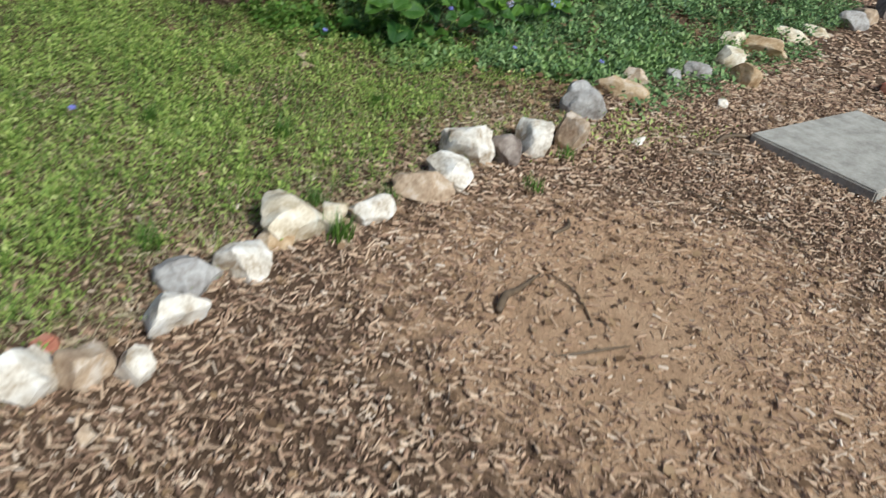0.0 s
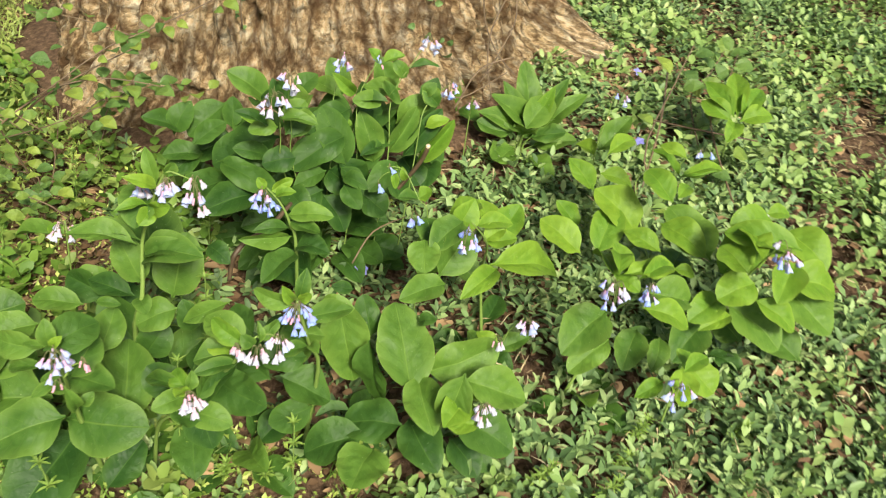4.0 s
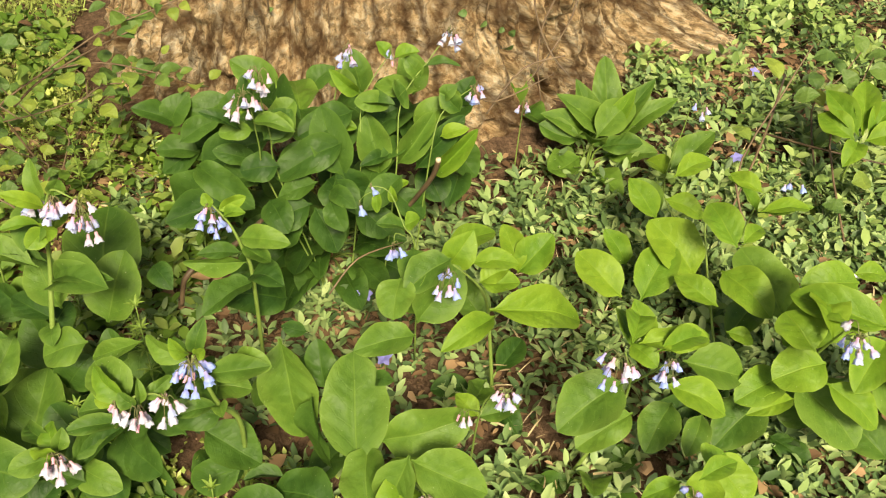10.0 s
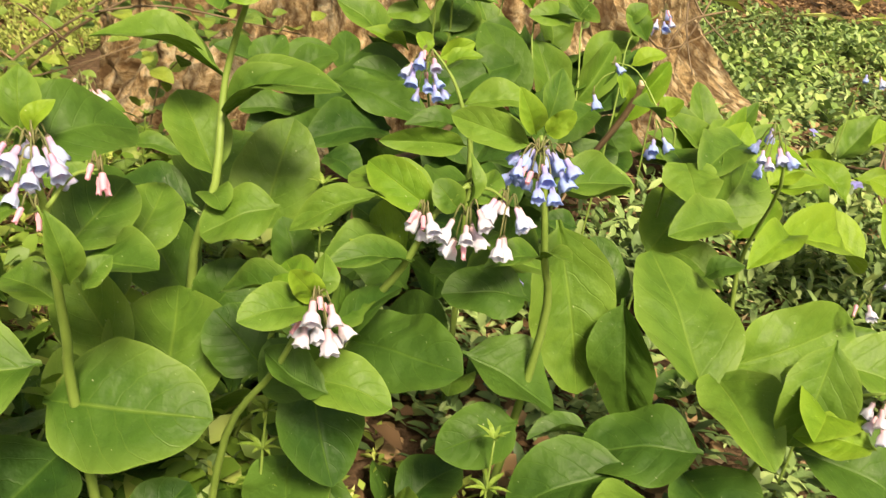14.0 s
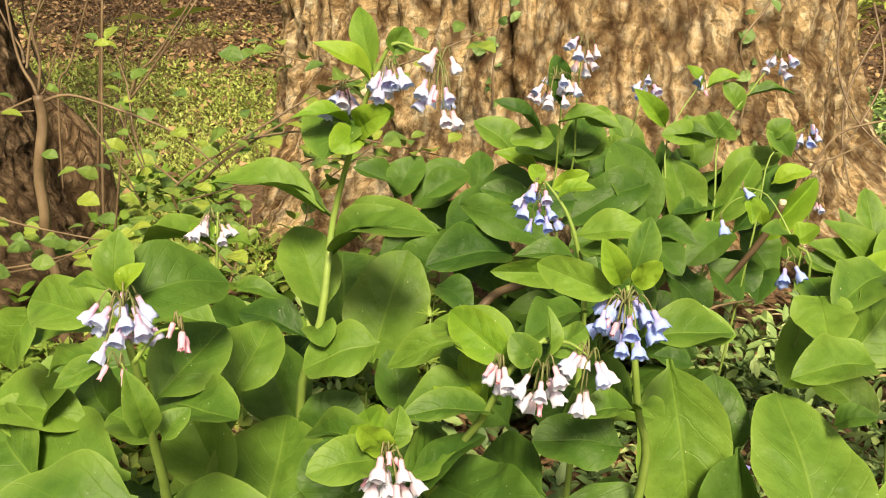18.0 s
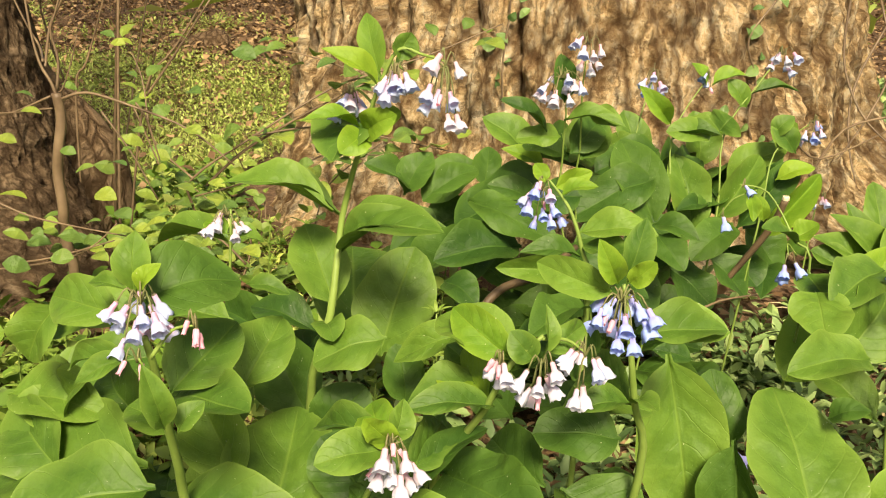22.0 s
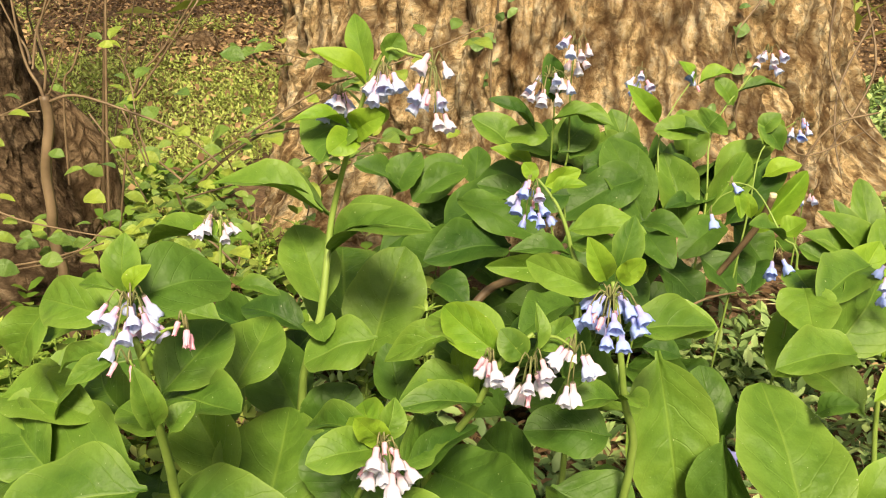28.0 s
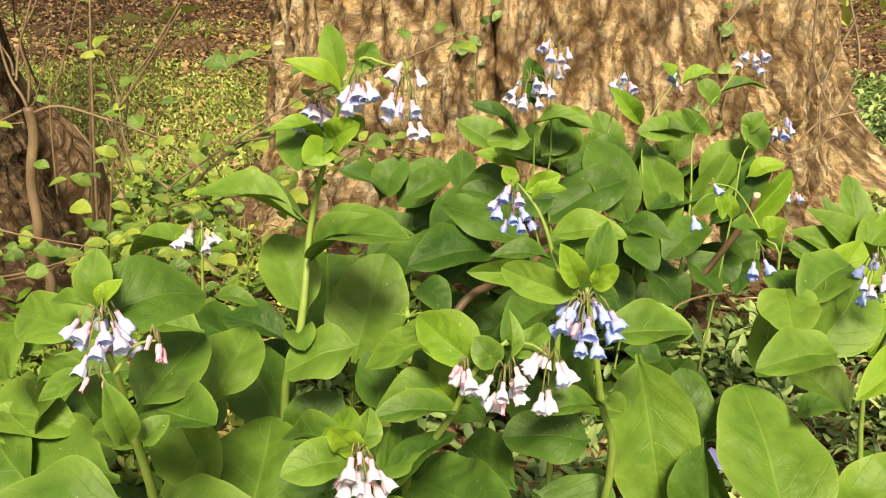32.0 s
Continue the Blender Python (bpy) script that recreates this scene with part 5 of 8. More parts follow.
leaf(pd, (0.690, 2.046, 0.392), (0.660, 1.997, 0.417), 0.032, "young", 0, face=(1.0, 0.1, 0.35))
leaf(pd, (0.690, 2.035, 0.354), (0.720, 1.973, 0.362), 0.026, "mid", 0, face=(0.45,0,0.9))
leaf(pd, (0.700, 2.061, 0.398), (0.700, 2.042, 0.419), 0.023, "mid", 0, face=(1.0, 0.1, 0.35))
leaf(pd, (0.700, 2.066, 0.401), (0.690, 2.066, 0.438), 0.013, "mid", 2, face=(0.7,0.7,0.3))
leaf(pd, (0.690, 2.067, 0.401), (0.660, 2.096, 0.413), 0.021, face=(1.0, 0.1, 0.35))
leaf(pd, (0.680, 2.031, 0.349), (0.620, 1.997, 0.357), 0.042, "young", 1, face=(1.0, 0.1, 0.35))
pe = plant_at("bluebell_plant", "bluebell plant with a clear blue head and broad upright leaves", 0.570, 2.140, "flower plant", "bluebells in the bed")
stem(pe, ((0.570, 2.140, 0.000), (0.610, 2.160, 0.259), (0.640, 2.143, 0.342), (0.650, 2.130, 0.408), (0.650, 2.122, 0.443)), 0.0045, 0.0015)
cluster(pe, (0.657, 2.121, 0.435), "blue bud blue bud blue blue blue blue bud blue blue blue blue blue blue blue blue blue blue", 0.03, 0.018, 11)
leaf(pe, (0.650, 2.117, 0.434), (0.630, 2.057, 0.448), 0.028, "mid", 0, face=(1.0, 0.1, 0.35))
leaf(pe, (0.650, 2.124, 0.443), (0.630, 2.136, 0.490), 0.024, "mid", 2, face=(1.0, 0.1, 0.35))
leaf(pe, (0.650, 2.118, 0.443), (0.660, 2.100, 0.479), 0.020, "young", 2, face=(1.0, 0.1, 0.35))
leaf(pe, (0.650, 2.126, 0.444), (0.660, 2.142, 0.465), 0.017, "young", face=(0.6,0.4,0.7))
leaf(pe, (0.640, 2.133, 0.399), (0.620, 2.210, 0.403), 0.035, "mid", 1, face=(0.55,0,0.85))
leaf(pe, (0.640, 2.142, 0.340), (0.670, 2.090, 0.345), 0.025, "mid", 2, face=(0.35,0,1))
leaf(pe, (0.640, 2.142, 0.340), (0.670, 2.156, 0.354), 0.022, "mid", 2, face=(0.35,0,1))
leaf(pe, (0.640, 2.142, 0.340), (0.560, 2.110, 0.334), 0.043, "mid", 0, face=(1.0, 0.1, 0.35))
pf = plant_at("bluebell_plant", "bluebell crown with large oval leaves and a low white head", 0.600, 2.360, "flower plant", "bluebells in the bed")
stem(pf, ((0.600, 2.360, 0.000), (0.594, 2.391, 0.100), (0.648, 2.404, 0.220), (0.702, 2.422, 0.270)), 0.004, 0.0012)
leaf(pf, (0.653, 2.404, 0.220), (0.628, 2.422, 0.250), 0.050, "young")
leaf(pf, (0.653, 2.404, 0.220), (0.644, 2.366, 0.250), 0.050, "young")
leaf(pf, (0.653, 2.404, 0.220), (0.724, 2.360, 0.240), 0.057, "young")
cluster(pf, (0.707, 2.426, 0.265), "white white white white white white white white", 0.018, 0.016, 12)
pg = plant_at("bluebell_plant", "bluebell plant with a small blue head near the leafy clump", 0.360, 2.130, "flower plant", "bluebells in the bed")
stem(pg, ((0.360, 2.130, 0.000), (0.360, 2.124, 0.308), (0.360, 2.111, 0.375), (0.355, 2.094, 0.416), (0.350, 2.070, 0.444)), 0.004, 0.0012)
cluster(pg, (0.347, 2.065, 0.436), "blue bud blue blue blue bud blue pale blue blue blue blue blue pale", 0.026, 0.03, 13)
leaf(pg, (0.350, 2.084, 0.426), (0.360, 2.121, 0.444), 0.022, "young", 2, face=(0.5,0,0.9))
leaf(pg, (0.350, 2.077, 0.435), (0.330, 2.116, 0.451), 0.022, "young", face=(1.0, 0.1, 0.35))
leaf(pg, (0.350, 2.068, 0.440), (0.340, 2.054, 0.458), 0.018, "young", face=(1.0, 0.1, 0.35))
leaf(pg, (0.355, 2.106, 0.389), (0.370, 2.188, 0.400), 0.038, "mid", 0, face=(0.6,0,0.85))
leaf(pg, (0.355, 2.109, 0.376), (0.400, 2.165, 0.384), 0.030, face=(0.5,0,0.9))
leaf(pg, (0.360, 2.111, 0.365), (0.380, 2.046, 0.372), 0.027, "dark", 2, face=(0.5,0,0.9))
leaf(pg, (0.360, 2.116, 0.347), (0.380, 2.022, 0.351), 0.030, face=(1.0, 0.1, 0.35))
leaf(pg, (0.360, 2.121, 0.321), (0.400, 2.181, 0.342), 0.049, "dark")
leaf(pg, (0.360, 2.124, 0.308), (0.440, 2.063, 0.303), 0.048, "dark")
ph = plant_at("bluebell_clump", "dense leafy bluebell clump with pale heads before the trunk", 0.100, 2.160, "flower plant", "bluebells in the bed")
# Inner blades are dark too, painting the shadow within this back clump.
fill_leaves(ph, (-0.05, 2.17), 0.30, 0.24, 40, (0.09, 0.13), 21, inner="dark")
leaf(ph, (0.160, 2.069, 0.458), (0.180, 2.009, 0.499), 0.025, "dark", 0, face=(0.5,0,0.9))
leaf(ph, (0.160, 2.088, 0.474), (0.180, 2.163, 0.477), 0.028, "mid", 2, face=(0.5,0,0.9))
leaf(ph, (0.140, 2.101, 0.428), (0.100, 2.139, 0.467), 0.045, "dark", 0, face=(1.0, 0.1, 0.35))
leaf(ph, (0.170, 2.086, 0.497), (0.150, 2.077, 0.554), 0.028, "dark", face=(0.6,0,0.8))
stem(ph, ((0.080, 2.200, 0.020), (0.120, 2.101, 0.323), (0.140, 2.092, 0.419), (0.160, 2.089, 0.495), (0.170, 2.079, 0.524)), 0.0018, 0.0008)
cluster(ph, (0.170, 2.079, 0.531), "white pale white white pale white pale white white white pale white white pale white", 0.034, 0.022, 14)
stem(ph, ((0.080, 2.200, 0.020), (0.120, 2.118, 0.340), (0.140, 2.113, 0.436), (0.160, 2.107, 0.511), (0.170, 2.107, 0.553)), 0.0018, 0.0008)
cluster(ph, (0.170, 2.108, 0.573), "white pale white white pale white pale white", 0.022, 0.022, 15)
stem(ph, ((0.040, 2.177, 0.020), (0.040, 2.197, 0.307), (0.000, 2.198, 0.430), (-0.040, 2.219, 0.514)), 0.0018, 0.0008)
cluster(ph, (-0.040, 2.217, 0.522), "pale pale blue pale pale pale blue", 0.018, 0.022, 16)
stem(ph, ((0.040, 2.232, 0.020), (0.040, 2.252, 0.312), (0.000, 2.249, 0.434), (-0.040, 2.292, 0.511)), 0.0018, 0.0008)
cluster(ph, (-0.040, 2.296, 0.516), "blue bud pale", 0.014, 0.022, 17)
stem(ph, ((0.040, 2.298, 0.020), (0.040, 2.318, 0.318), (0.000, 2.319, 0.439), (-0.040, 2.364, 0.509), (-0.060, 2.393, 0.548)), 0.0018, 0.0008)
cluster(ph, (-0.060, 2.396, 0.555), "white pale pale white pale white pale pale", 0.022, 0.022, 18)
stem(ph, ((0.040, 2.356, 0.020), (0.040, 2.376, 0.323), (0.000, 2.392, 0.421), (-0.040, 2.444, 0.458)), 0.0018, 0.0008)
cluster(ph, (-0.040, 2.449, 0.465), "pale blue pale bud pale blue pale", 0.018, 0.022, 19)
leaf(ph, (0.000, 2.245, 0.450), (0.020, 2.194, 0.504), 0.028, "young", 2, face=(1.0, 0.1, 0.35))
leaf(ph, (0.000, 2.312, 0.447), (0.000, 2.326, 0.468), 0.067, "mid", 3, face=(0.4,0,1))
leaf(ph, (0.000, 2.249, 0.430), (0.020, 2.310, 0.447), 0.030, "dark")
leaf(ph, (-0.040, 2.293, 0.503), (-0.040, 2.269, 0.534), 0.029, "young")
leaf(ph, (-0.040, 2.301, 0.504), (-0.040, 2.345, 0.523), 0.031, "young")
leaf(ph, (-0.030, 2.355, 0.498), (-0.030, 2.420, 0.507), 0.019, "dark", face=(0.3,0,1))
leaf(ph, (-0.020, 2.416, 0.427), (-0.020, 2.390, 0.462), 0.043, face=(1.0, 0.1, 0.35))
pi = plant_at("bluebell_plant", "slender bluebell plant with a few dangling blue bells", 0.220, 2.380, "flower plant", "bluebells in the bed")
stem(pi, ((0.220, 2.380, 0.000), (0.290, 2.374, 0.332), (0.280, 2.352, 0.381), (0.250, 2.324, 0.424), (0.250, 2.291, 0.431)), 0.0018, 0.0007)
cluster(pi, (0.250, 2.294, 0.431), "blue", 0.004, 0.004, 20)
stem(pi, ((0.250, 2.311, 0.426), (0.250, 2.287, 0.414), (0.250, 2.276, 0.396)), 0.001, 0.0005)
cluster(pi, (0.250, 2.276, 0.396), "blue", 0.004, 0.004, 21)
stem(pi, ((0.285, 2.357, 0.363), (0.300, 2.341, 0.380), (0.312, 2.340, 0.371)), 0.0012, 0.0006)
cluster(pi, (0.312, 2.339, 0.372), "blue blue blue", 0.014, 0.016, 22)
leaf(pi, (0.290, 2.369, 0.345), (0.360, 2.381, 0.314), 0.057, "mid", 0, face=(1.0, 0.1, 0.35))
leaf(pi, (0.280, 2.352, 0.381), (0.280, 2.377, 0.400), 0.034, "young")
leaf(pi, (0.280, 2.357, 0.375), (0.300, 2.310, 0.397), 0.030)
leaf(pi, (0.250, 2.305, 0.422), (0.270, 2.308, 0.394), 0.016, "young")
pj = plant_at("bluebell_plant", "bluebell plant with a loose blue head and yellow-green leaves", 0.280, 2.530, "flower plant", "bluebells in the bed")
stem(pj, ((0.280, 2.530, 0.000), (0.263, 2.506, 0.180), (0.356, 2.481, 0.330), (0.398, 2.435, 0.410)), 0.004, 0.0012)
cluster(pj, (0.413, 2.427, 0.405), "blue pale blue pale blue blue pale blue", 0.03, 0.03, 23)
leaf(pj, (0.331, 2.480, 0.320), (0.307, 2.525, 0.340), 0.037, "young")
leaf(pj, (0.331, 2.480, 0.320), (0.336, 2.544, 0.330), 0.046, "young")
pk = plant_at("bluebell_plant", "bluebell plant with pink-white heads beside periwinkle", 0.460, 2.660, "flower plant", "bluebells in the bed")
stem(pk, ((0.460, 2.660, 0.000), (0.435, 2.727, 0.200), (0.518, 2.683, 0.380)), 0.004, 0.0012)
cluster(pk, (0.535, 2.672, 0.390), "white pale blue pale white blue white pale blue pale", 0.034, 0.03, 24)
stem(pk, ((0.447, 2.724, 0.240), (0.516, 2.743, 0.360)), 0.002, 0.0009)
cluster(pk, (0.515, 2.749, 0.360), "blue pale blue pale blue pale blue", 0.018, 0.016, 25)
leaf(pk, (0.479, 2.701, 0.360), (0.403, 2.725, 0.360), 0.044, "young", 2)
leaf(pk, (0.479, 2.710, 0.360), (0.456, 2.817, 0.360), 0.043, "young")
leaf(pk, (0.471, 2.705, 0.340), (0.340, 2.714, 0.300), 0.054, "young")
pl = plant_at("bluebell_plant", "spreading bluebell plant with broad leaves and several pale heads", 0.360, 2.950, "flower plant", "bluebells in the bed")
fill_leaves(pl, (0.34, 2.98), 0.16, 0.12, 10, (0.07, 0.10), 31)
stem(pl, ((0.360, 2.950, 0.000), (0.378, 3.013, 0.250), (0.476, 2.989, 0.420)), 0.004, 0.0012)
cluster(pl, (0.513, 2.987, 0.445), "pale blue pale white blue pale pale blue pale white", 0.032, 0.03, 26)
stem(pl, ((0.360, 2.950, 0.000), (0.297, 3.031, 0.250), (0.268, 3.056, 0.360)), 0.003, 0.0012)
cluster(pl, (0.280, 3.054, 0.370), "pale white pale blue pale white pale", 0.022, 0.02, 27)
leaf(pl, (0.423, 2.991, 0.320), (0.359, 2.955, 0.340), 0.085, "young", 0)
leaf(pl, (0.413, 2.998, 0.360), (0.353, 3.091, 0.360), 0.067, "young")
leaf(pl, (0.438, 3.001, 0.360), (0.321, 3.011, 0.360), 0.057, "young")
stem(pl, ((0.360, 2.950, 0.000), (-0.002, 2.924, 0.200), (-0.022, 2.939, 0.270)), 0.003, 0.0012)
leaf(pl, (0.049, 2.988, 0.300), (0.019, 3.100, 0.300), 0.030, "young")
leaf(pl, (0.049, 2.988, 0.300), (-0.037, 2.945, 0.320), 0.030, "young")
stem(pl, ((0.009, 2.989, 0.200), (-0.007, 3.010, 0.300), (-0.001, 3.050, 0.340)), 0.002, 0.0007)
cluster(pl, (-0.001, 3.050, 0.340), "blue pale blue", 0.03, 0.012, 28)
pm = plant_at("bluebell_plant", "small bluebell plant with a low drooping blue head", 0.560, 2.840, "flower plant", "bluebells in the bed")
stem(pm, ((0.560, 2.840, 0.000), (0.553, 2.843, 0.160), (0.595, 2.815, 0.240)), 0.003, 0.0012)
cluster(pm, (0.654, 2.789, 0.250), "pale blue blue pale pale blue blue", 0.03, 0.02, 29)
leaf(pm, (0.594, 2.819, 0.240), (0.565, 2.849, 0.240), 0.053, "young")
leaf(pm, (0.586, 2.823, 0.230), (0.657, 2.803, 0.200), 0.053, "young")
pn = plant_at("bluebell_plant", "thin bluebell stem with two pale lilac heads", 0.500, 2.490, "flower plant", "bluebells in the bed")
stem(pn, ((0.500, 2.490, 0.000), (0.528, 2.493, 0.240), (0.542, 2.518, 0.310)), 0.002, 0.0009)
cluster(pn, (0.547, 2.525, 0.310), "pale white pale pale pale white pale", 0.016, 0.02, 30)
stem(pn, ((0.528, 2.493, 0.240), (0.576, 2.466, 0.300)), 0.0015, 0.0006)
cluster(pn, (0.581, 2.468, 0.300), "white white bud", 0.014, 0.01, 31)
leaf(pn, (0.505, 2.494, 0.200), (0.493, 2.555, 0.220), 0.036)
leaf(pn, (0.505, 2.494, 0.200), (0.479, 2.456, 0.220), 0.033, "young")
po = plant_at("bluebell_plant", "upright rosette of ribbed bluebell leaves beside the trunk", -0.420, 2.740, "flower plant", "bluebells in the bed")
fill_leaves(po, (-0.42, 2.74), 0.10, 0.16, 9, (0.10, 0.14), 41, "mid", 0.1)
pq = plant_at("bluebell_plant", "slender bluebell stem with pale bells near the trunk", -0.300, 2.560, "flower plant", "bluebells in the bed")
stem(pq, ((-0.300, 2.560, 0.050), (-0.300, 2.560, 0.200), (-0.301, 2.562, 0.300)), 0.002, 0.0009)
cluster(pq, (-0.285, 2.565, 0.300), "pale white pale", 0.02, 0.016, 32)
leaf(pq, (-0.510, 2.570, 0.140), (-0.680, 2.521, 0.200), 0.064)
leaf(pq, (-0.578, 2.581, 0.100), (-0.498, 2.634, 0.120), 0.072)
pr = plant_at("bluebell_plant", "slender bluebell plant with narrow leaves and small blue bells", -0.200, 3.000, "flower plant", "bluebells in the bed")
stem(pr, ((-0.200, 2.980, 0.020), (-0.185, 2.875, 0.160), (-0.203, 2.886, 0.320), (-0.191, 2.883, 0.380)), 0.002, 0.0008)
cluster(pr, (-0.194, 2.906, 0.380), "pale blue pale", 0.03, 0.014, 33)
leaf(pr, (-0.156, 2.867, 0.120), (-0.174, 2.806, 0.200), 0.063)
leaf(pr, (-0.184, 2.875, 0.220), (-0.222, 2.957, 0.300), 0.062)
leaf(pr, (-0.192, 2.874, 0.200), (-0.252, 2.838, 0.200), 0.051, "young")
ps = plant_at("bluebell_plant", "low leafy bluebell plant with one blue head beside the lawn", 0.460, 1.420, "flower plant", "bluebells in the bed")
stem(ps, ((0.460, 1.450, 0.000), (0.470, 1.420, 0.150), (0.470, 1.373, 0.300)), 0.003, 0.0012)
cluster(ps, (0.470, 1.373, 0.300), "blue pale blue blue pale blue pale blue", 0.022, 0.012, 51)
fill_leaves(ps, (0.46, 1.50), 0.12, 0.16, 8, (0.08, 0.12), 52)
pt = plant_at("bluebell_plant", "leafy bluebell crown without flowers at the lawn edge", 0.580, 1.680, "flower plant", "bluebells in the bed")
fill_leaves(pt, (0.52, 1.70), 0.16, 0.15, 12, (0.09, 0.13), 53)
fill_leaves(pa, (0.70, 1.80), 0.12, 0.10, 7, (0.08, 0.12), 54)
fill_leaves(pb, (0.46, 1.88), 0.16, 0.16, 14, (0.09, 0.13), 55)
fill_leaves(pd, (0.58, 2.04), 0.10, 0.10, 6, (0.08, 0.11), 56)
fill_leaves(pe, (0.54, 2.22), 0.08, 0.08, 4, (0.07, 0.10), 57)
pw = plant_at("bluebell_plant", "white-flowered stem beside the thin shrub", 0.360, 1.730, "flower plant", "bluebells in the bed")
stem(pw, ((0.360, 1.730, 0.000), (0.380, 1.730, 0.200), (0.390, 1.738, 0.394)), 0.003, 0.0012)
cluster(pw, (0.390, 1.734, 0.390), "white white white white white white white white", 0.03, 0.01, 58)
leaf(pw, (0.390, 1.734, 0.366), (0.380, 1.706, 0.376), 0.025, "young")
leaf(pw, (0.390, 1.734, 0.366), (0.380, 1.771, 0.359), 0.027)
leaf(pw, (0.390, 1.734, 0.359), (0.360, 1.643, 0.341), 0.032)
fill_leaves(pk, (0.46, 2.70), 0.10, 0.10, 5, (0.07, 0.10), 71)
fill_leaves(pj, (0.27, 2.52), 0.09, 0.10, 4, (0.07, 0.10), 72)
fill_leaves(pg, (0.32, 2.14), 0.08, 0.10, 3, (0.07, 0.10), 73)
leaf(pi, (0.400, 2.386, 0.287), (0.340, 2.447, 0.358), 0.079, "mid", 0, face=(1.0, 0.1, 0.35))
leaf(pi, (0.300, 2.425, 0.314), (0.280, 2.464, 0.382), 0.056, "young", 2, face=(1.0, 0.1, 0.35))
leaf(pa, (0.620, 1.821, 0.212), (0.560, 1.755, 0.279), 0.059, "mid", face=(1,0.1,0.5))
# Dark leaves low among the stems carry painted shade.
leaf(pb, (0.500, 1.852, 0.216), (0.450, 1.797, 0.286), 0.070, "dark", face=(1,0.1,0.5))
leaf(pb, (0.520, 1.868, 0.204), (0.500, 1.907, 0.259), 0.062, "dark", face=(1,0.1,0.5))
leaf(pc, (0.620, 1.930, 0.215), (0.600, 1.885, 0.259), 0.061, "dark", face=(1,0.1,0.5))
leaf(pa, (0.620, 1.691, 0.253), (0.560, 1.610, 0.281), 0.061, "mid", face=(1,0.1,0.5))
leaf(pa, (0.600, 1.723, 0.257), (0.550, 1.670, 0.282), 0.055, "mid", face=(1,0.1,0.5))
leaf(pd, (0.600, 1.987, 0.220), (0.520, 1.966, 0.240), 0.059, "dark", face=(1,0.1,0.5))
leaf(pd, (0.620, 2.083, 0.245), (0.550, 2.032, 0.247), 0.056, "dark", face=(1,0.1,0.5))
leaf(pa, (0.580, 1.787, 0.230), (0.500, 1.772, 0.275), 0.061, "mid", face=(1,0.1,0.5))
leaf(pb, (0.460, 1.818, 0.229), (0.400, 1.839, 0.269), 0.055, "dark", face=(1,0.1,0.5))
leaf(pa, (0.660, 1.679, 0.232), (0.600, 1.603, 0.254), 0.066, "mid", face=(1,0.1,0.5))
leaf(pc, (0.660, 1.966, 0.214), (0.640, 1.932, 0.256), 0.053, "dark", face=(1,0.1,0.5))
leaf(pb, (0.440, 1.801, 0.270), (0.400, 1.727, 0.284), 0.056, "dark", face=(1,0.1,0.5))
leaf(pe, (0.580, 2.116, 0.268), (0.500, 2.082, 0.279), 0.048, "dark", face=(1,0.1,0.5))
leaf(pe, (0.520, 2.052, 0.250), (0.460, 2.010, 0.263), 0.051, "dark", face=(1,0.1,0.5))
leaf(ph, (0.040, 2.288, 0.307), (0.000, 2.256, 0.410), 0.063, face=(1,0.1,0.55))
leaf(ph, (0.020, 2.318, 0.320), (-0.020, 2.379, 0.414), 0.051, face=(1,0.1,0.55))
leaf(ph, (0.020, 2.351, 0.311), (-0.020, 2.435, 0.412), 0.046, "dark", face=(1,0.1,0.55))
leaf(ph, (0.020, 2.384, 0.301), (0.000, 2.461, 0.397), 0.038, "young", face=(1,0.1,0.55))
leaf(ph, (0.080, 2.230, 0.322), (0.020, 2.176, 0.430), 0.072, "dark", face=(1,0.1,0.55))
leaf(ph, (0.160, 2.115, 0.487), (0.170, 2.160, 0.476), 0.029, face=(0.8,0,0.7))
leaf(ph, (0.150, 2.087, 0.451), (0.160, 2.031, 0.447), 0.032, face=(0.8,0,0.7))
leaf(ph, (0.140, 2.116, 0.421), (0.100, 2.142, 0.468), 0.052, face=(0.8,0,0.7))
leaf(ph, (-0.030, 2.351, 0.477), (-0.030, 2.321, 0.515), 0.031, face=(0.8,0,0.7))
leaf(ph, (-0.020, 2.390, 0.441), (-0.020, 2.416, 0.472), 0.029, face=(0.8,0,0.7))
leaf(ph, (0.000, 2.303, 0.438), (0.020, 2.237, 0.445), 0.041, face=(0.8,0,0.7))

leaf(pa, (0.718, 1.769, 0.412), (0.696, 1.703, 0.413), 0.040, "mid", 0, face=(0.77, -0.16, 0.62))
leaf(pa, (0.741, 1.781, 0.430), (0.688, 1.845, 0.436), 0.058, "dark", 0, face=(0.55, 0.25, 0.79))
leaf(pa, (0.689, 1.782, 0.331), (0.746, 1.867, 0.363), 0.048, "mid", 3, face=(0.27, -0.07, 0.96))
leaf(pa, (0.660, 1.766, 0.205), (0.692, 1.896, 0.216), 0.100, "mid", 7, face=(0.66, -0.06, 0.75))
leaf(pa, (0.660, 1.688, 0.390), (0.660, 1.658, 0.337), 0.042, "mid", 1, face=(0.97, -0.22, 0.12))
leaf(pa, (0.622, 1.741, 0.372), (0.651, 1.665, 0.360), 0.057, "mid", 1, face=(0.48, 0.05, 0.88))
leaf(pa, (0.745, 1.790, 0.441), (0.730, 1.786, 0.480), 0.026, "mid", 2, face=(0.88, 0.32, 0.37))
leaf(pa, (0.750, 1.795, 0.445), (0.750, 1.811, 0.466), 0.014, "young", 2, face=(0.90, -0.34, 0.26))
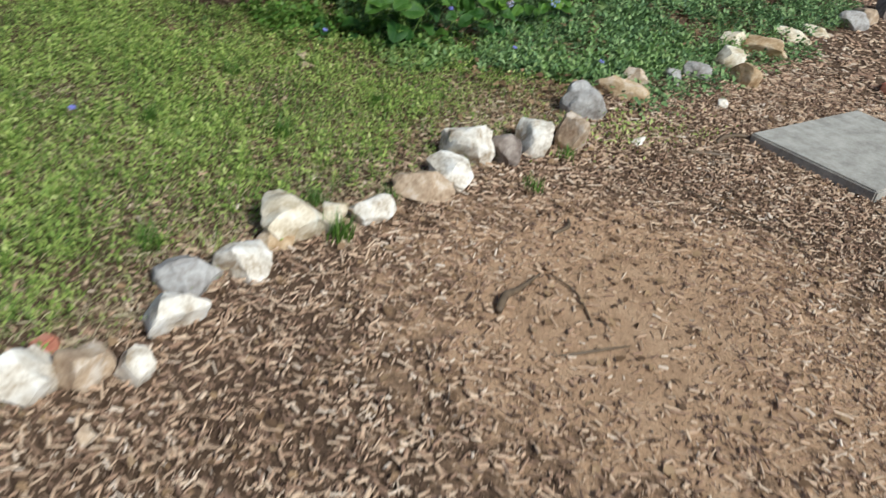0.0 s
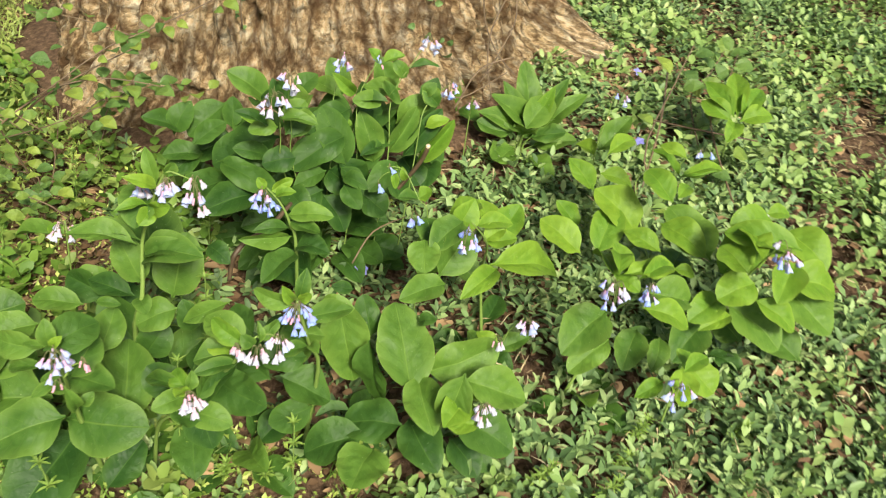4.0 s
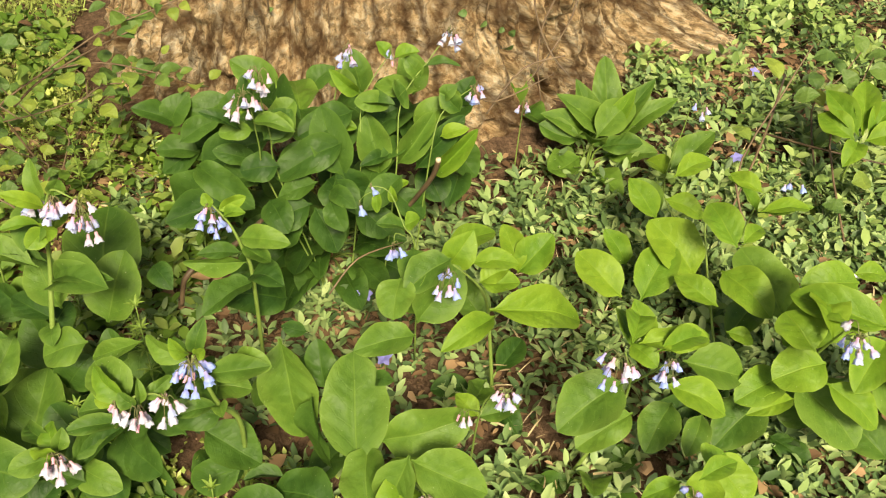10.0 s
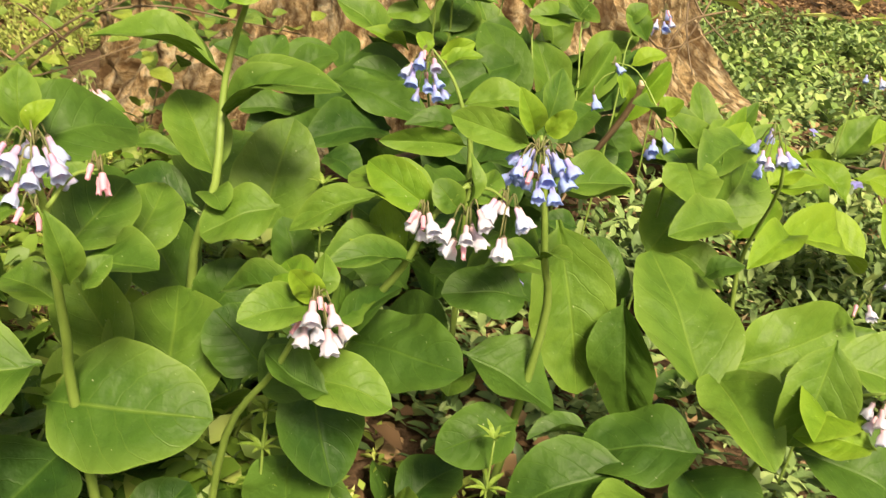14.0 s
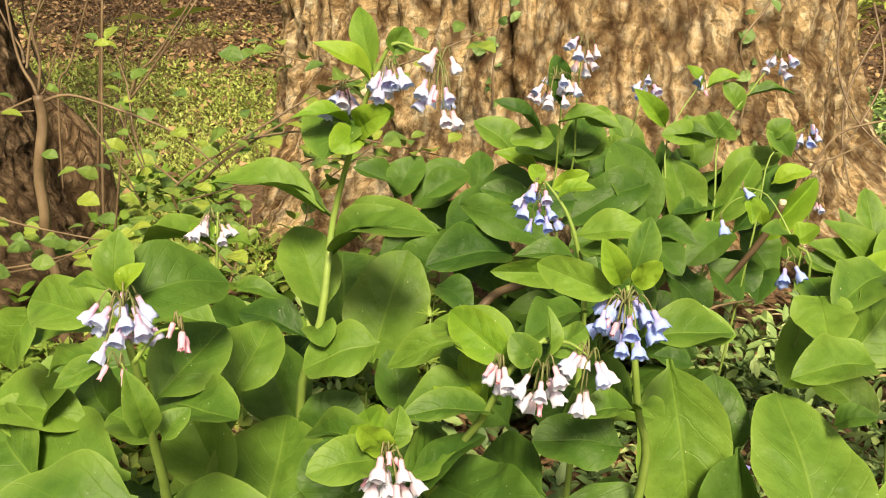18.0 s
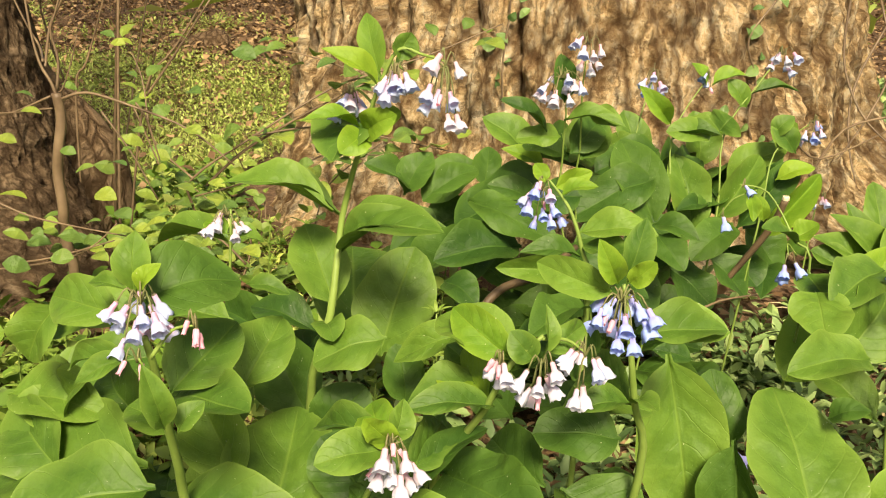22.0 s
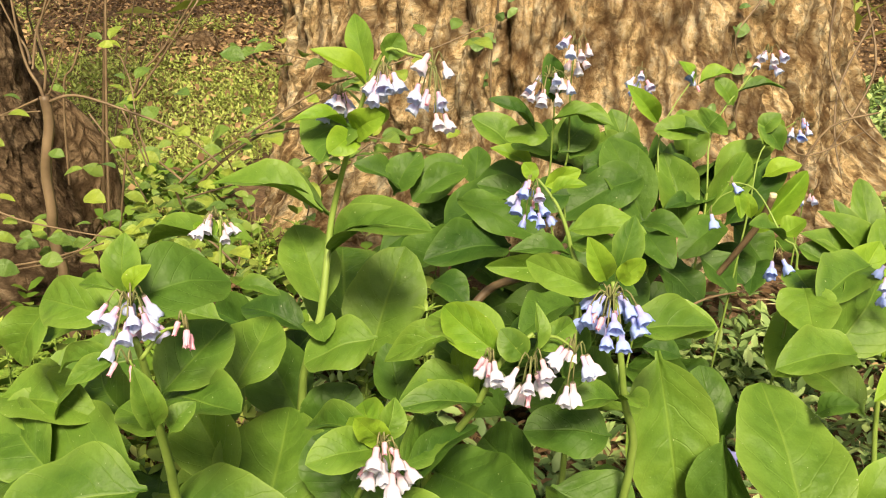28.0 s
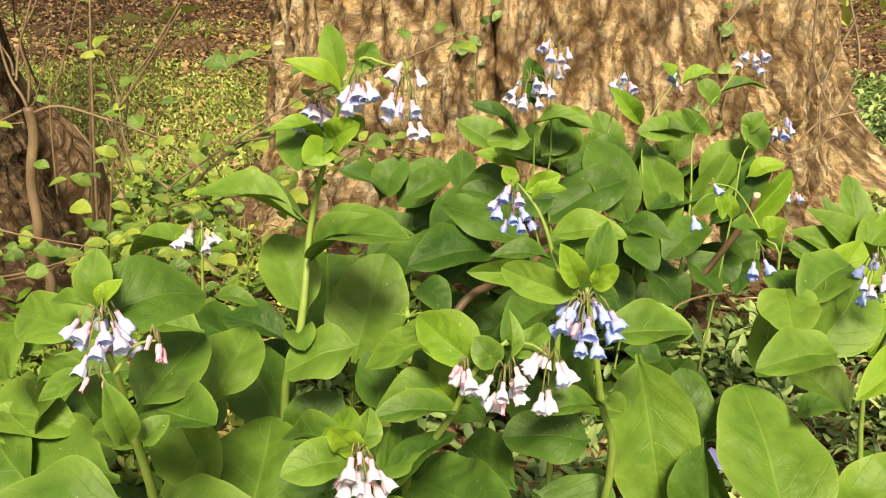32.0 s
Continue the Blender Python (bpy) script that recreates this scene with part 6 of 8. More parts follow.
leaf(pa, (0.750, 1.790, 0.445), (0.740, 1.756, 0.445), 0.013, "mid", 2, face=(0.52, -0.17, 0.84))
leaf(pa, (0.720, 1.800, 0.354), (0.660, 1.832, 0.390), 0.053, "mid", 1, face=(0.58, 0.19, 0.79))
leaf(pa, (0.790, 1.826, 0.368), (0.800, 1.818, 0.417), 0.020, "mid", 2, face=(0.74, 0.67, -0.04))
leaf(pa, (0.781, 1.831, 0.361), (0.770, 1.845, 0.380), 0.018, "mid", 2, face=(0.84, -0.06, 0.54))
leaf(pa, (0.780, 1.802, 0.413), (0.800, 1.773, 0.401), 0.016, "mid", 2, face=(0.64, 0.13, 0.76))
leaf(pa, (0.720, 1.772, 0.383), (0.700, 1.713, 0.357), 0.021, "mid", 0, face=(0.49, -0.48, 0.73))
leaf(pa, (0.703, 1.795, 0.310), (0.680, 1.749, 0.318), 0.037, "mid", 1, face=(0.43, -0.05, 0.90))
leaf(pa, (0.715, 1.784, 0.270), (0.748, 1.677, 0.245), 0.088, "mid", 3, face=(0.46, -0.07, 0.89))
leaf(pa, (0.652, 1.750, 0.245), (0.640, 1.577, 0.200), 0.125, "mid", 1, face=(0.42, -0.26, 0.87))
leaf(pa, (0.622, 1.772, 0.138), (0.755, 1.690, 0.080), 0.117, "dark", 0, face=(0.43, 0.06, 0.90))
leaf(pa, (0.635, 1.843, 0.160), (0.514, 1.843, 0.240), 0.101, "mid", 1, face=(0.55, 0.04, 0.83))
leaf(pa, (0.430, 1.557, 0.200), (0.399, 1.651, 0.220), 0.084, "mid", 3, face=(0.52, -0.01, 0.85))
leaf(pa, (0.530, 1.785, 0.330), (0.516, 1.702, 0.330), 0.043, "mid", 0, face=(0.46, -0.07, 0.88))
leaf(pa, (0.405, 1.809, 0.270), (0.396, 1.729, 0.260), 0.057, "mid", 1, face=(0.48, -0.16, 0.86))
leaf(pa, (0.620, 1.694, 0.311), (0.600, 1.652, 0.261), 0.045, "mid", 2, face=(0.65, -0.69, 0.32))
leaf(pa, (0.600, 1.600, 0.269), (0.620, 1.699, 0.271), 0.053, "mid", 0, face=(0.49, -0.12, 0.86))
leaf(pb, (0.493, 1.874, 0.391), (0.539, 1.975, 0.440), 0.067, "mid", 2, face=(0.23, -0.40, 0.89))
leaf(pb, (0.512, 1.874, 0.439), (0.508, 1.769, 0.459), 0.042, "mid", 2, face=(0.23, 0.19, 0.96))
leaf(pb, (0.447, 1.897, 0.517), (0.543, 1.878, 0.496), 0.070, "mid", 0, face=(0.52, -0.27, 0.81))
leaf(pb, (0.541, 1.932, 0.332), (0.553, 1.866, 0.306), 0.058, "mid", 3, face=(0.51, -0.21, 0.83))
leaf(pb, (0.431, 1.909, 0.260), (0.380, 1.935, 0.367), 0.085, "mid", 6, face=(0.90, -0.02, 0.43))
leaf(pb, (0.351, 1.870, 0.220), (0.188, 1.832, 0.300), 0.125, "mid", 0, face=(0.40, 0.19, 0.90))
leaf(pb, (0.480, 1.871, 0.332), (0.440, 1.830, 0.402), 0.057, "mid", 0, face=(0.77, 0.24, 0.59))
leaf(pb, (0.618, 1.820, 0.307), (0.560, 1.840, 0.353), 0.054, "mid", 1, face=(0.65, 0.13, 0.75))
leaf(pb, (0.474, 1.854, 0.300), (0.440, 1.773, 0.310), 0.044, "dark", 2, face=(0.44, -0.08, 0.89))
leaf(pb, (0.600, 1.820, 0.396), (0.600, 1.858, 0.391), 0.017, "mid", 2, face=(0.62, 0.10, 0.78))
leaf(pb, (0.512, 1.867, 0.330), (0.552, 1.885, 0.330), 0.031, "mid", 0, face=(0.08, -0.18, 0.98))
leaf(pb, (0.550, 2.016, 0.353), (0.560, 1.940, 0.319), 0.031, "mid", 2, face=(0.68, -0.22, 0.70))
leaf(pb, (0.504, 1.948, 0.246), (0.480, 1.932, 0.299), 0.042, "dark", 1, face=(0.87, 0.20, 0.45))
leaf(pb, (0.360, 1.966, 0.323), (0.400, 2.007, 0.313), 0.039, "dark", 2, face=(0.44, -0.21, 0.87))
leaf(pb, (0.564, 1.844, 0.322), (0.620, 1.805, 0.307), 0.049, "mid", 1, face=(0.42, 0.28, 0.86))
leaf(pc, (0.696, 1.957, 0.258), (0.721, 2.027, 0.251), 0.045, "mid", 0, face=(0.60, -0.05, 0.80))
leaf(pd, (0.683, 2.046, 0.383), (0.637, 1.987, 0.402), 0.054, "mid", 0, face=(0.42, 0.15, 0.90))
leaf(pd, (0.668, 2.040, 0.350), (0.673, 1.968, 0.342), 0.051, "mid", 1, face=(0.17, -0.10, 0.98))
# The lowest leaves use the dark copy to stand in for shade.
leaf(pd, (0.628, 1.996, 0.254), (0.709, 2.077, 0.275), 0.068, "dark", 3, face=(0.55, -0.36, 0.75))
leaf(pd, (0.593, 2.097, 0.227), (0.614, 2.184, 0.186), 0.069, "dark", 1, face=(0.36, 0.29, 0.89))
leaf(pd, (0.620, 2.218, 0.165), (0.629, 2.158, 0.165), 0.026, "dark", 5, face=(-0.02, -0.06, 1.00))
leaf(pd, (0.610, 2.153, 0.169), (0.630, 2.079, 0.148), 0.056, "dark", 0, face=(0.72, -0.04, 0.70))
leaf(pd, (0.582, 2.089, 0.296), (0.576, 2.170, 0.304), 0.057, "mid", 0, face=(0.19, -0.14, 0.97))
leaf(pd, (0.622, 1.966, 0.222), (0.680, 1.991, 0.146), 0.069, "dark", 1, face=(0.78, 0.08, 0.62))
leaf(pd, (0.586, 1.953, 0.109), (0.688, 1.960, 0.080), 0.075, "dark", 1, face=(0.27, -0.02, 0.96))
leaf(pd, (0.644, 2.035, 0.336), (0.620, 1.992, 0.368), 0.041, "mid", 1, face=(0.68, 0.14, 0.72))
leaf(pd, (0.620, 2.140, 0.297), (0.630, 2.067, 0.301), 0.050, "dark", 3, face=(0.57, 0.12, 0.82))
leaf(pd, (0.620, 1.972, 0.245), (0.600, 1.992, 0.293), 0.035, "dark", 2, face=(0.89, -0.17, 0.43))
leaf(pe, (0.492, 2.192, 0.320), (0.540, 2.228, 0.156), 0.086, "mid", 6, face=(0.92, -0.05, 0.39))
leaf(pe, (0.555, 2.248, 0.271), (0.576, 2.276, 0.136), 0.065, "dark", 6, face=(0.70, -0.71, 0.05))
leaf(pe, (0.600, 2.156, 0.386), (0.620, 2.211, 0.401), 0.038, "mid", 0, face=(0.55, -0.39, 0.73))
leaf(pe, (0.500, 2.258, 0.229), (0.460, 2.241, 0.294), 0.047, "dark", 3, face=(0.86, -0.05, 0.51))
leaf(pf, (0.615, 2.322, 0.203), (0.475, 2.298, 0.290), 0.100, "mid", 6, face=(0.62, 0.12, 0.78))
leaf(pf, (0.578, 2.351, 0.216), (0.559, 2.479, 0.263), 0.076, "mid", 3, face=(0.88, -0.15, 0.45))
leaf(pf, (0.588, 2.334, 0.217), (0.700, 2.351, 0.191), 0.067, "mid", 1, face=(0.46, -0.21, 0.86))
leaf(pf, (0.658, 2.398, 0.293), (0.675, 2.372, 0.197), 0.062, "mid", 0, face=(0.89, -0.34, 0.30))
leaf(pf, (0.671, 2.301, 0.185), (0.637, 2.203, 0.158), 0.082, "dark", 3, face=(0.26, -0.33, 0.91))
leaf(pf, (0.669, 2.241, 0.167), (0.672, 2.137, 0.121), 0.080, "dark", 0, face=(0.37, -0.35, 0.86))
leaf(pf, (0.695, 2.253, 0.153), (0.787, 2.210, 0.172), 0.085, "mid", 3, face=(0.21, -0.04, 0.98))
leaf(pf, (0.654, 2.392, 0.181), (0.704, 2.493, 0.150), 0.082, "dark", 0, face=(0.50, 0.02, 0.86))
leaf(pf, (0.587, 2.328, 0.106), (0.690, 2.371, 0.080), 0.080, "dark", 1, face=(0.31, -0.19, 0.93))
leaf(pf, (0.708, 2.427, 0.220), (0.689, 2.364, 0.220), 0.046, "young", 2, face=(0.41, -0.12, 0.90))
leaf(pf, (0.649, 2.400, 0.270), (0.670, 2.508, 0.240), 0.071, "mid", 1, face=(0.51, 0.14, 0.85))
leaf(pf, (0.619, 2.401, 0.089), (0.686, 2.447, 0.060), 0.060, "dark", 0, face=(0.47, -0.12, 0.88))
leaf(pf, (0.617, 2.421, 0.072), (0.676, 2.473, 0.060), 0.056, "dark", 2, face=(0.36, -0.20, 0.91))
leaf(pg, (0.277, 2.156, 0.197), (0.352, 2.054, 0.269), 0.072, "dark", 3, face=(0.53, 0.46, 0.72))
leaf(pg, (0.450, 2.225, 0.297), (0.450, 2.185, 0.305), 0.025, "dark", 2, face=(0.64, 0.15, 0.75))
# Most clump leaves use the dark green as painted shadow between them.
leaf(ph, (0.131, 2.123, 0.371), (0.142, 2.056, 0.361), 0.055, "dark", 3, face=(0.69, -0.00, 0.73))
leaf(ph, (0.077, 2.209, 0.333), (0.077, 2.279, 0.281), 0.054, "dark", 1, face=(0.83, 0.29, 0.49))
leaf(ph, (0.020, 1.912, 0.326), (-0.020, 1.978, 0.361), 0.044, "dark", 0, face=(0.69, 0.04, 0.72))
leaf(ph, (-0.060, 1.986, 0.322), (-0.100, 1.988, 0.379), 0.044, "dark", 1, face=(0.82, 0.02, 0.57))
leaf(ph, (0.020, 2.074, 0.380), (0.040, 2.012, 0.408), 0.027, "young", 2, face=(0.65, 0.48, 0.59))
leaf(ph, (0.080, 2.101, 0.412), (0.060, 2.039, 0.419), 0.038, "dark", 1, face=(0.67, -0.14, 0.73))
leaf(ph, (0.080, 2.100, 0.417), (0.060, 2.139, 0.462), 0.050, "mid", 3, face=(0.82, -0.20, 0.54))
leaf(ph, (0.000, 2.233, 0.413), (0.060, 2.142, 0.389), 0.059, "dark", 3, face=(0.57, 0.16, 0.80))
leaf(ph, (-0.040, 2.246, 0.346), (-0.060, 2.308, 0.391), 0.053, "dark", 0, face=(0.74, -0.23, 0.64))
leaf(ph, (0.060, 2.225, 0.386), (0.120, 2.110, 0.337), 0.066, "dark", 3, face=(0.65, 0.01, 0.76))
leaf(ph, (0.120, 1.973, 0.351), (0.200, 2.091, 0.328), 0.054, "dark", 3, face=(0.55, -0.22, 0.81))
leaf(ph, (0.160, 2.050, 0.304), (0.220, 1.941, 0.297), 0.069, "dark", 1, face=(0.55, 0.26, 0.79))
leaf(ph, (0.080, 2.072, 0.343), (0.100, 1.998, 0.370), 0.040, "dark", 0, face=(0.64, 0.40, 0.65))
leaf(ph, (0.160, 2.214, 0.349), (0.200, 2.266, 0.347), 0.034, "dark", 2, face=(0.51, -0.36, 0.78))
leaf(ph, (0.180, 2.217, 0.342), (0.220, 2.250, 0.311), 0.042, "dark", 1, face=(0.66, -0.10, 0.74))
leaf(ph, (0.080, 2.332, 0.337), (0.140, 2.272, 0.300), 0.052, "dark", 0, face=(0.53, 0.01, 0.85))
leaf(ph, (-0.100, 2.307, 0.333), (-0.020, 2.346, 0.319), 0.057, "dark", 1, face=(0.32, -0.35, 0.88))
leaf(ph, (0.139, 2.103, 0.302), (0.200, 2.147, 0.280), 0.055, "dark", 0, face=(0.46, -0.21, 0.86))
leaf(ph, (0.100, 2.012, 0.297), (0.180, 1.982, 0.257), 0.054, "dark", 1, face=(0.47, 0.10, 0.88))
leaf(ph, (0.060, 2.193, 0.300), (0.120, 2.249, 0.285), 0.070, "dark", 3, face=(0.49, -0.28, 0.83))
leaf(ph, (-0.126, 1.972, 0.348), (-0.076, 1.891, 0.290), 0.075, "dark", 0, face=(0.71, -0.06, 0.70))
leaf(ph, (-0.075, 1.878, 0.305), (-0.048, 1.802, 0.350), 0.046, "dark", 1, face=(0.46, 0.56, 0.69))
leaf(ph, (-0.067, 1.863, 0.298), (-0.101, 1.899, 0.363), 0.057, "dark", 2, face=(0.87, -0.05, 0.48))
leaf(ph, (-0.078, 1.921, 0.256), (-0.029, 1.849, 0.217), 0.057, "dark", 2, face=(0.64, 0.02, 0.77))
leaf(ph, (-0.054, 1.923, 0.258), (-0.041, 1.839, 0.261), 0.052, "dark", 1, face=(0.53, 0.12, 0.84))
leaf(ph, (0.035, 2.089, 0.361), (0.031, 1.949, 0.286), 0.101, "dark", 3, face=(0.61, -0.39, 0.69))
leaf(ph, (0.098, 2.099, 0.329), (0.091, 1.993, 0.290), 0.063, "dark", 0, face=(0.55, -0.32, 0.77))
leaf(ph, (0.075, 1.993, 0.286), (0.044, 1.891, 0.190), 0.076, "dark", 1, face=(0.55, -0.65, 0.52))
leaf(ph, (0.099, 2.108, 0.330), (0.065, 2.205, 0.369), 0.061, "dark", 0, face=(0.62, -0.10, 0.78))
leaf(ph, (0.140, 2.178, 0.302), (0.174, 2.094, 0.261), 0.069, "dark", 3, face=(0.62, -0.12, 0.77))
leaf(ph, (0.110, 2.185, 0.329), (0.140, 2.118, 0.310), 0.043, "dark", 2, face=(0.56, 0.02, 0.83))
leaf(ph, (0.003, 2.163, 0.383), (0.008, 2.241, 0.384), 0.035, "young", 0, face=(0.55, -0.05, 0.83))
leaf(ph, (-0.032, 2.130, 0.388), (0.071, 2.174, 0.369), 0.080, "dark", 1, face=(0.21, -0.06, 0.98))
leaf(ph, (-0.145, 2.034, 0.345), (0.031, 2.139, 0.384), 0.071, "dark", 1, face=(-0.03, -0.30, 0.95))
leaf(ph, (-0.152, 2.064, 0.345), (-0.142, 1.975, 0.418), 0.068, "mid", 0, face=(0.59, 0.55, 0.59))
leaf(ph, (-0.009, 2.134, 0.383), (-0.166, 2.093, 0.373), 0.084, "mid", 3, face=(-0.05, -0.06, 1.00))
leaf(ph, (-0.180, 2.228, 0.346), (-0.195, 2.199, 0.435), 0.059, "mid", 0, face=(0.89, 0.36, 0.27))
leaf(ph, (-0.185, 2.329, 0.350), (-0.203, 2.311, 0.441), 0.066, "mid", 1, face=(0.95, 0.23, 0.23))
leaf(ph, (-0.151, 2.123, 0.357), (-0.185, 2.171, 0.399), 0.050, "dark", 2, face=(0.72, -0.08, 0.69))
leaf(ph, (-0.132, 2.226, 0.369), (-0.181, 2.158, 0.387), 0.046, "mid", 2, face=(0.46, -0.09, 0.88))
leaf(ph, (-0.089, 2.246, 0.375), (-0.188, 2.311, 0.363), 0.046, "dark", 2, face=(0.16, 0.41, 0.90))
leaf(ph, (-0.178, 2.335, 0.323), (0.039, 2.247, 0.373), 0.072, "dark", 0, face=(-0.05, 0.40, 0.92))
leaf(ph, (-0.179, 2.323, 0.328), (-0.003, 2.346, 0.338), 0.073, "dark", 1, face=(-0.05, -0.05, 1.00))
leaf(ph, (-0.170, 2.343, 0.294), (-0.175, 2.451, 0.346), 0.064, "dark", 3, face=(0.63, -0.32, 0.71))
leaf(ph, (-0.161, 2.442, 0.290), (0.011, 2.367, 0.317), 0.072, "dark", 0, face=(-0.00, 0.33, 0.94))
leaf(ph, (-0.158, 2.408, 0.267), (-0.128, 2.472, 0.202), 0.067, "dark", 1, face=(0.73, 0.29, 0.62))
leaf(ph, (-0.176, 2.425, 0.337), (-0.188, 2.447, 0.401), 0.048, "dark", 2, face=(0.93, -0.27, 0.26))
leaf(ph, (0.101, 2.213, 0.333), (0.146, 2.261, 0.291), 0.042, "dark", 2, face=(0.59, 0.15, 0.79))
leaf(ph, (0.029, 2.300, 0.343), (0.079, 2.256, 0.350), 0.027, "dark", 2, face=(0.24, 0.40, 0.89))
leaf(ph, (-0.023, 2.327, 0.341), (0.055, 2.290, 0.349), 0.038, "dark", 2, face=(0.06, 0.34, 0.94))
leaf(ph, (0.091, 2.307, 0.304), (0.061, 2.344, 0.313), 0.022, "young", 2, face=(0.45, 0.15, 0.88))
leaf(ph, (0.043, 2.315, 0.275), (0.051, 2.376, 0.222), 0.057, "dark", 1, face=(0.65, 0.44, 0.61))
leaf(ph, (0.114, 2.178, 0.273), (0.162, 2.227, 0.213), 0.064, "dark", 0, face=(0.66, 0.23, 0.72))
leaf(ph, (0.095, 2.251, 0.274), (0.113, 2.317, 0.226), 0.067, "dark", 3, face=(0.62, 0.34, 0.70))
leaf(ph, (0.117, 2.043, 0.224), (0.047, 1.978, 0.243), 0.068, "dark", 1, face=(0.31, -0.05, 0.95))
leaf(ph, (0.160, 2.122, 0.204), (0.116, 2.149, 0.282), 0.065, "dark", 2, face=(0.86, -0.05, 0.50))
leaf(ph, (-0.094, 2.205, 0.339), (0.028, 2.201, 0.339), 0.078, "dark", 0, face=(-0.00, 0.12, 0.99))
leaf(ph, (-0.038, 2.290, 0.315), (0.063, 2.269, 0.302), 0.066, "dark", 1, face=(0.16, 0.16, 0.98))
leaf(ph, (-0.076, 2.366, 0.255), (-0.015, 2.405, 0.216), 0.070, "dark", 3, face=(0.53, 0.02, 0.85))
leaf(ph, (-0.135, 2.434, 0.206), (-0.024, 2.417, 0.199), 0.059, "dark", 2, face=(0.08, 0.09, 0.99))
leaf(ph, (-0.144, 2.025, 0.316), (-0.026, 2.013, 0.302), 0.083, "dark", 0, face=(0.13, 0.20, 0.97))
leaf(ph, (-0.109, 1.992, 0.266), (-0.061, 1.893, 0.243), 0.079, "dark", 1, face=(0.57, 0.09, 0.82))
leaf(ph, (-0.168, 2.168, 0.318), (-0.102, 2.249, 0.337), 0.074, "dark", 2, face=(0.26, -0.41, 0.87))
pu = plant_at("bluebell_plant", "leafy bluebell plant with broad pale leaves on light stems", 0.200, 2.830, "flower plant", "bluebells in the bed")
leaf(pu, (0.158, 2.753, 0.160), (0.097, 2.666, 0.210), 0.075, "young", 0, face=(0.59, 0.05, 0.81))
leaf(pu, (0.040, 2.777, 0.140), (0.008, 2.727, 0.200), 0.048, "young", 1, face=(0.78, 0.22, 0.59))
leaf(pu, (0.174, 2.785, 0.170), (0.084, 2.841, 0.240), 0.077, "young", 0, face=(0.55, -0.15, 0.82))
leaf(pu, (0.128, 2.885, 0.198), (0.045, 2.797, 0.260), 0.095, "young", 1, face=(0.61, -0.02, 0.79))
leaf(pu, (0.229, 2.904, 0.220), (0.177, 2.830, 0.240), 0.049, "young", 2, face=(0.50, -0.12, 0.86))
leaf(pu, (0.179, 2.908, 0.260), (0.277, 2.978, 0.250), 0.073, "young", 0, face=(0.31, -0.30, 0.90))
leaf(pu, (0.206, 3.040, 0.180), (0.081, 2.967, 0.240), 0.098, "mid", 3, face=(0.50, -0.16, 0.85))
leaf(pu, (0.185, 2.919, 0.320), (0.100, 2.880, 0.350), 0.063, "young", 0, face=(0.41, -0.20, 0.89))
leaf(pu, (0.187, 2.926, 0.330), (0.146, 2.966, 0.340), 0.034, "young", 2, face=(0.30, 0.07, 0.95))
leaf(pu, (0.132, 2.958, 0.360), (0.108, 3.053, 0.360), 0.029, "young", 2, face=(0.47, 0.12, 0.88))
leaf(pu, (0.102, 2.964, 0.380), (0.061, 2.912, 0.390), 0.032, "young", 2, face=(0.49, -0.22, 0.84))
leaf(pu, (-0.064, 2.841, 0.180), (-0.118, 2.780, 0.240), 0.055, "young", 2, face=(0.71, 0.06, 0.71))
leaf(pu, (-0.081, 2.851, 0.220), (-0.055, 2.932, 0.200), 0.047, "young", 2, face=(0.58, 0.02, 0.82))
leaf(pu, (-0.071, 2.854, 0.280), (-0.118, 2.934, 0.300), 0.047, "young", 2, face=(0.45, 0.04, 0.89))
leaf(pu, (0.105, 3.022, 0.124), (0.180, 2.963, 0.100), 0.069, "mid", 1, face=(0.29, -0.02, 0.96))
leaf(pl, (0.300, 3.080, 0.360), (0.316, 2.984, 0.360), 0.068, "young", 0, face=(0.45, 0.08, 0.89))
leaf(pl, (0.280, 3.076, 0.360), (0.278, 3.133, 0.360), 0.037, "young", 2, face=(0.49, 0.01, 0.87))
leaf(pl, (0.293, 3.075, 0.300), (0.371, 2.968, 0.280), 0.091, "young", 3, face=(0.30, 0.04, 0.95))
leaf(pl, (0.415, 3.090, 0.370), (0.340, 2.961, 0.360), 0.063, "young", 0, face=(0.41, -0.31, 0.86))
leaf(pl, (0.407, 3.025, 0.282), (0.432, 2.942, 0.260), 0.077, "young", 3, face=(0.42, -0.11, 0.90))
leaf(pl, (0.378, 2.983, 0.220), (0.428, 2.901, 0.200), 0.064, "young", 0, face=(0.35, -0.02, 0.94))
leaf(pl, (0.411, 3.000, 0.200), (0.444, 2.919, 0.190), 0.034, "young", 2, face=(0.35, 0.03, 0.93))
leaf(pl, (0.359, 3.015, 0.187), (0.450, 3.111, 0.140), 0.098, "mid", 0, face=(0.53, -0.09, 0.84))
leaf(pl, (0.409, 3.038, 0.240), (0.460, 3.118, 0.200), 0.053, "young", 0, face=(0.60, 0.02, 0.80))
leaf(pl, (0.365, 3.127, 0.300), (0.444, 3.066, 0.260), 0.069, "young", 1, face=(0.35, -0.15, 0.92))
leaf(pl, (0.264, 3.147, 0.309), (0.363, 3.207, 0.280), 0.083, "young", 0, face=(0.42, -0.27, 0.87))
leaf(pl, (0.341, 3.143, 0.218), (0.426, 3.233, 0.160), 0.095, "mid", 1, face=(0.61, -0.07, 0.79))
leaf(pl, (0.373, 3.111, 0.266), (0.385, 3.233, 0.240), 0.088, "young", 0, face=(0.51, 0.13, 0.85))
leaf(pl, (0.380, 3.069, 0.096), (0.310, 3.017, 0.120), 0.078, "mid", 3, face=(0.44, -0.18, 0.88))
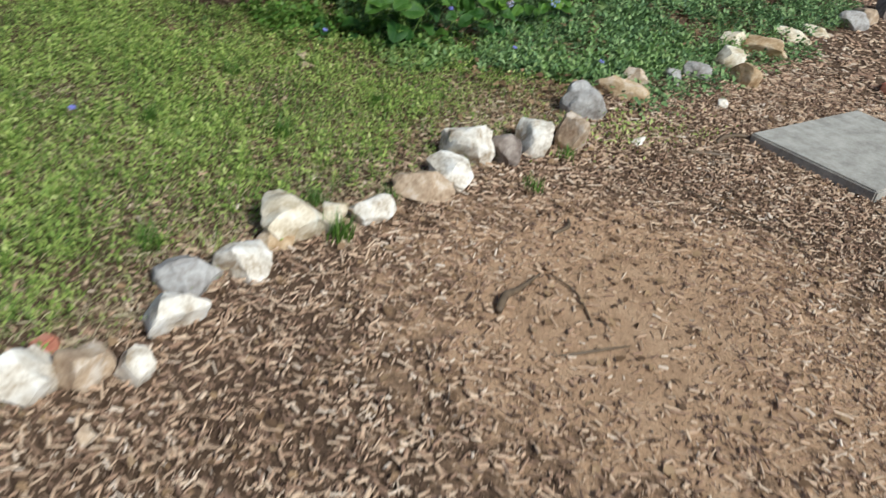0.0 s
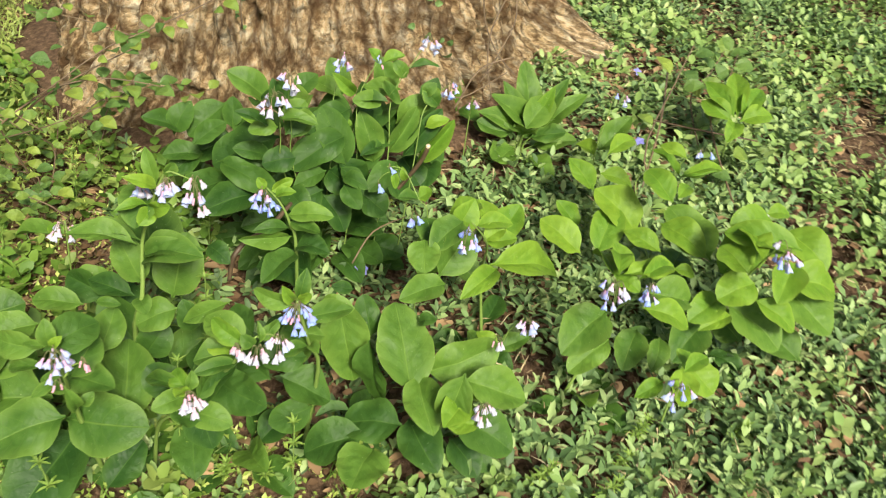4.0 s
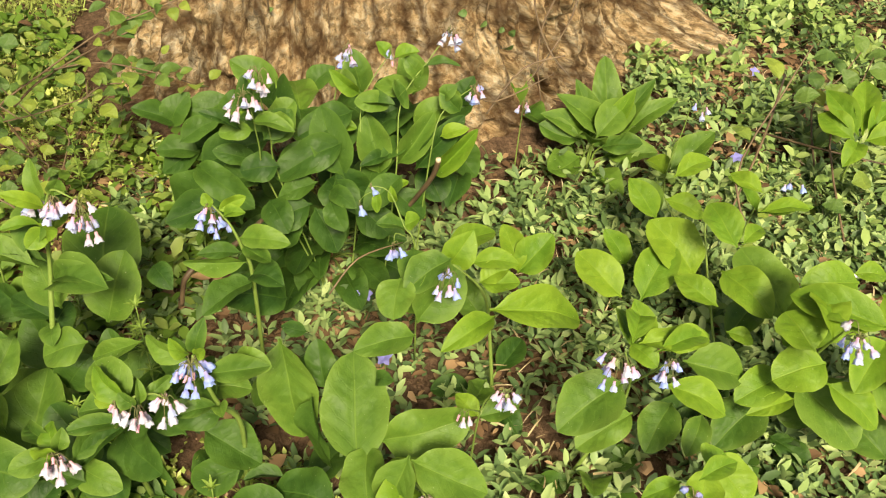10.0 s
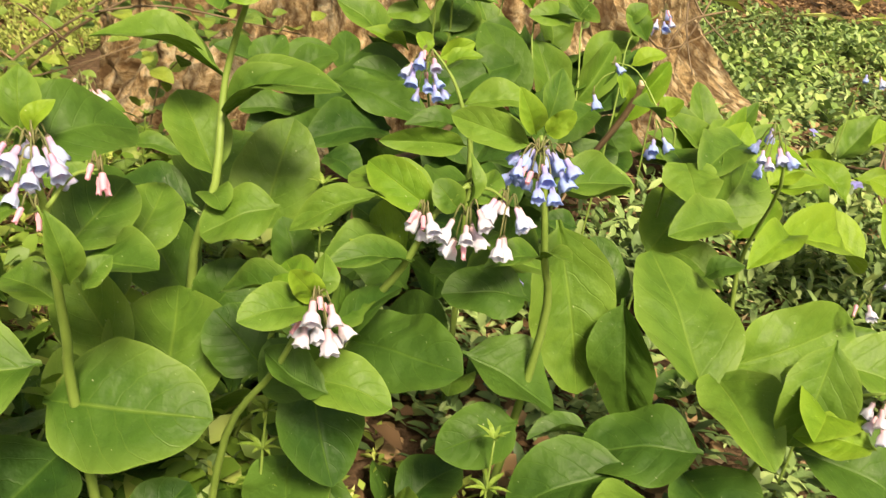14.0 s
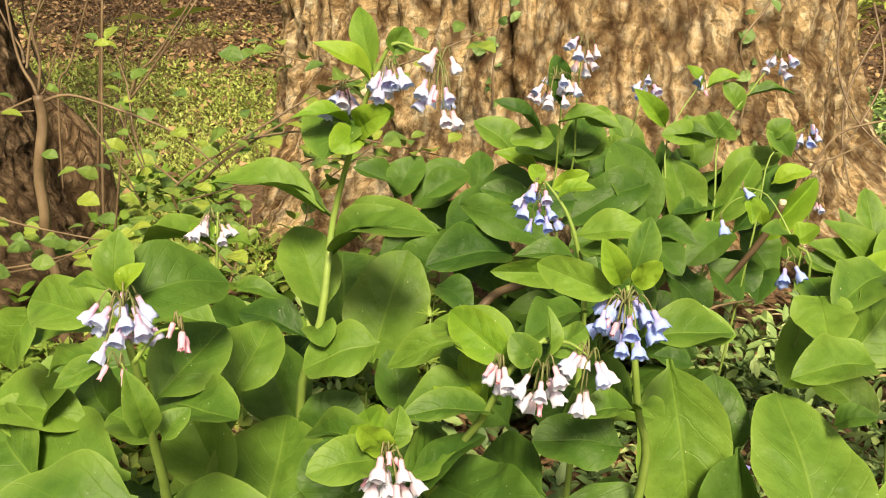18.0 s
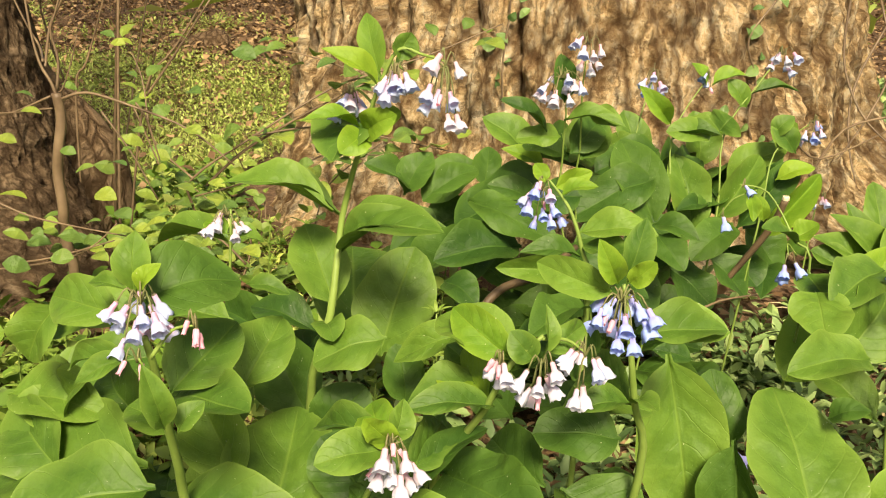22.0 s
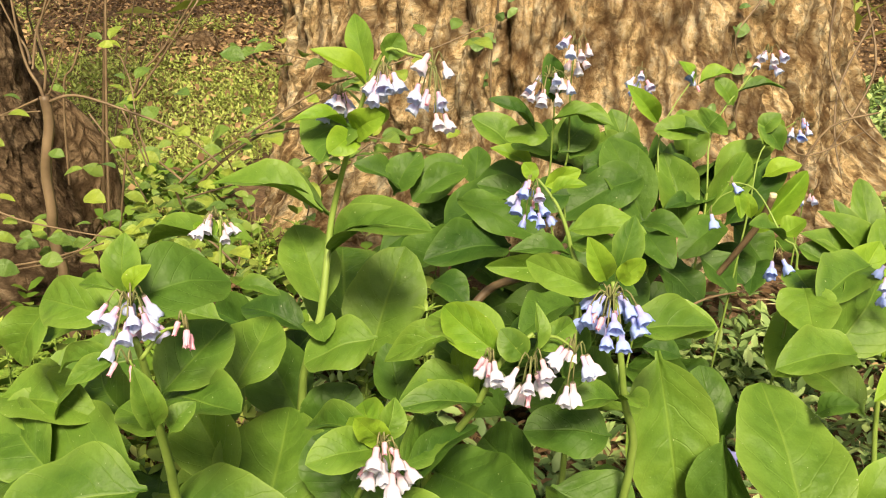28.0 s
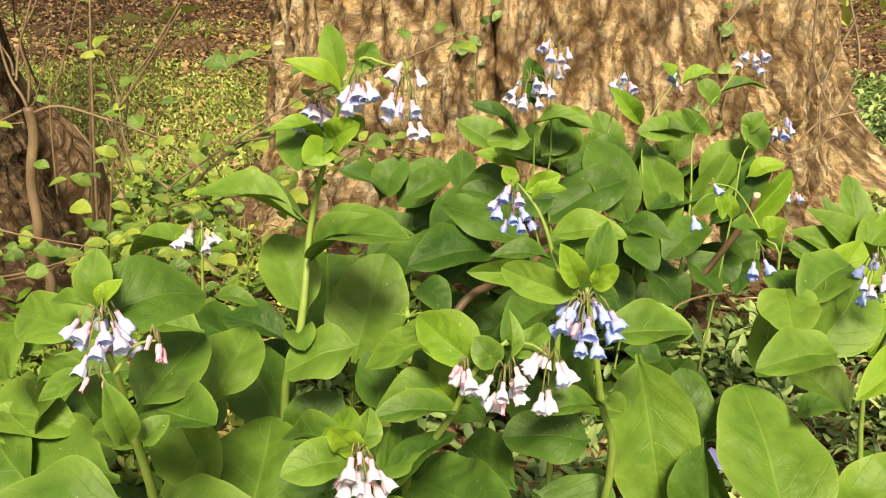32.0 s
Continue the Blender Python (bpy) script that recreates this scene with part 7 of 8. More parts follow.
leaf(pl, (0.416, 3.201, 0.071), (0.335, 3.127, 0.100), 0.079, "mid", 2, face=(0.47, -0.17, 0.87))
leaf(pk, (0.447, 2.713, 0.242), (0.519, 2.614, 0.200), 0.091, "mid", 1, face=(0.43, -0.07, 0.90))
leaf(pk, (0.418, 2.751, 0.140), (0.469, 2.660, 0.100), 0.060, "mid", 3, face=(0.45, -0.14, 0.88))
leaf(pk, (0.479, 2.765, 0.280), (0.503, 2.861, 0.250), 0.055, "young", 2, face=(0.52, 0.13, 0.84))
leaf(pk, (0.392, 2.818, 0.144), (0.466, 2.774, 0.100), 0.068, "mid", 1, face=(0.45, -0.13, 0.88))
leaf(pk, (0.389, 2.875, 0.120), (0.450, 2.848, 0.080), 0.047, "mid", 2, face=(0.49, -0.16, 0.86))
leaf(pk, (0.375, 2.972, 0.147), (0.443, 2.889, 0.100), 0.082, "mid", 1, face=(0.42, -0.16, 0.89))
leaf(pk, (0.388, 2.815, 0.240), (0.390, 2.918, 0.220), 0.073, "mid", 5, face=(0.48, 0.16, 0.86))
leaf(pk, (0.448, 2.736, 0.330), (0.405, 2.708, 0.380), 0.038, "young", 2, face=(0.74, 0.05, 0.67))
leaf(pk, (0.461, 2.704, 0.340), (0.503, 2.738, 0.340), 0.038, "young", 0, face=(0.24, -0.30, 0.92))
leaf(pk, (0.493, 2.735, 0.360), (0.446, 2.819, 0.360), 0.037, "young", 2, face=(0.32, 0.18, 0.93))
leaf(pk, (0.311, 2.898, 0.240), (0.324, 2.944, 0.230), 0.030, "young", 2, face=(0.53, 0.04, 0.85))
leaf(pj, (0.217, 2.436, 0.261), (0.307, 2.364, 0.220), 0.085, "young", 0, face=(0.45, 0.05, 0.89))
leaf(pj, (0.265, 2.413, 0.300), (0.167, 2.507, 0.300), 0.049, "young", 2, face=(0.26, 0.27, 0.93))
leaf(pj, (0.310, 2.462, 0.340), (0.299, 2.542, 0.340), 0.038, "young", 2, face=(0.49, 0.07, 0.87))
leaf(pj, (0.330, 2.501, 0.260), (0.270, 2.667, 0.200), 0.074, "young", 0, face=(0.37, 0.43, 0.82))
leaf(pj, (0.353, 2.510, 0.270), (0.431, 2.428, 0.260), 0.045, "young", 2, face=(0.31, 0.18, 0.93))
leaf(pj, (0.136, 2.559, 0.180), (0.070, 2.524, 0.240), 0.048, "young", 1, face=(0.66, 0.05, 0.75))
leaf(pj, (0.132, 2.558, 0.175), (0.089, 2.617, 0.240), 0.068, "young", 1, face=(0.68, -0.25, 0.68))
leaf(pj, (0.236, 2.508, 0.140), (0.177, 2.440, 0.180), 0.065, "mid", 0, face=(0.53, 0.05, 0.85))
leaf(pm, (0.554, 2.836, 0.220), (0.607, 2.892, 0.180), 0.070, "young", 3, face=(0.58, 0.03, 0.81))
leaf(pm, (0.641, 2.792, 0.270), (0.610, 2.849, 0.280), 0.033, "young", 2, face=(0.32, 0.01, 0.95))
leaf(pm, (0.592, 2.792, 0.200), (0.612, 2.735, 0.180), 0.034, "young", 2, face=(0.41, -0.17, 0.90))
leaf(pi, (-0.040, 2.339, 0.359), (-0.060, 2.427, 0.421), 0.052, "mid", 2, face=(0.72, -0.28, 0.63))
leaf(pi, (-0.020, 2.427, 0.419), (-0.020, 2.387, 0.460), 0.036, "mid", 2, face=(0.89, 0.33, 0.32))
leaf(pi, (0.020, 2.394, 0.387), (0.020, 2.445, 0.410), 0.029, "young", 2, face=(0.69, -0.29, 0.66))
leaf(pi, (0.220, 2.333, 0.381), (0.220, 2.324, 0.413), 0.016, "young", 2, face=(1.00, 0.06, 0.02))
leaf(pi, (0.373, 2.357, 0.352), (0.440, 2.352, 0.328), 0.061, "mid", 3, face=(0.33, -0.18, 0.93))
leaf(pi, (0.340, 2.432, 0.372), (0.400, 2.365, 0.348), 0.061, "mid", 1, face=(0.42, 0.05, 0.90))
leaf(pi, (-0.060, 2.346, 0.433), (-0.060, 2.264, 0.437), 0.042, "mid", 2, face=(0.72, 0.03, 0.70))
leaf(pi, (0.460, 2.388, 0.319), (0.500, 2.301, 0.316), 0.052, "mid", 1, face=(0.47, 0.19, 0.86))
leaf(pi, (0.520, 2.337, 0.282), (0.540, 2.364, 0.305), 0.025, "dark", 2, face=(0.35, -0.75, 0.56))
leaf(po, (-0.508, 2.795, 0.080), (-0.603, 2.766, 0.260), 0.076, "mid", 6, face=(0.89, -0.02, 0.46))
leaf(po, (-0.515, 2.785, 0.080), (-0.469, 2.654, 0.220), 0.071, "mid", 2, face=(0.61, 0.67, 0.43))
leaf(po, (-0.504, 2.759, 0.080), (-0.445, 2.620, 0.180), 0.071, "mid", 2, face=(0.47, 0.64, 0.61))
leaf(po, (-0.526, 2.814, 0.080), (-0.543, 2.884, 0.240), 0.056, "mid", 2, face=(0.83, -0.47, 0.29))
leaf(po, (-0.511, 2.822, 0.080), (-0.534, 2.946, 0.200), 0.058, "mid", 2, face=(0.68, -0.44, 0.58))
leaf(po, (-0.493, 2.797, 0.100), (-0.487, 2.831, 0.240), 0.049, "young", 2, face=(0.89, -0.45, 0.07))
leaf(po, (-0.520, 2.763, 0.080), (-0.527, 2.698, 0.230), 0.062, "mid", 2, face=(0.92, 0.35, 0.19))
leaf(po, (-0.453, 2.739, 0.100), (-0.469, 2.809, 0.100), 0.046, "mid", 2, face=(0.53, 0.12, 0.84))
leaf(po, (-0.614, 2.596, 0.100), (-0.651, 2.532, 0.220), 0.067, "mid", 0, face=(0.87, 0.27, 0.41))
pv = plant_at("weed_plant", "pale yellow-green leafy weed in the periwinkle", -0.437, 3.356, "weed")
stem(pv, ((-0.437, 3.356, 0.02), (-0.417, 3.356, 0.20)), 0.003, 0.002)
leaf(pv, (-0.407, 3.336, 0.200), (-0.480, 3.265, 0.220), 0.067, "young", 2, face=(0.49, -0.27, 0.83))
leaf(pv, (-0.424, 3.351, 0.200), (-0.529, 3.286, 0.260), 0.060, "young", 2, face=(0.58, -0.20, 0.79))
leaf(pv, (-0.429, 3.361, 0.200), (-0.558, 3.382, 0.280), 0.063, "young", 2, face=(0.49, -0.21, 0.85))
leaf(pv, (-0.416, 3.368, 0.200), (-0.496, 3.447, 0.260), 0.063, "young", 2, face=(0.48, -0.17, 0.86))
leaf(pv, (-0.405, 3.359, 0.200), (-0.409, 3.455, 0.220), 0.063, "young", 2, face=(0.54, -0.15, 0.83))
leaf(pv, (-0.398, 3.342, 0.200), (-0.323, 3.293, 0.180), 0.051, "young", 2, face=(0.25, -0.02, 0.97))

# ---- shrub, weeds, sticks and small things ----


def small_leaf_mesh(name, mat, wide, seed):
    """A small oval leaf, folded along its rib, 1 long."""
    r = random.Random(seed)
    verts, faces = [], []
    rows = 7
    for i in range(rows):
        u = i / (rows - 1)
        half = wide * 0.5 * math.sin(math.pi * min(u ** 0.85, 1)) ** 0.8 + (0.01 if 0 < i else 0.02)
        if i == rows - 1:
            half = 0.004
        z = 0.10 * math.sin(math.pi * u) - 0.06 * u
        for v in (-1, -0.5, 0, 0.5, 1):
            verts.append((u, v * half * (1 + 0.06 * r.uniform(-1, 1)), z + 0.25 * abs(v) * half))
    for i in range(rows - 1):
        for j in range(4):
            a = i * 5 + j
            faces.append((a, a + 5, a + 6, a + 1))
    return mesh_of(name, verts, faces, mat)


SHRUB_LEAF = [small_leaf_mesh("leaf", M_SHRUB, w, k) for k, w in enumerate((0.62, 0.72, 0.55, 0.8))]
CLEAVER_LEAF = small_leaf_mesh("leaf", M_CLEAVER, 0.2, 9)
IVY_LEAF = [small_leaf_mesh("leaf", M_IVY, w, 20 + k) for k, w in enumerate((0.78, 0.66))]


def put_leaf(parent, me, base, way, up, size, wide=1.0):
    x = Vector(way).normalized()
    n = Vector(up) - Vector(up).dot(x) * x
    if n.length < 0.05:
        n = Vector((1, 0.2, 0.1)) - Vector((1, 0.2, 0.1)).dot(x) * x
    n.normalize()
    ob = new("leaf", me)
    ob.parent = parent
    ob.matrix_local = Matrix.Translation(Vector(base)) @ Matrix((x, n.cross(x), n)).transposed().to_4x4() @ Matrix.Diagonal((size, size * wide, size, 1))
    return ob


def along(points, t):
    pts = [Vector(p) for p in points]
    f = t * (len(pts) - 1)
    i = min(int(f), len(pts) - 2)
    return pts[i].lerp(pts[i + 1], f - i), (pts[i + 1] - pts[i]).normalized()


def shrub(label, x, y, branches, size, seed):
    """A thin shrub: each branch is a part, each leaf too."""
    r = random.Random(seed)
    ob = plant_at("shrub", label, x, y, "shrub")
    for points, r0, r1, count in branches:
        pts = [local(ob, p) for p in points]
        k = len(pts)
        part("branch", mesh_of("branch", *tube(pts, [r0 + (r1 - r0) * i / (k - 1) for i in range(k)], 7), M_TWIG), None, ob)
        for i in range(count):
            p, d = along(pts, (i + r.uniform(0.1, 0.9)) / count)
            side = d.cross(Vector((0, 0, 1))).normalized() * (1 if i % 2 else -1)
            way = side + d * r.uniform(0.2, 0.9) + Vector((r.uniform(-0.4, 0.4), r.uniform(-0.4, 0.4), r.uniform(-0.5, 0.5)))
            q = p + Vector((r.uniform(-0.02, 0.02), r.uniform(-0.02, 0.02), r.uniform(-0.02, 0.02))) + way * 0.008
            put_leaf(ob, SHRUB_LEAF[r.randrange(4)], q, way, (0.5 + r.uniform(-0.5, 0.5), r.uniform(-0.6, 0.6), 1), size * r.uniform(0.65, 1.15))
    return ob


wiry = shrub("thin brown-stemmed shrub with a cut stub and small pointed green leaves", -0.02, 1.27, (
    (((0.020, 1.372, 0.042), (0.022, 1.358, 0.120), (0.020, 1.360, 0.165), (0.018, 1.347, 0.215), (0.022, 1.351, 0.262), (0.020, 1.346, 0.310), (0.023, 1.352, 0.352), (0.018, 1.357, 0.395), (0.020, 1.354, 0.434)), 0.0085, 0.0078, 0),
    (((0.020, 1.359, 0.425), (0.020, 1.401, 0.438), (0.020, 1.469, 0.423), (0.020, 1.553, 0.395), (0.020, 1.620, 0.347)), 0.0026, 0.0012, 0),
    (((-0.150, 1.515, 0.264), (-0.150, 1.574, 0.323), (-0.150, 1.642, 0.371), (-0.150, 1.698, 0.407), (-0.150, 1.781, 0.455)), 0.0028, 0.0014, 0),
    (((0.020, 1.471, 0.422), (0.020, 1.492, 0.371), (0.020, 1.509, 0.329)), 0.0015, 0.0010, 0),
    (((0.020, 1.421, 0.412), (0.020, 1.465, 0.351), (0.020, 1.501, 0.284)), 0.0018, 0.0010, 0),
    (((0.080, 1.273, 0.282), (0.080, 1.332, 0.261), (0.080, 1.409, 0.250), (0.080, 1.479, 0.243)), 0.0016, 0.0010, 0),
    (((0.080, 1.261, 0.170), (0.080, 1.361, 0.193), (0.080, 1.420, 0.220), (0.080, 1.463, 0.261)), 0.0016, 0.0010, 0),
    (((-0.100, 1.439, 0.418), (-0.100, 1.484, 0.480), (-0.100, 1.548, 0.574)), 0.0020, 0.0014, 0),
    (((0.020, 1.345, 0.429), (0.020, 1.285, 0.401), (0.020, 1.249, 0.395)), 0.0020, 0.0010, 0),
    (((-0.100, 1.513, 0.258), (-0.100, 1.599, 0.289), (-0.100, 1.711, 0.340)), 0.0016, 0.0010, 0),
    (((0.200, 1.693, 0.261), (0.200, 1.663, 0.290), (0.200, 1.626, 0.310)), 0.0018, 0.0010, 0),
    (((0.020, 1.354, 0.430), (0.020, 1.347, 0.450), (0.020, 1.333, 0.475), (0.018, 1.322, 0.520), (0.010, 1.310, 0.600)), 0.0028, 0.0016, 0),
    (((0.005, 1.347, 0.435), (0.000, 1.350, 0.480), (0.000, 1.342, 0.521), (0.000, 1.352, 0.549), (-0.010, 1.380, 0.640)), 0.0024, 0.0014, 0),
    (((0.010, 1.335, 0.470), (-0.050, 1.315, 0.523), (-0.050, 1.339, 0.565), (-0.050, 1.365, 0.620)), 0.0022, 0.0014, 0),
    (((0.010, 1.332, 0.478), (-0.100, 1.267, 0.485), (-0.100, 1.250, 0.515), (-0.100, 1.225, 0.570)), 0.0022, 0.0014, 0),
    (((0.020, 1.358, 0.436), (0.020, 1.365, 0.443), (0.020, 1.382, 0.485), (0.020, 1.392, 0.520)), 0.0014, 0.0008, 0),
    (((0.020, 1.474, 0.429), (0.020, 1.490, 0.406), (0.020, 1.499, 0.373), (0.020, 1.507, 0.345)), 0.0016, 0.0010, 0),
    (((0.030, 1.352, 0.413), (0.030, 1.325, 0.409), (0.030, 1.289, 0.402), (0.030, 1.240, 0.398)), 0.0014, 0.0008, 0),
), 0.042, 3)
spray_rng = random.Random(12)
for _ in range(46):
    p = Vector((spray_rng.uniform(-0.02, 0.16), spray_rng.uniform(1.27, 1.66), spray_rng.uniform(0.17, 0.31)))
    way = (spray_rng.uniform(-0.6, 0.6), spray_rng.choice((-1, 1)), spray_rng.uniform(-0.4, 0.3))
    put_leaf(wiry, SHRUB_LEAF[spray_rng.randrange(4)], p - wiry.location, way, (spray_rng.uniform(0.0, 0.9), spray_rng.uniform(-0.5, 0.5), 0.9), spray_rng.uniform(0.022, 0.042))
for x, y, z, size in (
    (0.03, 1.31, 0.43, 0.042), (0.05, 1.33, 0.41, 0.035), (0.11, 1.50, 0.38, 0.028),
    (0.03, 1.37, 0.35, 0.037), (0.04, 1.45, 0.34, 0.046), (0.05, 1.52, 0.34, 0.043),
    (-0.02, 1.40, 0.27, 0.053), (0.04, 1.55, 0.31, 0.043), (0.06, 1.50, 0.30, 0.035),
    (0.08, 1.45, 0.27, 0.030), (-0.03, 1.41, 0.20, 0.048), (0.00, 1.36, 0.20, 0.061),
    (-0.03, 1.31, 0.17, 0.038), (0.09, 1.44, 0.21, 0.039), (0.07, 1.54, 0.26, 0.043),
    (-0.04, 1.51, 0.19, 0.057), (0.12, 1.52, 0.27, 0.037), (0.11, 1.55, 0.29, 0.033),
    (0.06, 1.58, 0.21, 0.052), (0.05, 1.57, 0.40, 0.034), (-0.02, 1.59, 0.36, 0.039),
    (-0.05, 1.63, 0.37, 0.030), (0.04, 1.69, 0.36, 0.033), (-0.04, 1.23, 0.25, 0.057),
    (-0.02, 1.73, 0.42, 0.031), (-0.01, 1.36, 0.44, 0.037), (-0.04, 1.52, 0.52, 0.045),
    (0.03, 1.64, 0.51, 0.055), (0.02, 1.67, 0.53, 0.033), (0.09, 1.50, 0.48, 0.036),
    (0.04, 1.34, 0.24, 0.037), (0.06, 1.32, 0.21, 0.034), (0.03, 1.47, 0.17, 0.037),
    (0.06, 1.64, 0.23, 0.041), (0.03, 1.66, 0.17, 0.044), (-0.00, 1.61, 0.24, 0.036),
    (0.12, 1.52, 0.41, 0.029), (0.12, 1.44, 0.35, 0.034), (0.09, 1.56, 0.39, 0.031),
    (0.07, 1.61, 0.33, 0.037), (0.00, 1.64, 0.30, 0.035), (-0.01, 1.25, 0.35, 0.039),
    (-0.00, 1.72, 0.35, 0.038), (-0.04, 1.54, 0.44, 0.032), (0.08, 1.48, 0.52, 0.033),
):
    size *= spray_rng.uniform(0.6, 0.92)
    way = (spray_rng.uniform(-0.6, 0.6), spray_rng.choice((-1, 1)), spray_rng.uniform(-0.4, 0.3))
    put_leaf(wiry, SHRUB_LEAF[spray_rng.randrange(4)], Vector((x, y, z)) - Vector(way).normalized() * size / 2 - wiry.location, way, (spray_rng.uniform(-0.1, 0.9), spray_rng.uniform(-0.5, 0.5), 0.9), size)
shrub("slender arching shrub branch with yellow-green leaves before the trunk", -0.2, 1.55, (
    (((-0.200, 1.550, 0.000), (-0.150, 1.490, 0.225), (-0.120, 1.503, 0.283), (-0.140, 1.602, 0.358), (-0.180, 1.713, 0.434), (-0.200, 1.775, 0.460), (-0.240, 1.881, 0.500), (-0.280, 1.989, 0.551)), 0.0024, 0.0012, 37),
    (((-0.140, 1.602, 0.358), (-0.160, 1.710, 0.377), (-0.150, 1.843, 0.366), (-0.120, 1.929, 0.361)), 0.002, 0.001, 23),
    (((-0.140, 1.659, 0.291), (-0.160, 1.711, 0.329), (-0.150, 1.807, 0.339)), 0.002, 0.001, 17),
    (((-0.120, 1.503, 0.283), (-0.200, 1.404, 0.325), (-0.250, 1.367, 0.422), (-0.300, 1.308, 0.501)), 0.002, 0.001, 13),
    (((-0.250, 1.311, 0.137), (-0.280, 1.307, 0.363), (-0.300, 1.312, 0.589)), 0.003, 0.002, 3),
    (((-0.200, 1.775, 0.460), (-0.220, 1.655, 0.486), (-0.240, 1.562, 0.486)), 0.0015, 0.001, 10),
), 0.04, 4)
shrub("low seedling shrub with heart-shaped leaves in leaf litter", 0.02, 1.55, (
    (((0.020, 1.550, 0.000), (-0.249, 1.561, 0.120), (-0.212, 1.517, 0.200), (-0.255, 1.435, 0.240)), 0.002, 0.001, 20),
    (((0.020, 1.580, 0.000), (-0.283, 1.654, 0.120), (-0.286, 1.691, 0.240), (-0.244, 1.797, 0.340)), 0.002, 0.001, 23),
    (((0.100, 1.500, 0.000), (-0.169, 1.541, 0.080), (-0.192, 1.465, 0.120), (-0.192, 1.400, 0.160)), 0.002, 0.001, 17),
    (((0.100, 1.650, 0.000), (-0.179, 1.768, 0.060), (-0.202, 1.690, 0.100), (-0.215, 1.608, 0.100)), 0.002, 0.001, 13),
    (((-0.100, 1.550, 0.000), (-0.445, 1.530, 0.120), (-0.463, 1.487, 0.200), (-0.382, 1.476, 0.300)), 0.002, 0.001, 17),
), 0.036, 5)
shrub("tall thin stems with pale leaves in periwinkle", -0.1, 3.15, (
    (((-0.100, 3.150, 0.000), (-0.306, 3.064, 0.120), (-0.473, 3.169, 0.280), (-0.545, 3.226, 0.360)), 0.003, 0.0015, 6),
    (((0.000, 3.300, 0.000), (-0.470, 3.316, 0.140), (-0.550, 3.365, 0.220), (-0.631, 3.413, 0.300)), 0.003, 0.0015, 13),
    (((-0.300, 3.300, 0.000), (-0.662, 3.328, 0.120), (-0.700, 3.383, 0.200), (-0.762, 3.440, 0.250)), 0.003, 0.0015, 13),
), 0.06, 6)


def cleavers(label, x, y, height, lean, whorls, seed, size=0.022):
    """A weak square stem with rings of narrow leaves."""
    r = random.Random(seed)
    ob = plant_at("cleavers_plant", label, x, y, "weed", "cleavers among the bluebells")
    pts = [Vector((0, 0, 0)), Vector((lean[0] * 0.4, lean[1] * 0.4, height * 0.5)), Vector((lean[0], lean[1], height))]
    part("stem", mesh_of("stem", *tube(pts, (0.0015, 0.0013, 0.0009), 5), M_STEM), None, ob)
    for i in range(whorls):
        p, d = along(pts, 0.25 + 0.75 * (i + 1) / whorls)
        n = 7
        for k in range(n):
            a = 2 * math.pi * k / n + i * 0.4
            way = Vector((math.cos(a), math.sin(a), r.uniform(0.0, 0.5) + (0.5 if i == whorls - 1 else 0)))
            put_leaf(ob, CLEAVER_LEAF, p, way, (0.1, 0, 1), size * r.uniform(0.8, 1.2) * (1 - 0.35 * i / whorls))
    return ob


def star_flower(x, y, z, seed):
    """A five-petalled periwinkle flower on a short stalk."""
    r = random.Random(seed)
    ob = plant_at("periwinkle_flower", "violet-blue five-petalled periwinkle flower above its leaves", x, y, "flower", "periwinkle flowers")
    h = z - ob.location.z
    part("stalk", mesh_of("stalk", *tube(((0, 0, 0), (0.003, 0.002, h * 0.6), (0.004, 0.0, h)), (0.001, 0.001, 0.0012), 5), M_STEM), None, ob)
    tip = Vector((0.004, 0, h))
    tilt = Vector((r.uniform(0.2, 0.8), r.uniform(-0.4, 0.4), 1)).normalized()
    side = tilt.cross(Vector((0, 1, 0.1))).normalized()
    other = tilt.cross(side)
    for k in range(5):
        a = 2 * math.pi * k / 5 + r.uniform(-0.1, 0.1)
        way = math.cos(a) * side + math.sin(a) * other + 0.15 * tilt
        petal = put_leaf(ob, PETAL, tip, way, tilt, 0.017)
        petal.name = "petal"
    return ob


PETAL = small_leaf_mesh("petal", M_VINCA_FLOWER, 0.75, 77)


def grass_tuft(x, y, count, height, seed):
    r = random.Random(seed)
    parts_v, parts_f = [], []
    for i in range(count):
        a, h = r.uniform(0, 6.283), height * r.uniform(0.5, 1.1)
        bx, by = r.gauss(0, 0.02), r.gauss(0, 0.02)
        lean = r.uniform(0.1, 0.7) * h
        w = r.uniform(0.0012, 0.0024)
        c, s = math.cos(a), math.sin(a)
        o = len(parts_v)
        for f, hw in ((0, 1), (0.5, 0.8), (0.85, 0.4)):
            px, py, pz = bx + c * lean * f * f, by + s * lean * f * f, h * (f - 0.15 * f * f)
            parts_v += [(px - s * w * hw, py + c * w * hw, pz), (px + s * w * hw, py - c * w * hw, pz)]
        parts_v.append((bx + c * lean, by + s * lean, h * 0.88))
        parts_f += [(o, o + 1, o + 3, o + 2), (o + 2, o + 3, o + 5, o + 4), (o + 4, o + 5, o + 6)]
    ob = new("grass_tuft", mesh_of("grass_tuft", parts_v, parts_f, M_GRASS, False))
    ob.location = (x, y, float(ground_z(x, y)) - 0.003)
    return tagged(ob, "tuft of fine dark green grass in the lawn", "grass", "grass tufts")


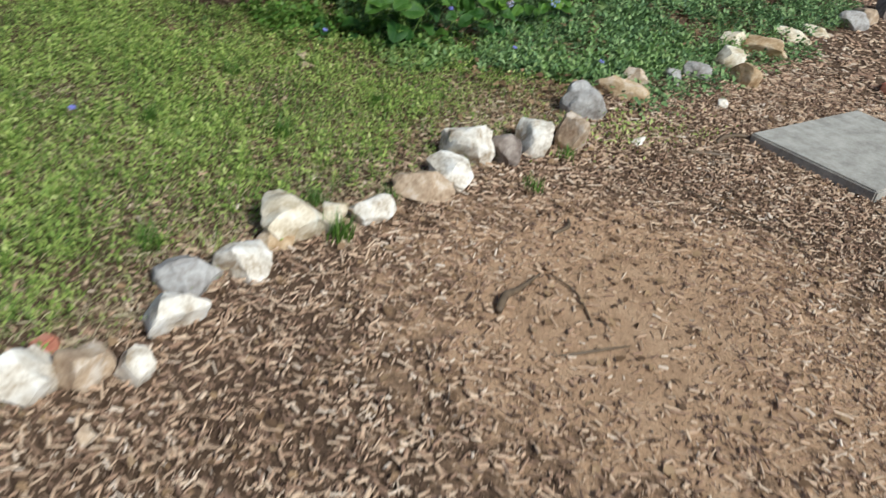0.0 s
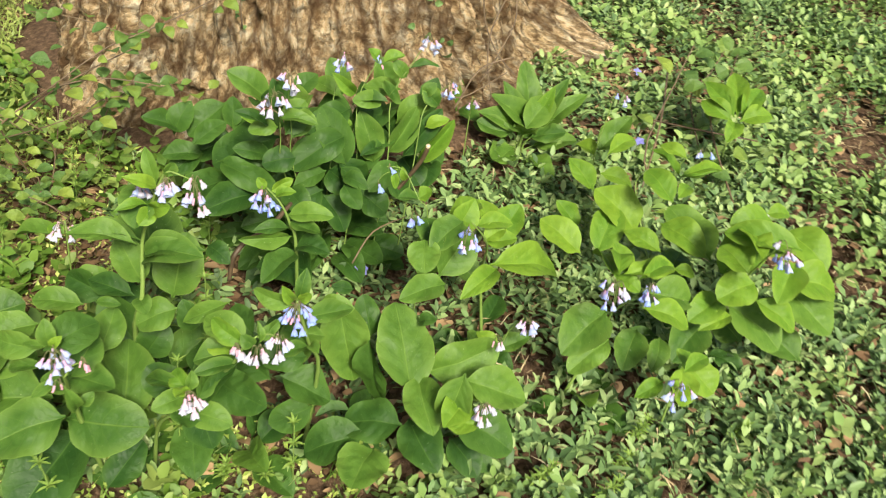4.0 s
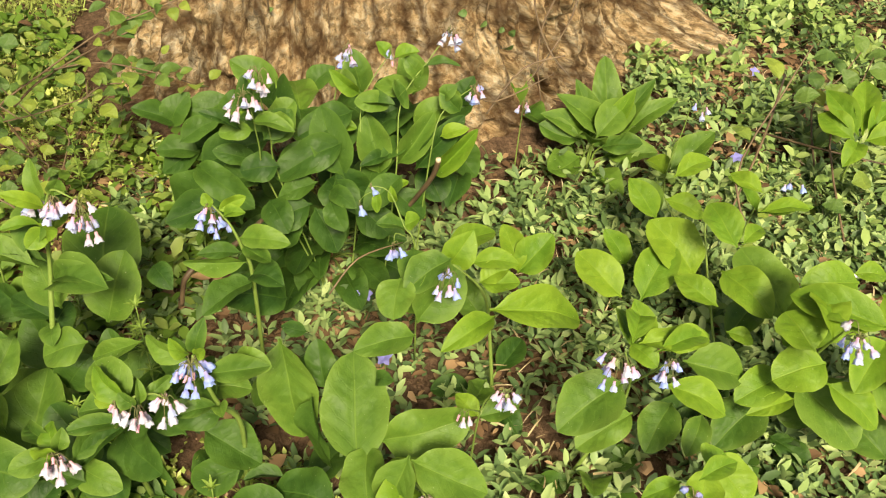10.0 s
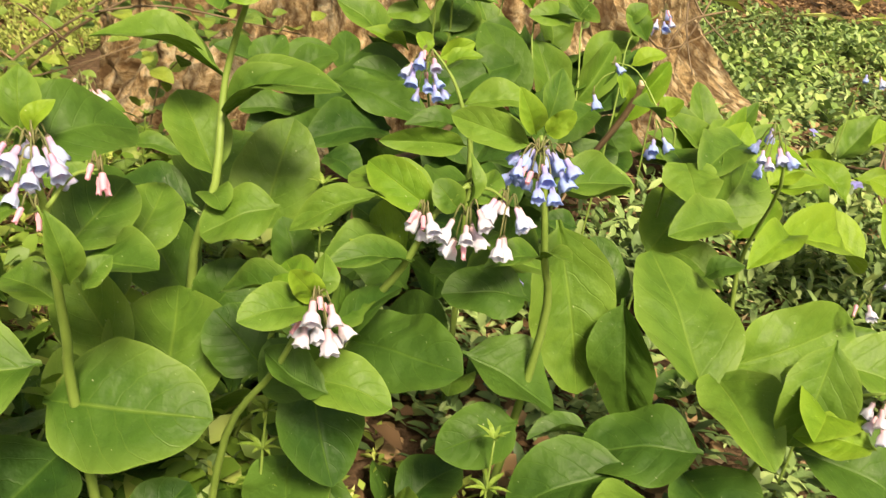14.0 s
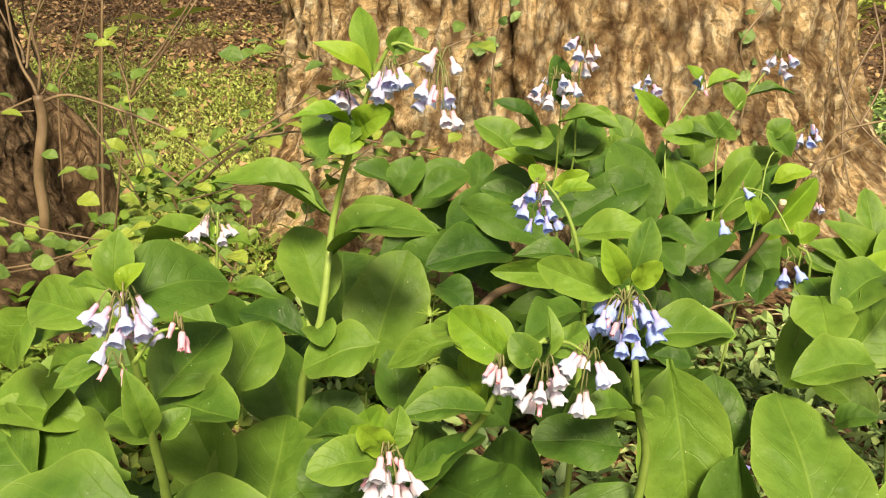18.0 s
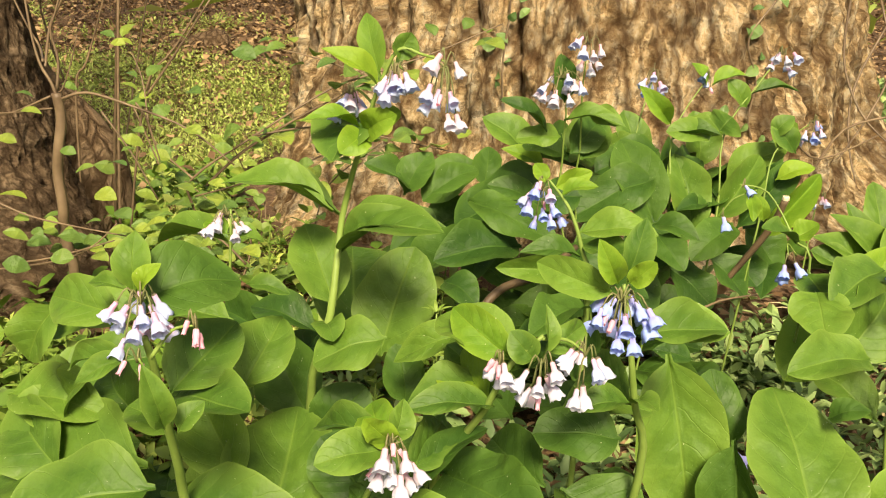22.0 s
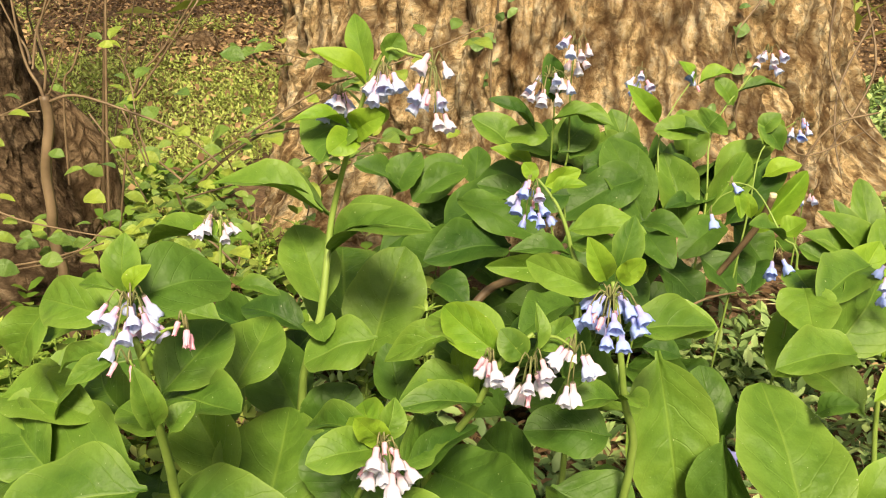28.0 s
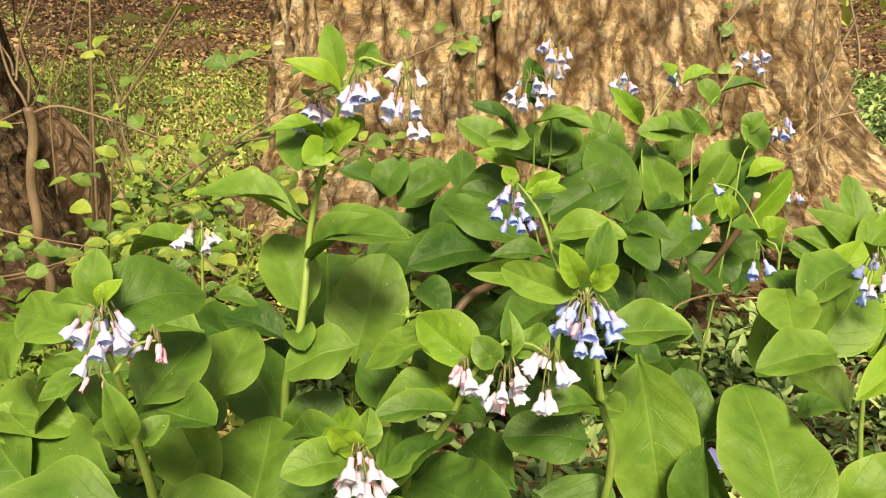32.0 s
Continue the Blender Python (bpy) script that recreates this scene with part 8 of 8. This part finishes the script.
cleavers("cleavers weed with rings of narrow bright leaves", 0.620, 1.927, 0.3, (0.0, 0.01), 6, 61)
cleavers("young cleavers weed with starry leaf rings", 0.720, 1.750, 0.24, (0.01, -0.02), 3, 62)
cleavers("small cleavers weed under the blue head", 0.660, 2.122, 0.2, (0.0, 0.0), 3, 63)
cleavers("cleavers weed beside the tall bluebell stem", 0.440, 1.968, 0.33, (0.01, 0.0), 5, 64)
cleavers("low cleavers weed on bare soil", 0.740, 2.020, 0.1, (0.03, 0.01), 3, 65)
cleavers("low cleavers weed in leaf shade", 0.800, 1.930, 0.08, (0.03, -0.02), 3, 66)
cleavers("cleavers weed among leaf litter", 0.330, 1.780, 0.2, (0.03, 0.02), 5, 67)
cleavers("cleavers weed near the shrub", 0.220, 1.750, 0.18, (0.03, 0.02), 5, 68)
cleavers("cleavers weed growing in periwinkle", 0.680, 2.550, 0.12, (0.03, 0.02), 4, 69)
cleavers("cleavers weed near the low blue head", 0.720, 2.660, 0.12, (0.03, 0.02), 4, 70)
star_flower(0.535, 1.415, 0.08, 80)
star_flower(1.19, 2.72, 0.08, 81)
star_flower(1.26, 0.03, 0.07, 82)
star_flower(0.12, 2.271, 0.08, 83)
star_flower(-0.9, 3.235, 0.1, 84)
star_flower(0.894, 2.36, 0.07, 85)
star_flower(0.3, 2.33, 0.1, 86)
star_flower(-0.45, 3.1, 0.1, 87)
grass_tuft(1.317, 1.294, 140, 0.07, 90)
grass_tuft(1.533, 0.749, 120, 0.1, 91)
grass_tuft(2.33, 0.6, 110, 0.11, 92)
grass_tuft(2.07, 0.64, 80, 0.08, 93)
grass_tuft(2.187, 1.513, 70, 0.06, 94)
grass_tuft(2.12, 0.9, 60, 0.06, 95)
grass_tuft(2.0, 1.83, 60, 0.06, 96)
grass_tuft(2.2, 0.04, 80, 0.1, 97)
grass_tuft(1.75, 2.05, 60, 0.07, 98)
grass_tuft(1.3, 0.3, 90, 0.1, 99)
grass_tuft(0.9, 0.8, 90, 0.1, 100)
stick("stick", "curved brown dead stick leaning among bluebell leaves", ((0.360, 2.002, 0.241), (0.355, 2.007, 0.277), (0.350, 2.013, 0.295), (0.330, 2.033, 0.311), (0.300, 2.071, 0.318), (0.240, 2.114, 0.336)), (0.004, 0.0045, 0.005, 0.005, 0.005, 0.004), M_DARK_TWIG)
cut_stick = stick("stick", "dark pruned woody stub with a pale cut end", ((0.050, 2.340, 0.239), (0.060, 2.375, 0.305), (0.070, 2.389, 0.342), (0.080, 2.395, 0.375)), (0.004, 0.0048, 0.005, 0.005), M_DARK_TWIG)
part("cut_end", mesh_of("cut_end", *tube(((0.080, 2.395, 0.375), (0.081, 2.395, 0.380)), (0.0052, 0.0048), 7), M_CUT), None, cut_stick, "pale sawn cut end")
stick("twig", "thin dry twig caught among the leaves", ((0.100, 1.301, 0.191), (0.100, 1.371, 0.207), (0.100, 1.467, 0.242)), (0.0018, 0.0016, 0.001), category="twig")
stick("twig", "thin dry twig caught among the leaves", ((-0.100, 2.441, 0.429), (-0.100, 2.488, 0.398), (-0.150, 2.598, 0.441)), (0.0018, 0.0016, 0.001), category="twig")
stick("twig", "thin dry twig caught among the leaves", ((0.300, 2.233, 0.237), (0.250, 2.275, 0.278), (0.200, 2.346, 0.281)), (0.0018, 0.0016, 0.001), category="twig")
ivy = plant_at("ivy_vine", "small green ivy strands climbing the pale trunk", -0.36, 2.04, "vine")
ivy_rng = random.Random(5)
for turn, low, high, count in ((-0.11, 0.40, 0.72, 13), (0.62, 0.30, 0.75, 17)):
    trail = []
    for k in range(count):
        z = low + (high - low) * k / count
        a = turn + 0.10 * math.sin(9 * z) + ivy_rng.gauss(0, 0.03)
        rad = 0.66
        p = local(ivy, (-1.05 + rad * math.cos(a), 2.12 + rad * math.sin(a), z))
        trail.append(p)
        put_leaf(ivy, IVY_LEAF[k % 2], p, (0.25, ivy_rng.uniform(-1, 1), ivy_rng.uniform(-0.9, 0.6)), (1, turn + ivy_rng.uniform(-0.7, 0.7), 0.4 + ivy_rng.uniform(-0.4, 0.8)), ivy_rng.uniform(0.014, 0.034))
    part("stem", mesh_of("stem", *tube(trail[::3], [0.002] * len(trail[::3]), 5), M_TWIG), None, ivy)
ivy_low = plant_at("ivy_vine", "small pale-veined ivy on the dark trunk", -0.16, 0.93, "vine")
for k in range(24):
    z = 0.02 + 0.9 * k / 24
    a = -1.15 + ivy_rng.gauss(0, 0.12)
    rad = 0.152 + 0.03 * math.exp(-z / 0.16)
    p = local(ivy_low, (-0.225 - 0.05 * z + rad * math.cos(a), 1.085 - 0.22 * z + rad * math.sin(a), z))
    put_leaf(ivy_low, IVY_LEAF[k % 2], p, (0.5, ivy_rng.uniform(-1, 1), ivy_rng.uniform(-0.8, 0.4)), (0.8, -0.6, 0.3), ivy_rng.uniform(0.025, 0.04))
hanging = part("branch", mesh_of("branch", *tube(((-0.100, 0.550, 2.500), (0.600, 0.800, 1.750), (1.042, 1.236, 0.985), (1.047, 1.298, 0.913), (1.038, 1.346, 0.850)), (0.03, 0.015, 0.009, 0.008, 0.007), 7), M_TWIG), None, dark_tree, "low hanging grey branch with bright young leaves")
hang_rng = random.Random(8)
for spray in (
    ((1.042, 1.236, 0.985), (1.068, 1.140, 1.004), (1.100, 1.014, 1.005)),
    ((1.042, 1.236, 0.985), (1.036, 1.164, 0.947), (1.031, 1.084, 0.916)),
    ((1.042, 1.257, 0.963), (1.064, 1.293, 0.957), (1.083, 1.342, 0.944)),
    ((1.032, 1.229, 1.015), (1.057, 1.145, 1.052), (1.036, 1.067, 1.087)),
):
    for k in range(22):
        p, d = along(spray, (k + 0.5) / 22)
        way = d + Vector((hang_rng.uniform(-1, 1), hang_rng.uniform(-1, 1), hang_rng.uniform(-0.7, 0.3)))
        put_leaf(hanging, LEAVES["young"][k % 6], p, way, (0.4, -0.3, 1), hang_rng.uniform(0.035, 0.07), 0.42)
stick("log", "dark decaying log lying in the leaf litter", ((-3.000, 0.150, 0.010), (-3.000, 0.222, 0.030), (-3.000, 0.324, 0.075), (-3.000, 0.424, 0.110), (-3.000, 0.560, 0.145), (-3.02, 0.60, 0.15)), (0.03, 0.07, 0.085, 0.085, 0.09, 0.05), M_LIMB, "log")
part("side_trunk", mesh_of("side_trunk", *tube(((-0.5, 1.14, -0.1), (-0.5, 1.13, 0.129), (-0.5, 1.10, 0.226), (-0.5, 0.985, 0.34), (-0.5, 0.935, 0.498), (-0.55, 0.80, 0.9), (-0.7, 0.4, 1.8)), (0.095, 0.09, 0.085, 0.082, 0.08, 0.075, 0.07), 24, 8), M_LIMB), None, dark_tree, "paler leaning second stem")
stick("sapling", "thin bare sapling stem behind the shrub", ((-1.400, 0.766, -0.323), (-1.400, 0.778, -0.094), (-1.500, 0.831, 0.377), (-1.500, 0.875, 0.582)), (0.003, 0.003, 0.0025, 0.002), M_DARK_TWIG, "sapling")
stick("sapling", "thin bare sapling stem behind the shrub", ((-0.900, 0.927, -0.097), (-0.900, 0.939, 0.088), (-0.900, 0.833, 0.463), (-0.900, 0.875, 0.624)), (0.003, 0.003, 0.0025, 0.002), M_DARK_TWIG, "sapling")
stick("sapling", "thin bare sapling stem behind the shrub", ((-1.600, 0.788, -0.064), (-1.600, 0.798, 0.166), (-1.600, 0.886, 0.496), (-1.600, 0.929, 0.702)), (0.003, 0.003, 0.0025, 0.002), M_DARK_TWIG, "sapling")
stick("dry_vine", "thin dry brown vine hanging beside the trunk", ((-0.300, 2.552, 0.661), (-0.280, 2.552, 0.535), (-0.250, 2.587, 0.449), (-0.220, 2.641, 0.398)), (0.0022, 0.002, 0.0018, 0.0012), category="vine")
stick("dry_vine", "thin dry brown vine hanging beside the trunk", ((-0.320, 2.627, 0.592), (-0.280, 2.579, 0.491), (-0.250, 2.574, 0.410), (-0.220, 2.589, 0.341)), (0.0022, 0.002, 0.0018, 0.0012), category="vine")
stick("dry_vine", "thin dry brown vine hanging beside the trunk", ((-0.350, 2.617, 0.627), (-0.300, 2.637, 0.521), (-0.270, 2.605, 0.438), (-0.220, 2.555, 0.377)), (0.0022, 0.002, 0.0018, 0.0012), category="vine")
stick("dry_vine", "thin dry brown vine hanging beside the trunk", ((-0.100, 2.477, 0.371), (-0.180, 2.541, 0.431), (-0.200, 2.621, 0.456)), (0.0022, 0.002, 0.0018, 0.0012), category="vine")
cleavers("bright cleavers weed sprouting between larger leaves", 0.632, 1.634, 0.07, (0.02, 0.01), 3, 170)
cleavers("bright cleavers weed sprouting between larger leaves", 0.630, 1.998, 0.09, (0.02, 0.01), 4, 171)
cleavers("bright cleavers weed sprouting between larger leaves", 0.609, 2.102, 0.06, (0.02, 0.01), 5, 172)
cleavers("bright cleavers weed sprouting between larger leaves", 0.638, 2.727, 0.08, (0.02, 0.01), 3, 173)
cleavers("bright cleavers weed sprouting between larger leaves", 0.570, 2.781, 0.1, (0.02, 0.01), 4, 174)
cleavers("bright cleavers weed sprouting between larger leaves", 0.281, 1.876, 0.16, (0.02, 0.01), 5, 175)
cleavers("bright cleavers weed sprouting between larger leaves", 0.022, 1.934, 0.22, (0.02, 0.01), 3, 176)
cleavers("bright cleavers weed sprouting between larger leaves", -0.144, 1.622, 0.18, (0.02, 0.01), 4, 177)
cleavers("bright cleavers weed sprouting between larger leaves", -0.190, 1.672, 0.16, (0.02, 0.01), 5, 178)
cleavers("bright cleavers weed sprouting between larger leaves", 0.640, 2.067, 0.08, (0.02, 0.01), 3, 179)
cleavers("bright cleavers weed sprouting between larger leaves", -0.082, 2.842, 0.12, (0.02, 0.01), 4, 180)
cleavers("bright cleavers weed sprouting between larger leaves", 0.568, 2.993, 0.08, (0.02, 0.01), 5, 181)
cleavers("bright cleavers weed sprouting between larger leaves", 0.051, 1.509, 0.16, (0.02, 0.01), 3, 182)
cleavers("bright cleavers weed sprouting between larger leaves", 0.227, 1.383, 0.14, (0.02, 0.01), 4, 183)
cleavers("bright cleavers weed sprouting between larger leaves", 0.161, 1.380, 0.15, (0.02, 0.01), 5, 184)
cleavers("bright cleavers weed sprouting between larger leaves", 0.122, 1.394, 0.12, (0.02, 0.01), 3, 185)
boulder("small pale tan stone lying in the lawn", 0.723, 1.217, 0.075, 0.06, 0.04, "tan", 300, 0)
boulder("small pale tan stone lying in the lawn", 0.859, 1.177, 0.07, 0.06, 0.04, "tan", 301, 20)
slab("brick", "orange brick fragment lying behind the edging stones", "brick", 2.602, -0.351, 0.05, 0.06, 0.05, 25, M_BRICK, -0.01, (8, -10))
stick("stick", "weathered brown stick lying on the mulch", ((2.089, 2.488, -0.015), (2.153, 2.583, -0.007), (2.197, 2.663, -0.015)), (0.011, 0.0121, 0.0055))
stick("stick", "weathered brown stick lying on the mulch", ((2.172, 2.452, -0.015), (2.235, 2.545, -0.007), (2.278, 2.622, -0.015)), (0.006, 0.0066, 0.0030))
stick("stick", "weathered brown stick lying on the mulch", ((3.092, 0.902, -0.015), (3.123, 1.033, -0.007), (3.135, 1.148, -0.015)), (0.005, 0.0055, 0.0025))
stick("twig", "thin brown twig leaning over the periwinkle", ((-0.697, 3.244, 0.200), (-0.443, 3.145, 0.160), (-0.239, 3.047, 0.080)), (0.003, 0.003, 0.002), category="twig")
stick("twig", "dark bare twig lying across the periwinkle", ((-0.591, 3.148, 0.100), (-0.493, 3.288, 0.120), (-0.438, 3.456, 0.120)), (0.003, 0.003, 0.002), M_DARK_TWIG, "twig")
stalk_rng = random.Random(77)
for _ in range(26):
    x, y = stalk_rng.uniform(0.62, 0.98), stalk_rng.uniform(1.62, 2.75)
    g, a, ln = float(ground_z(x, y)), stalk_rng.uniform(0, 6.283), stalk_rng.uniform(0.05, 0.13)
    rise = stalk_rng.uniform(0.01, 0.06)
    dx, dy = math.cos(a) * ln, math.sin(a) * ln
    stick("dry_stalk", "thin pale dry grass stalk on the shaded soil", ((x, y, g + 0.002), (x + dx * 0.5 + 0.008, y + dy * 0.5, g + rise * 0.8), (x + dx, y + dy, g + rise)), (0.0011, 0.001, 0.0006), category="dry stalk")
stick("dry_stalk", "tall pale dry stalk beside the leaning trunk", ((-0.300, 1.300, 0.06), (-0.300, 1.349, 0.383), (-0.300, 1.411, 0.474), (-0.300, 1.520, 0.640)), (0.0024, 0.0022, 0.002, 0.0012), category="dry stalk")
stick("dry_stalk", "tall pale dry stalk beside the leaning trunk", ((-0.300, 1.215, 0.06), (-0.300, 1.218, 0.376), (-0.300, 1.245, 0.439), (-0.300, 1.300, 0.600)), (0.0022, 0.002, 0.002, 0.0012), category="dry stalk")
stick("sapling", "dark upright sapling stem behind the shrub", ((-0.400, 1.230, 0.03), (-0.400, 1.236, 0.216), (-0.400, 1.249, 0.385), (-0.400, 1.257, 0.481), (-0.400, 1.280, 0.720)), (0.0032, 0.003, 0.003, 0.0026, 0.002), M_DARK_TWIG, "sapling")
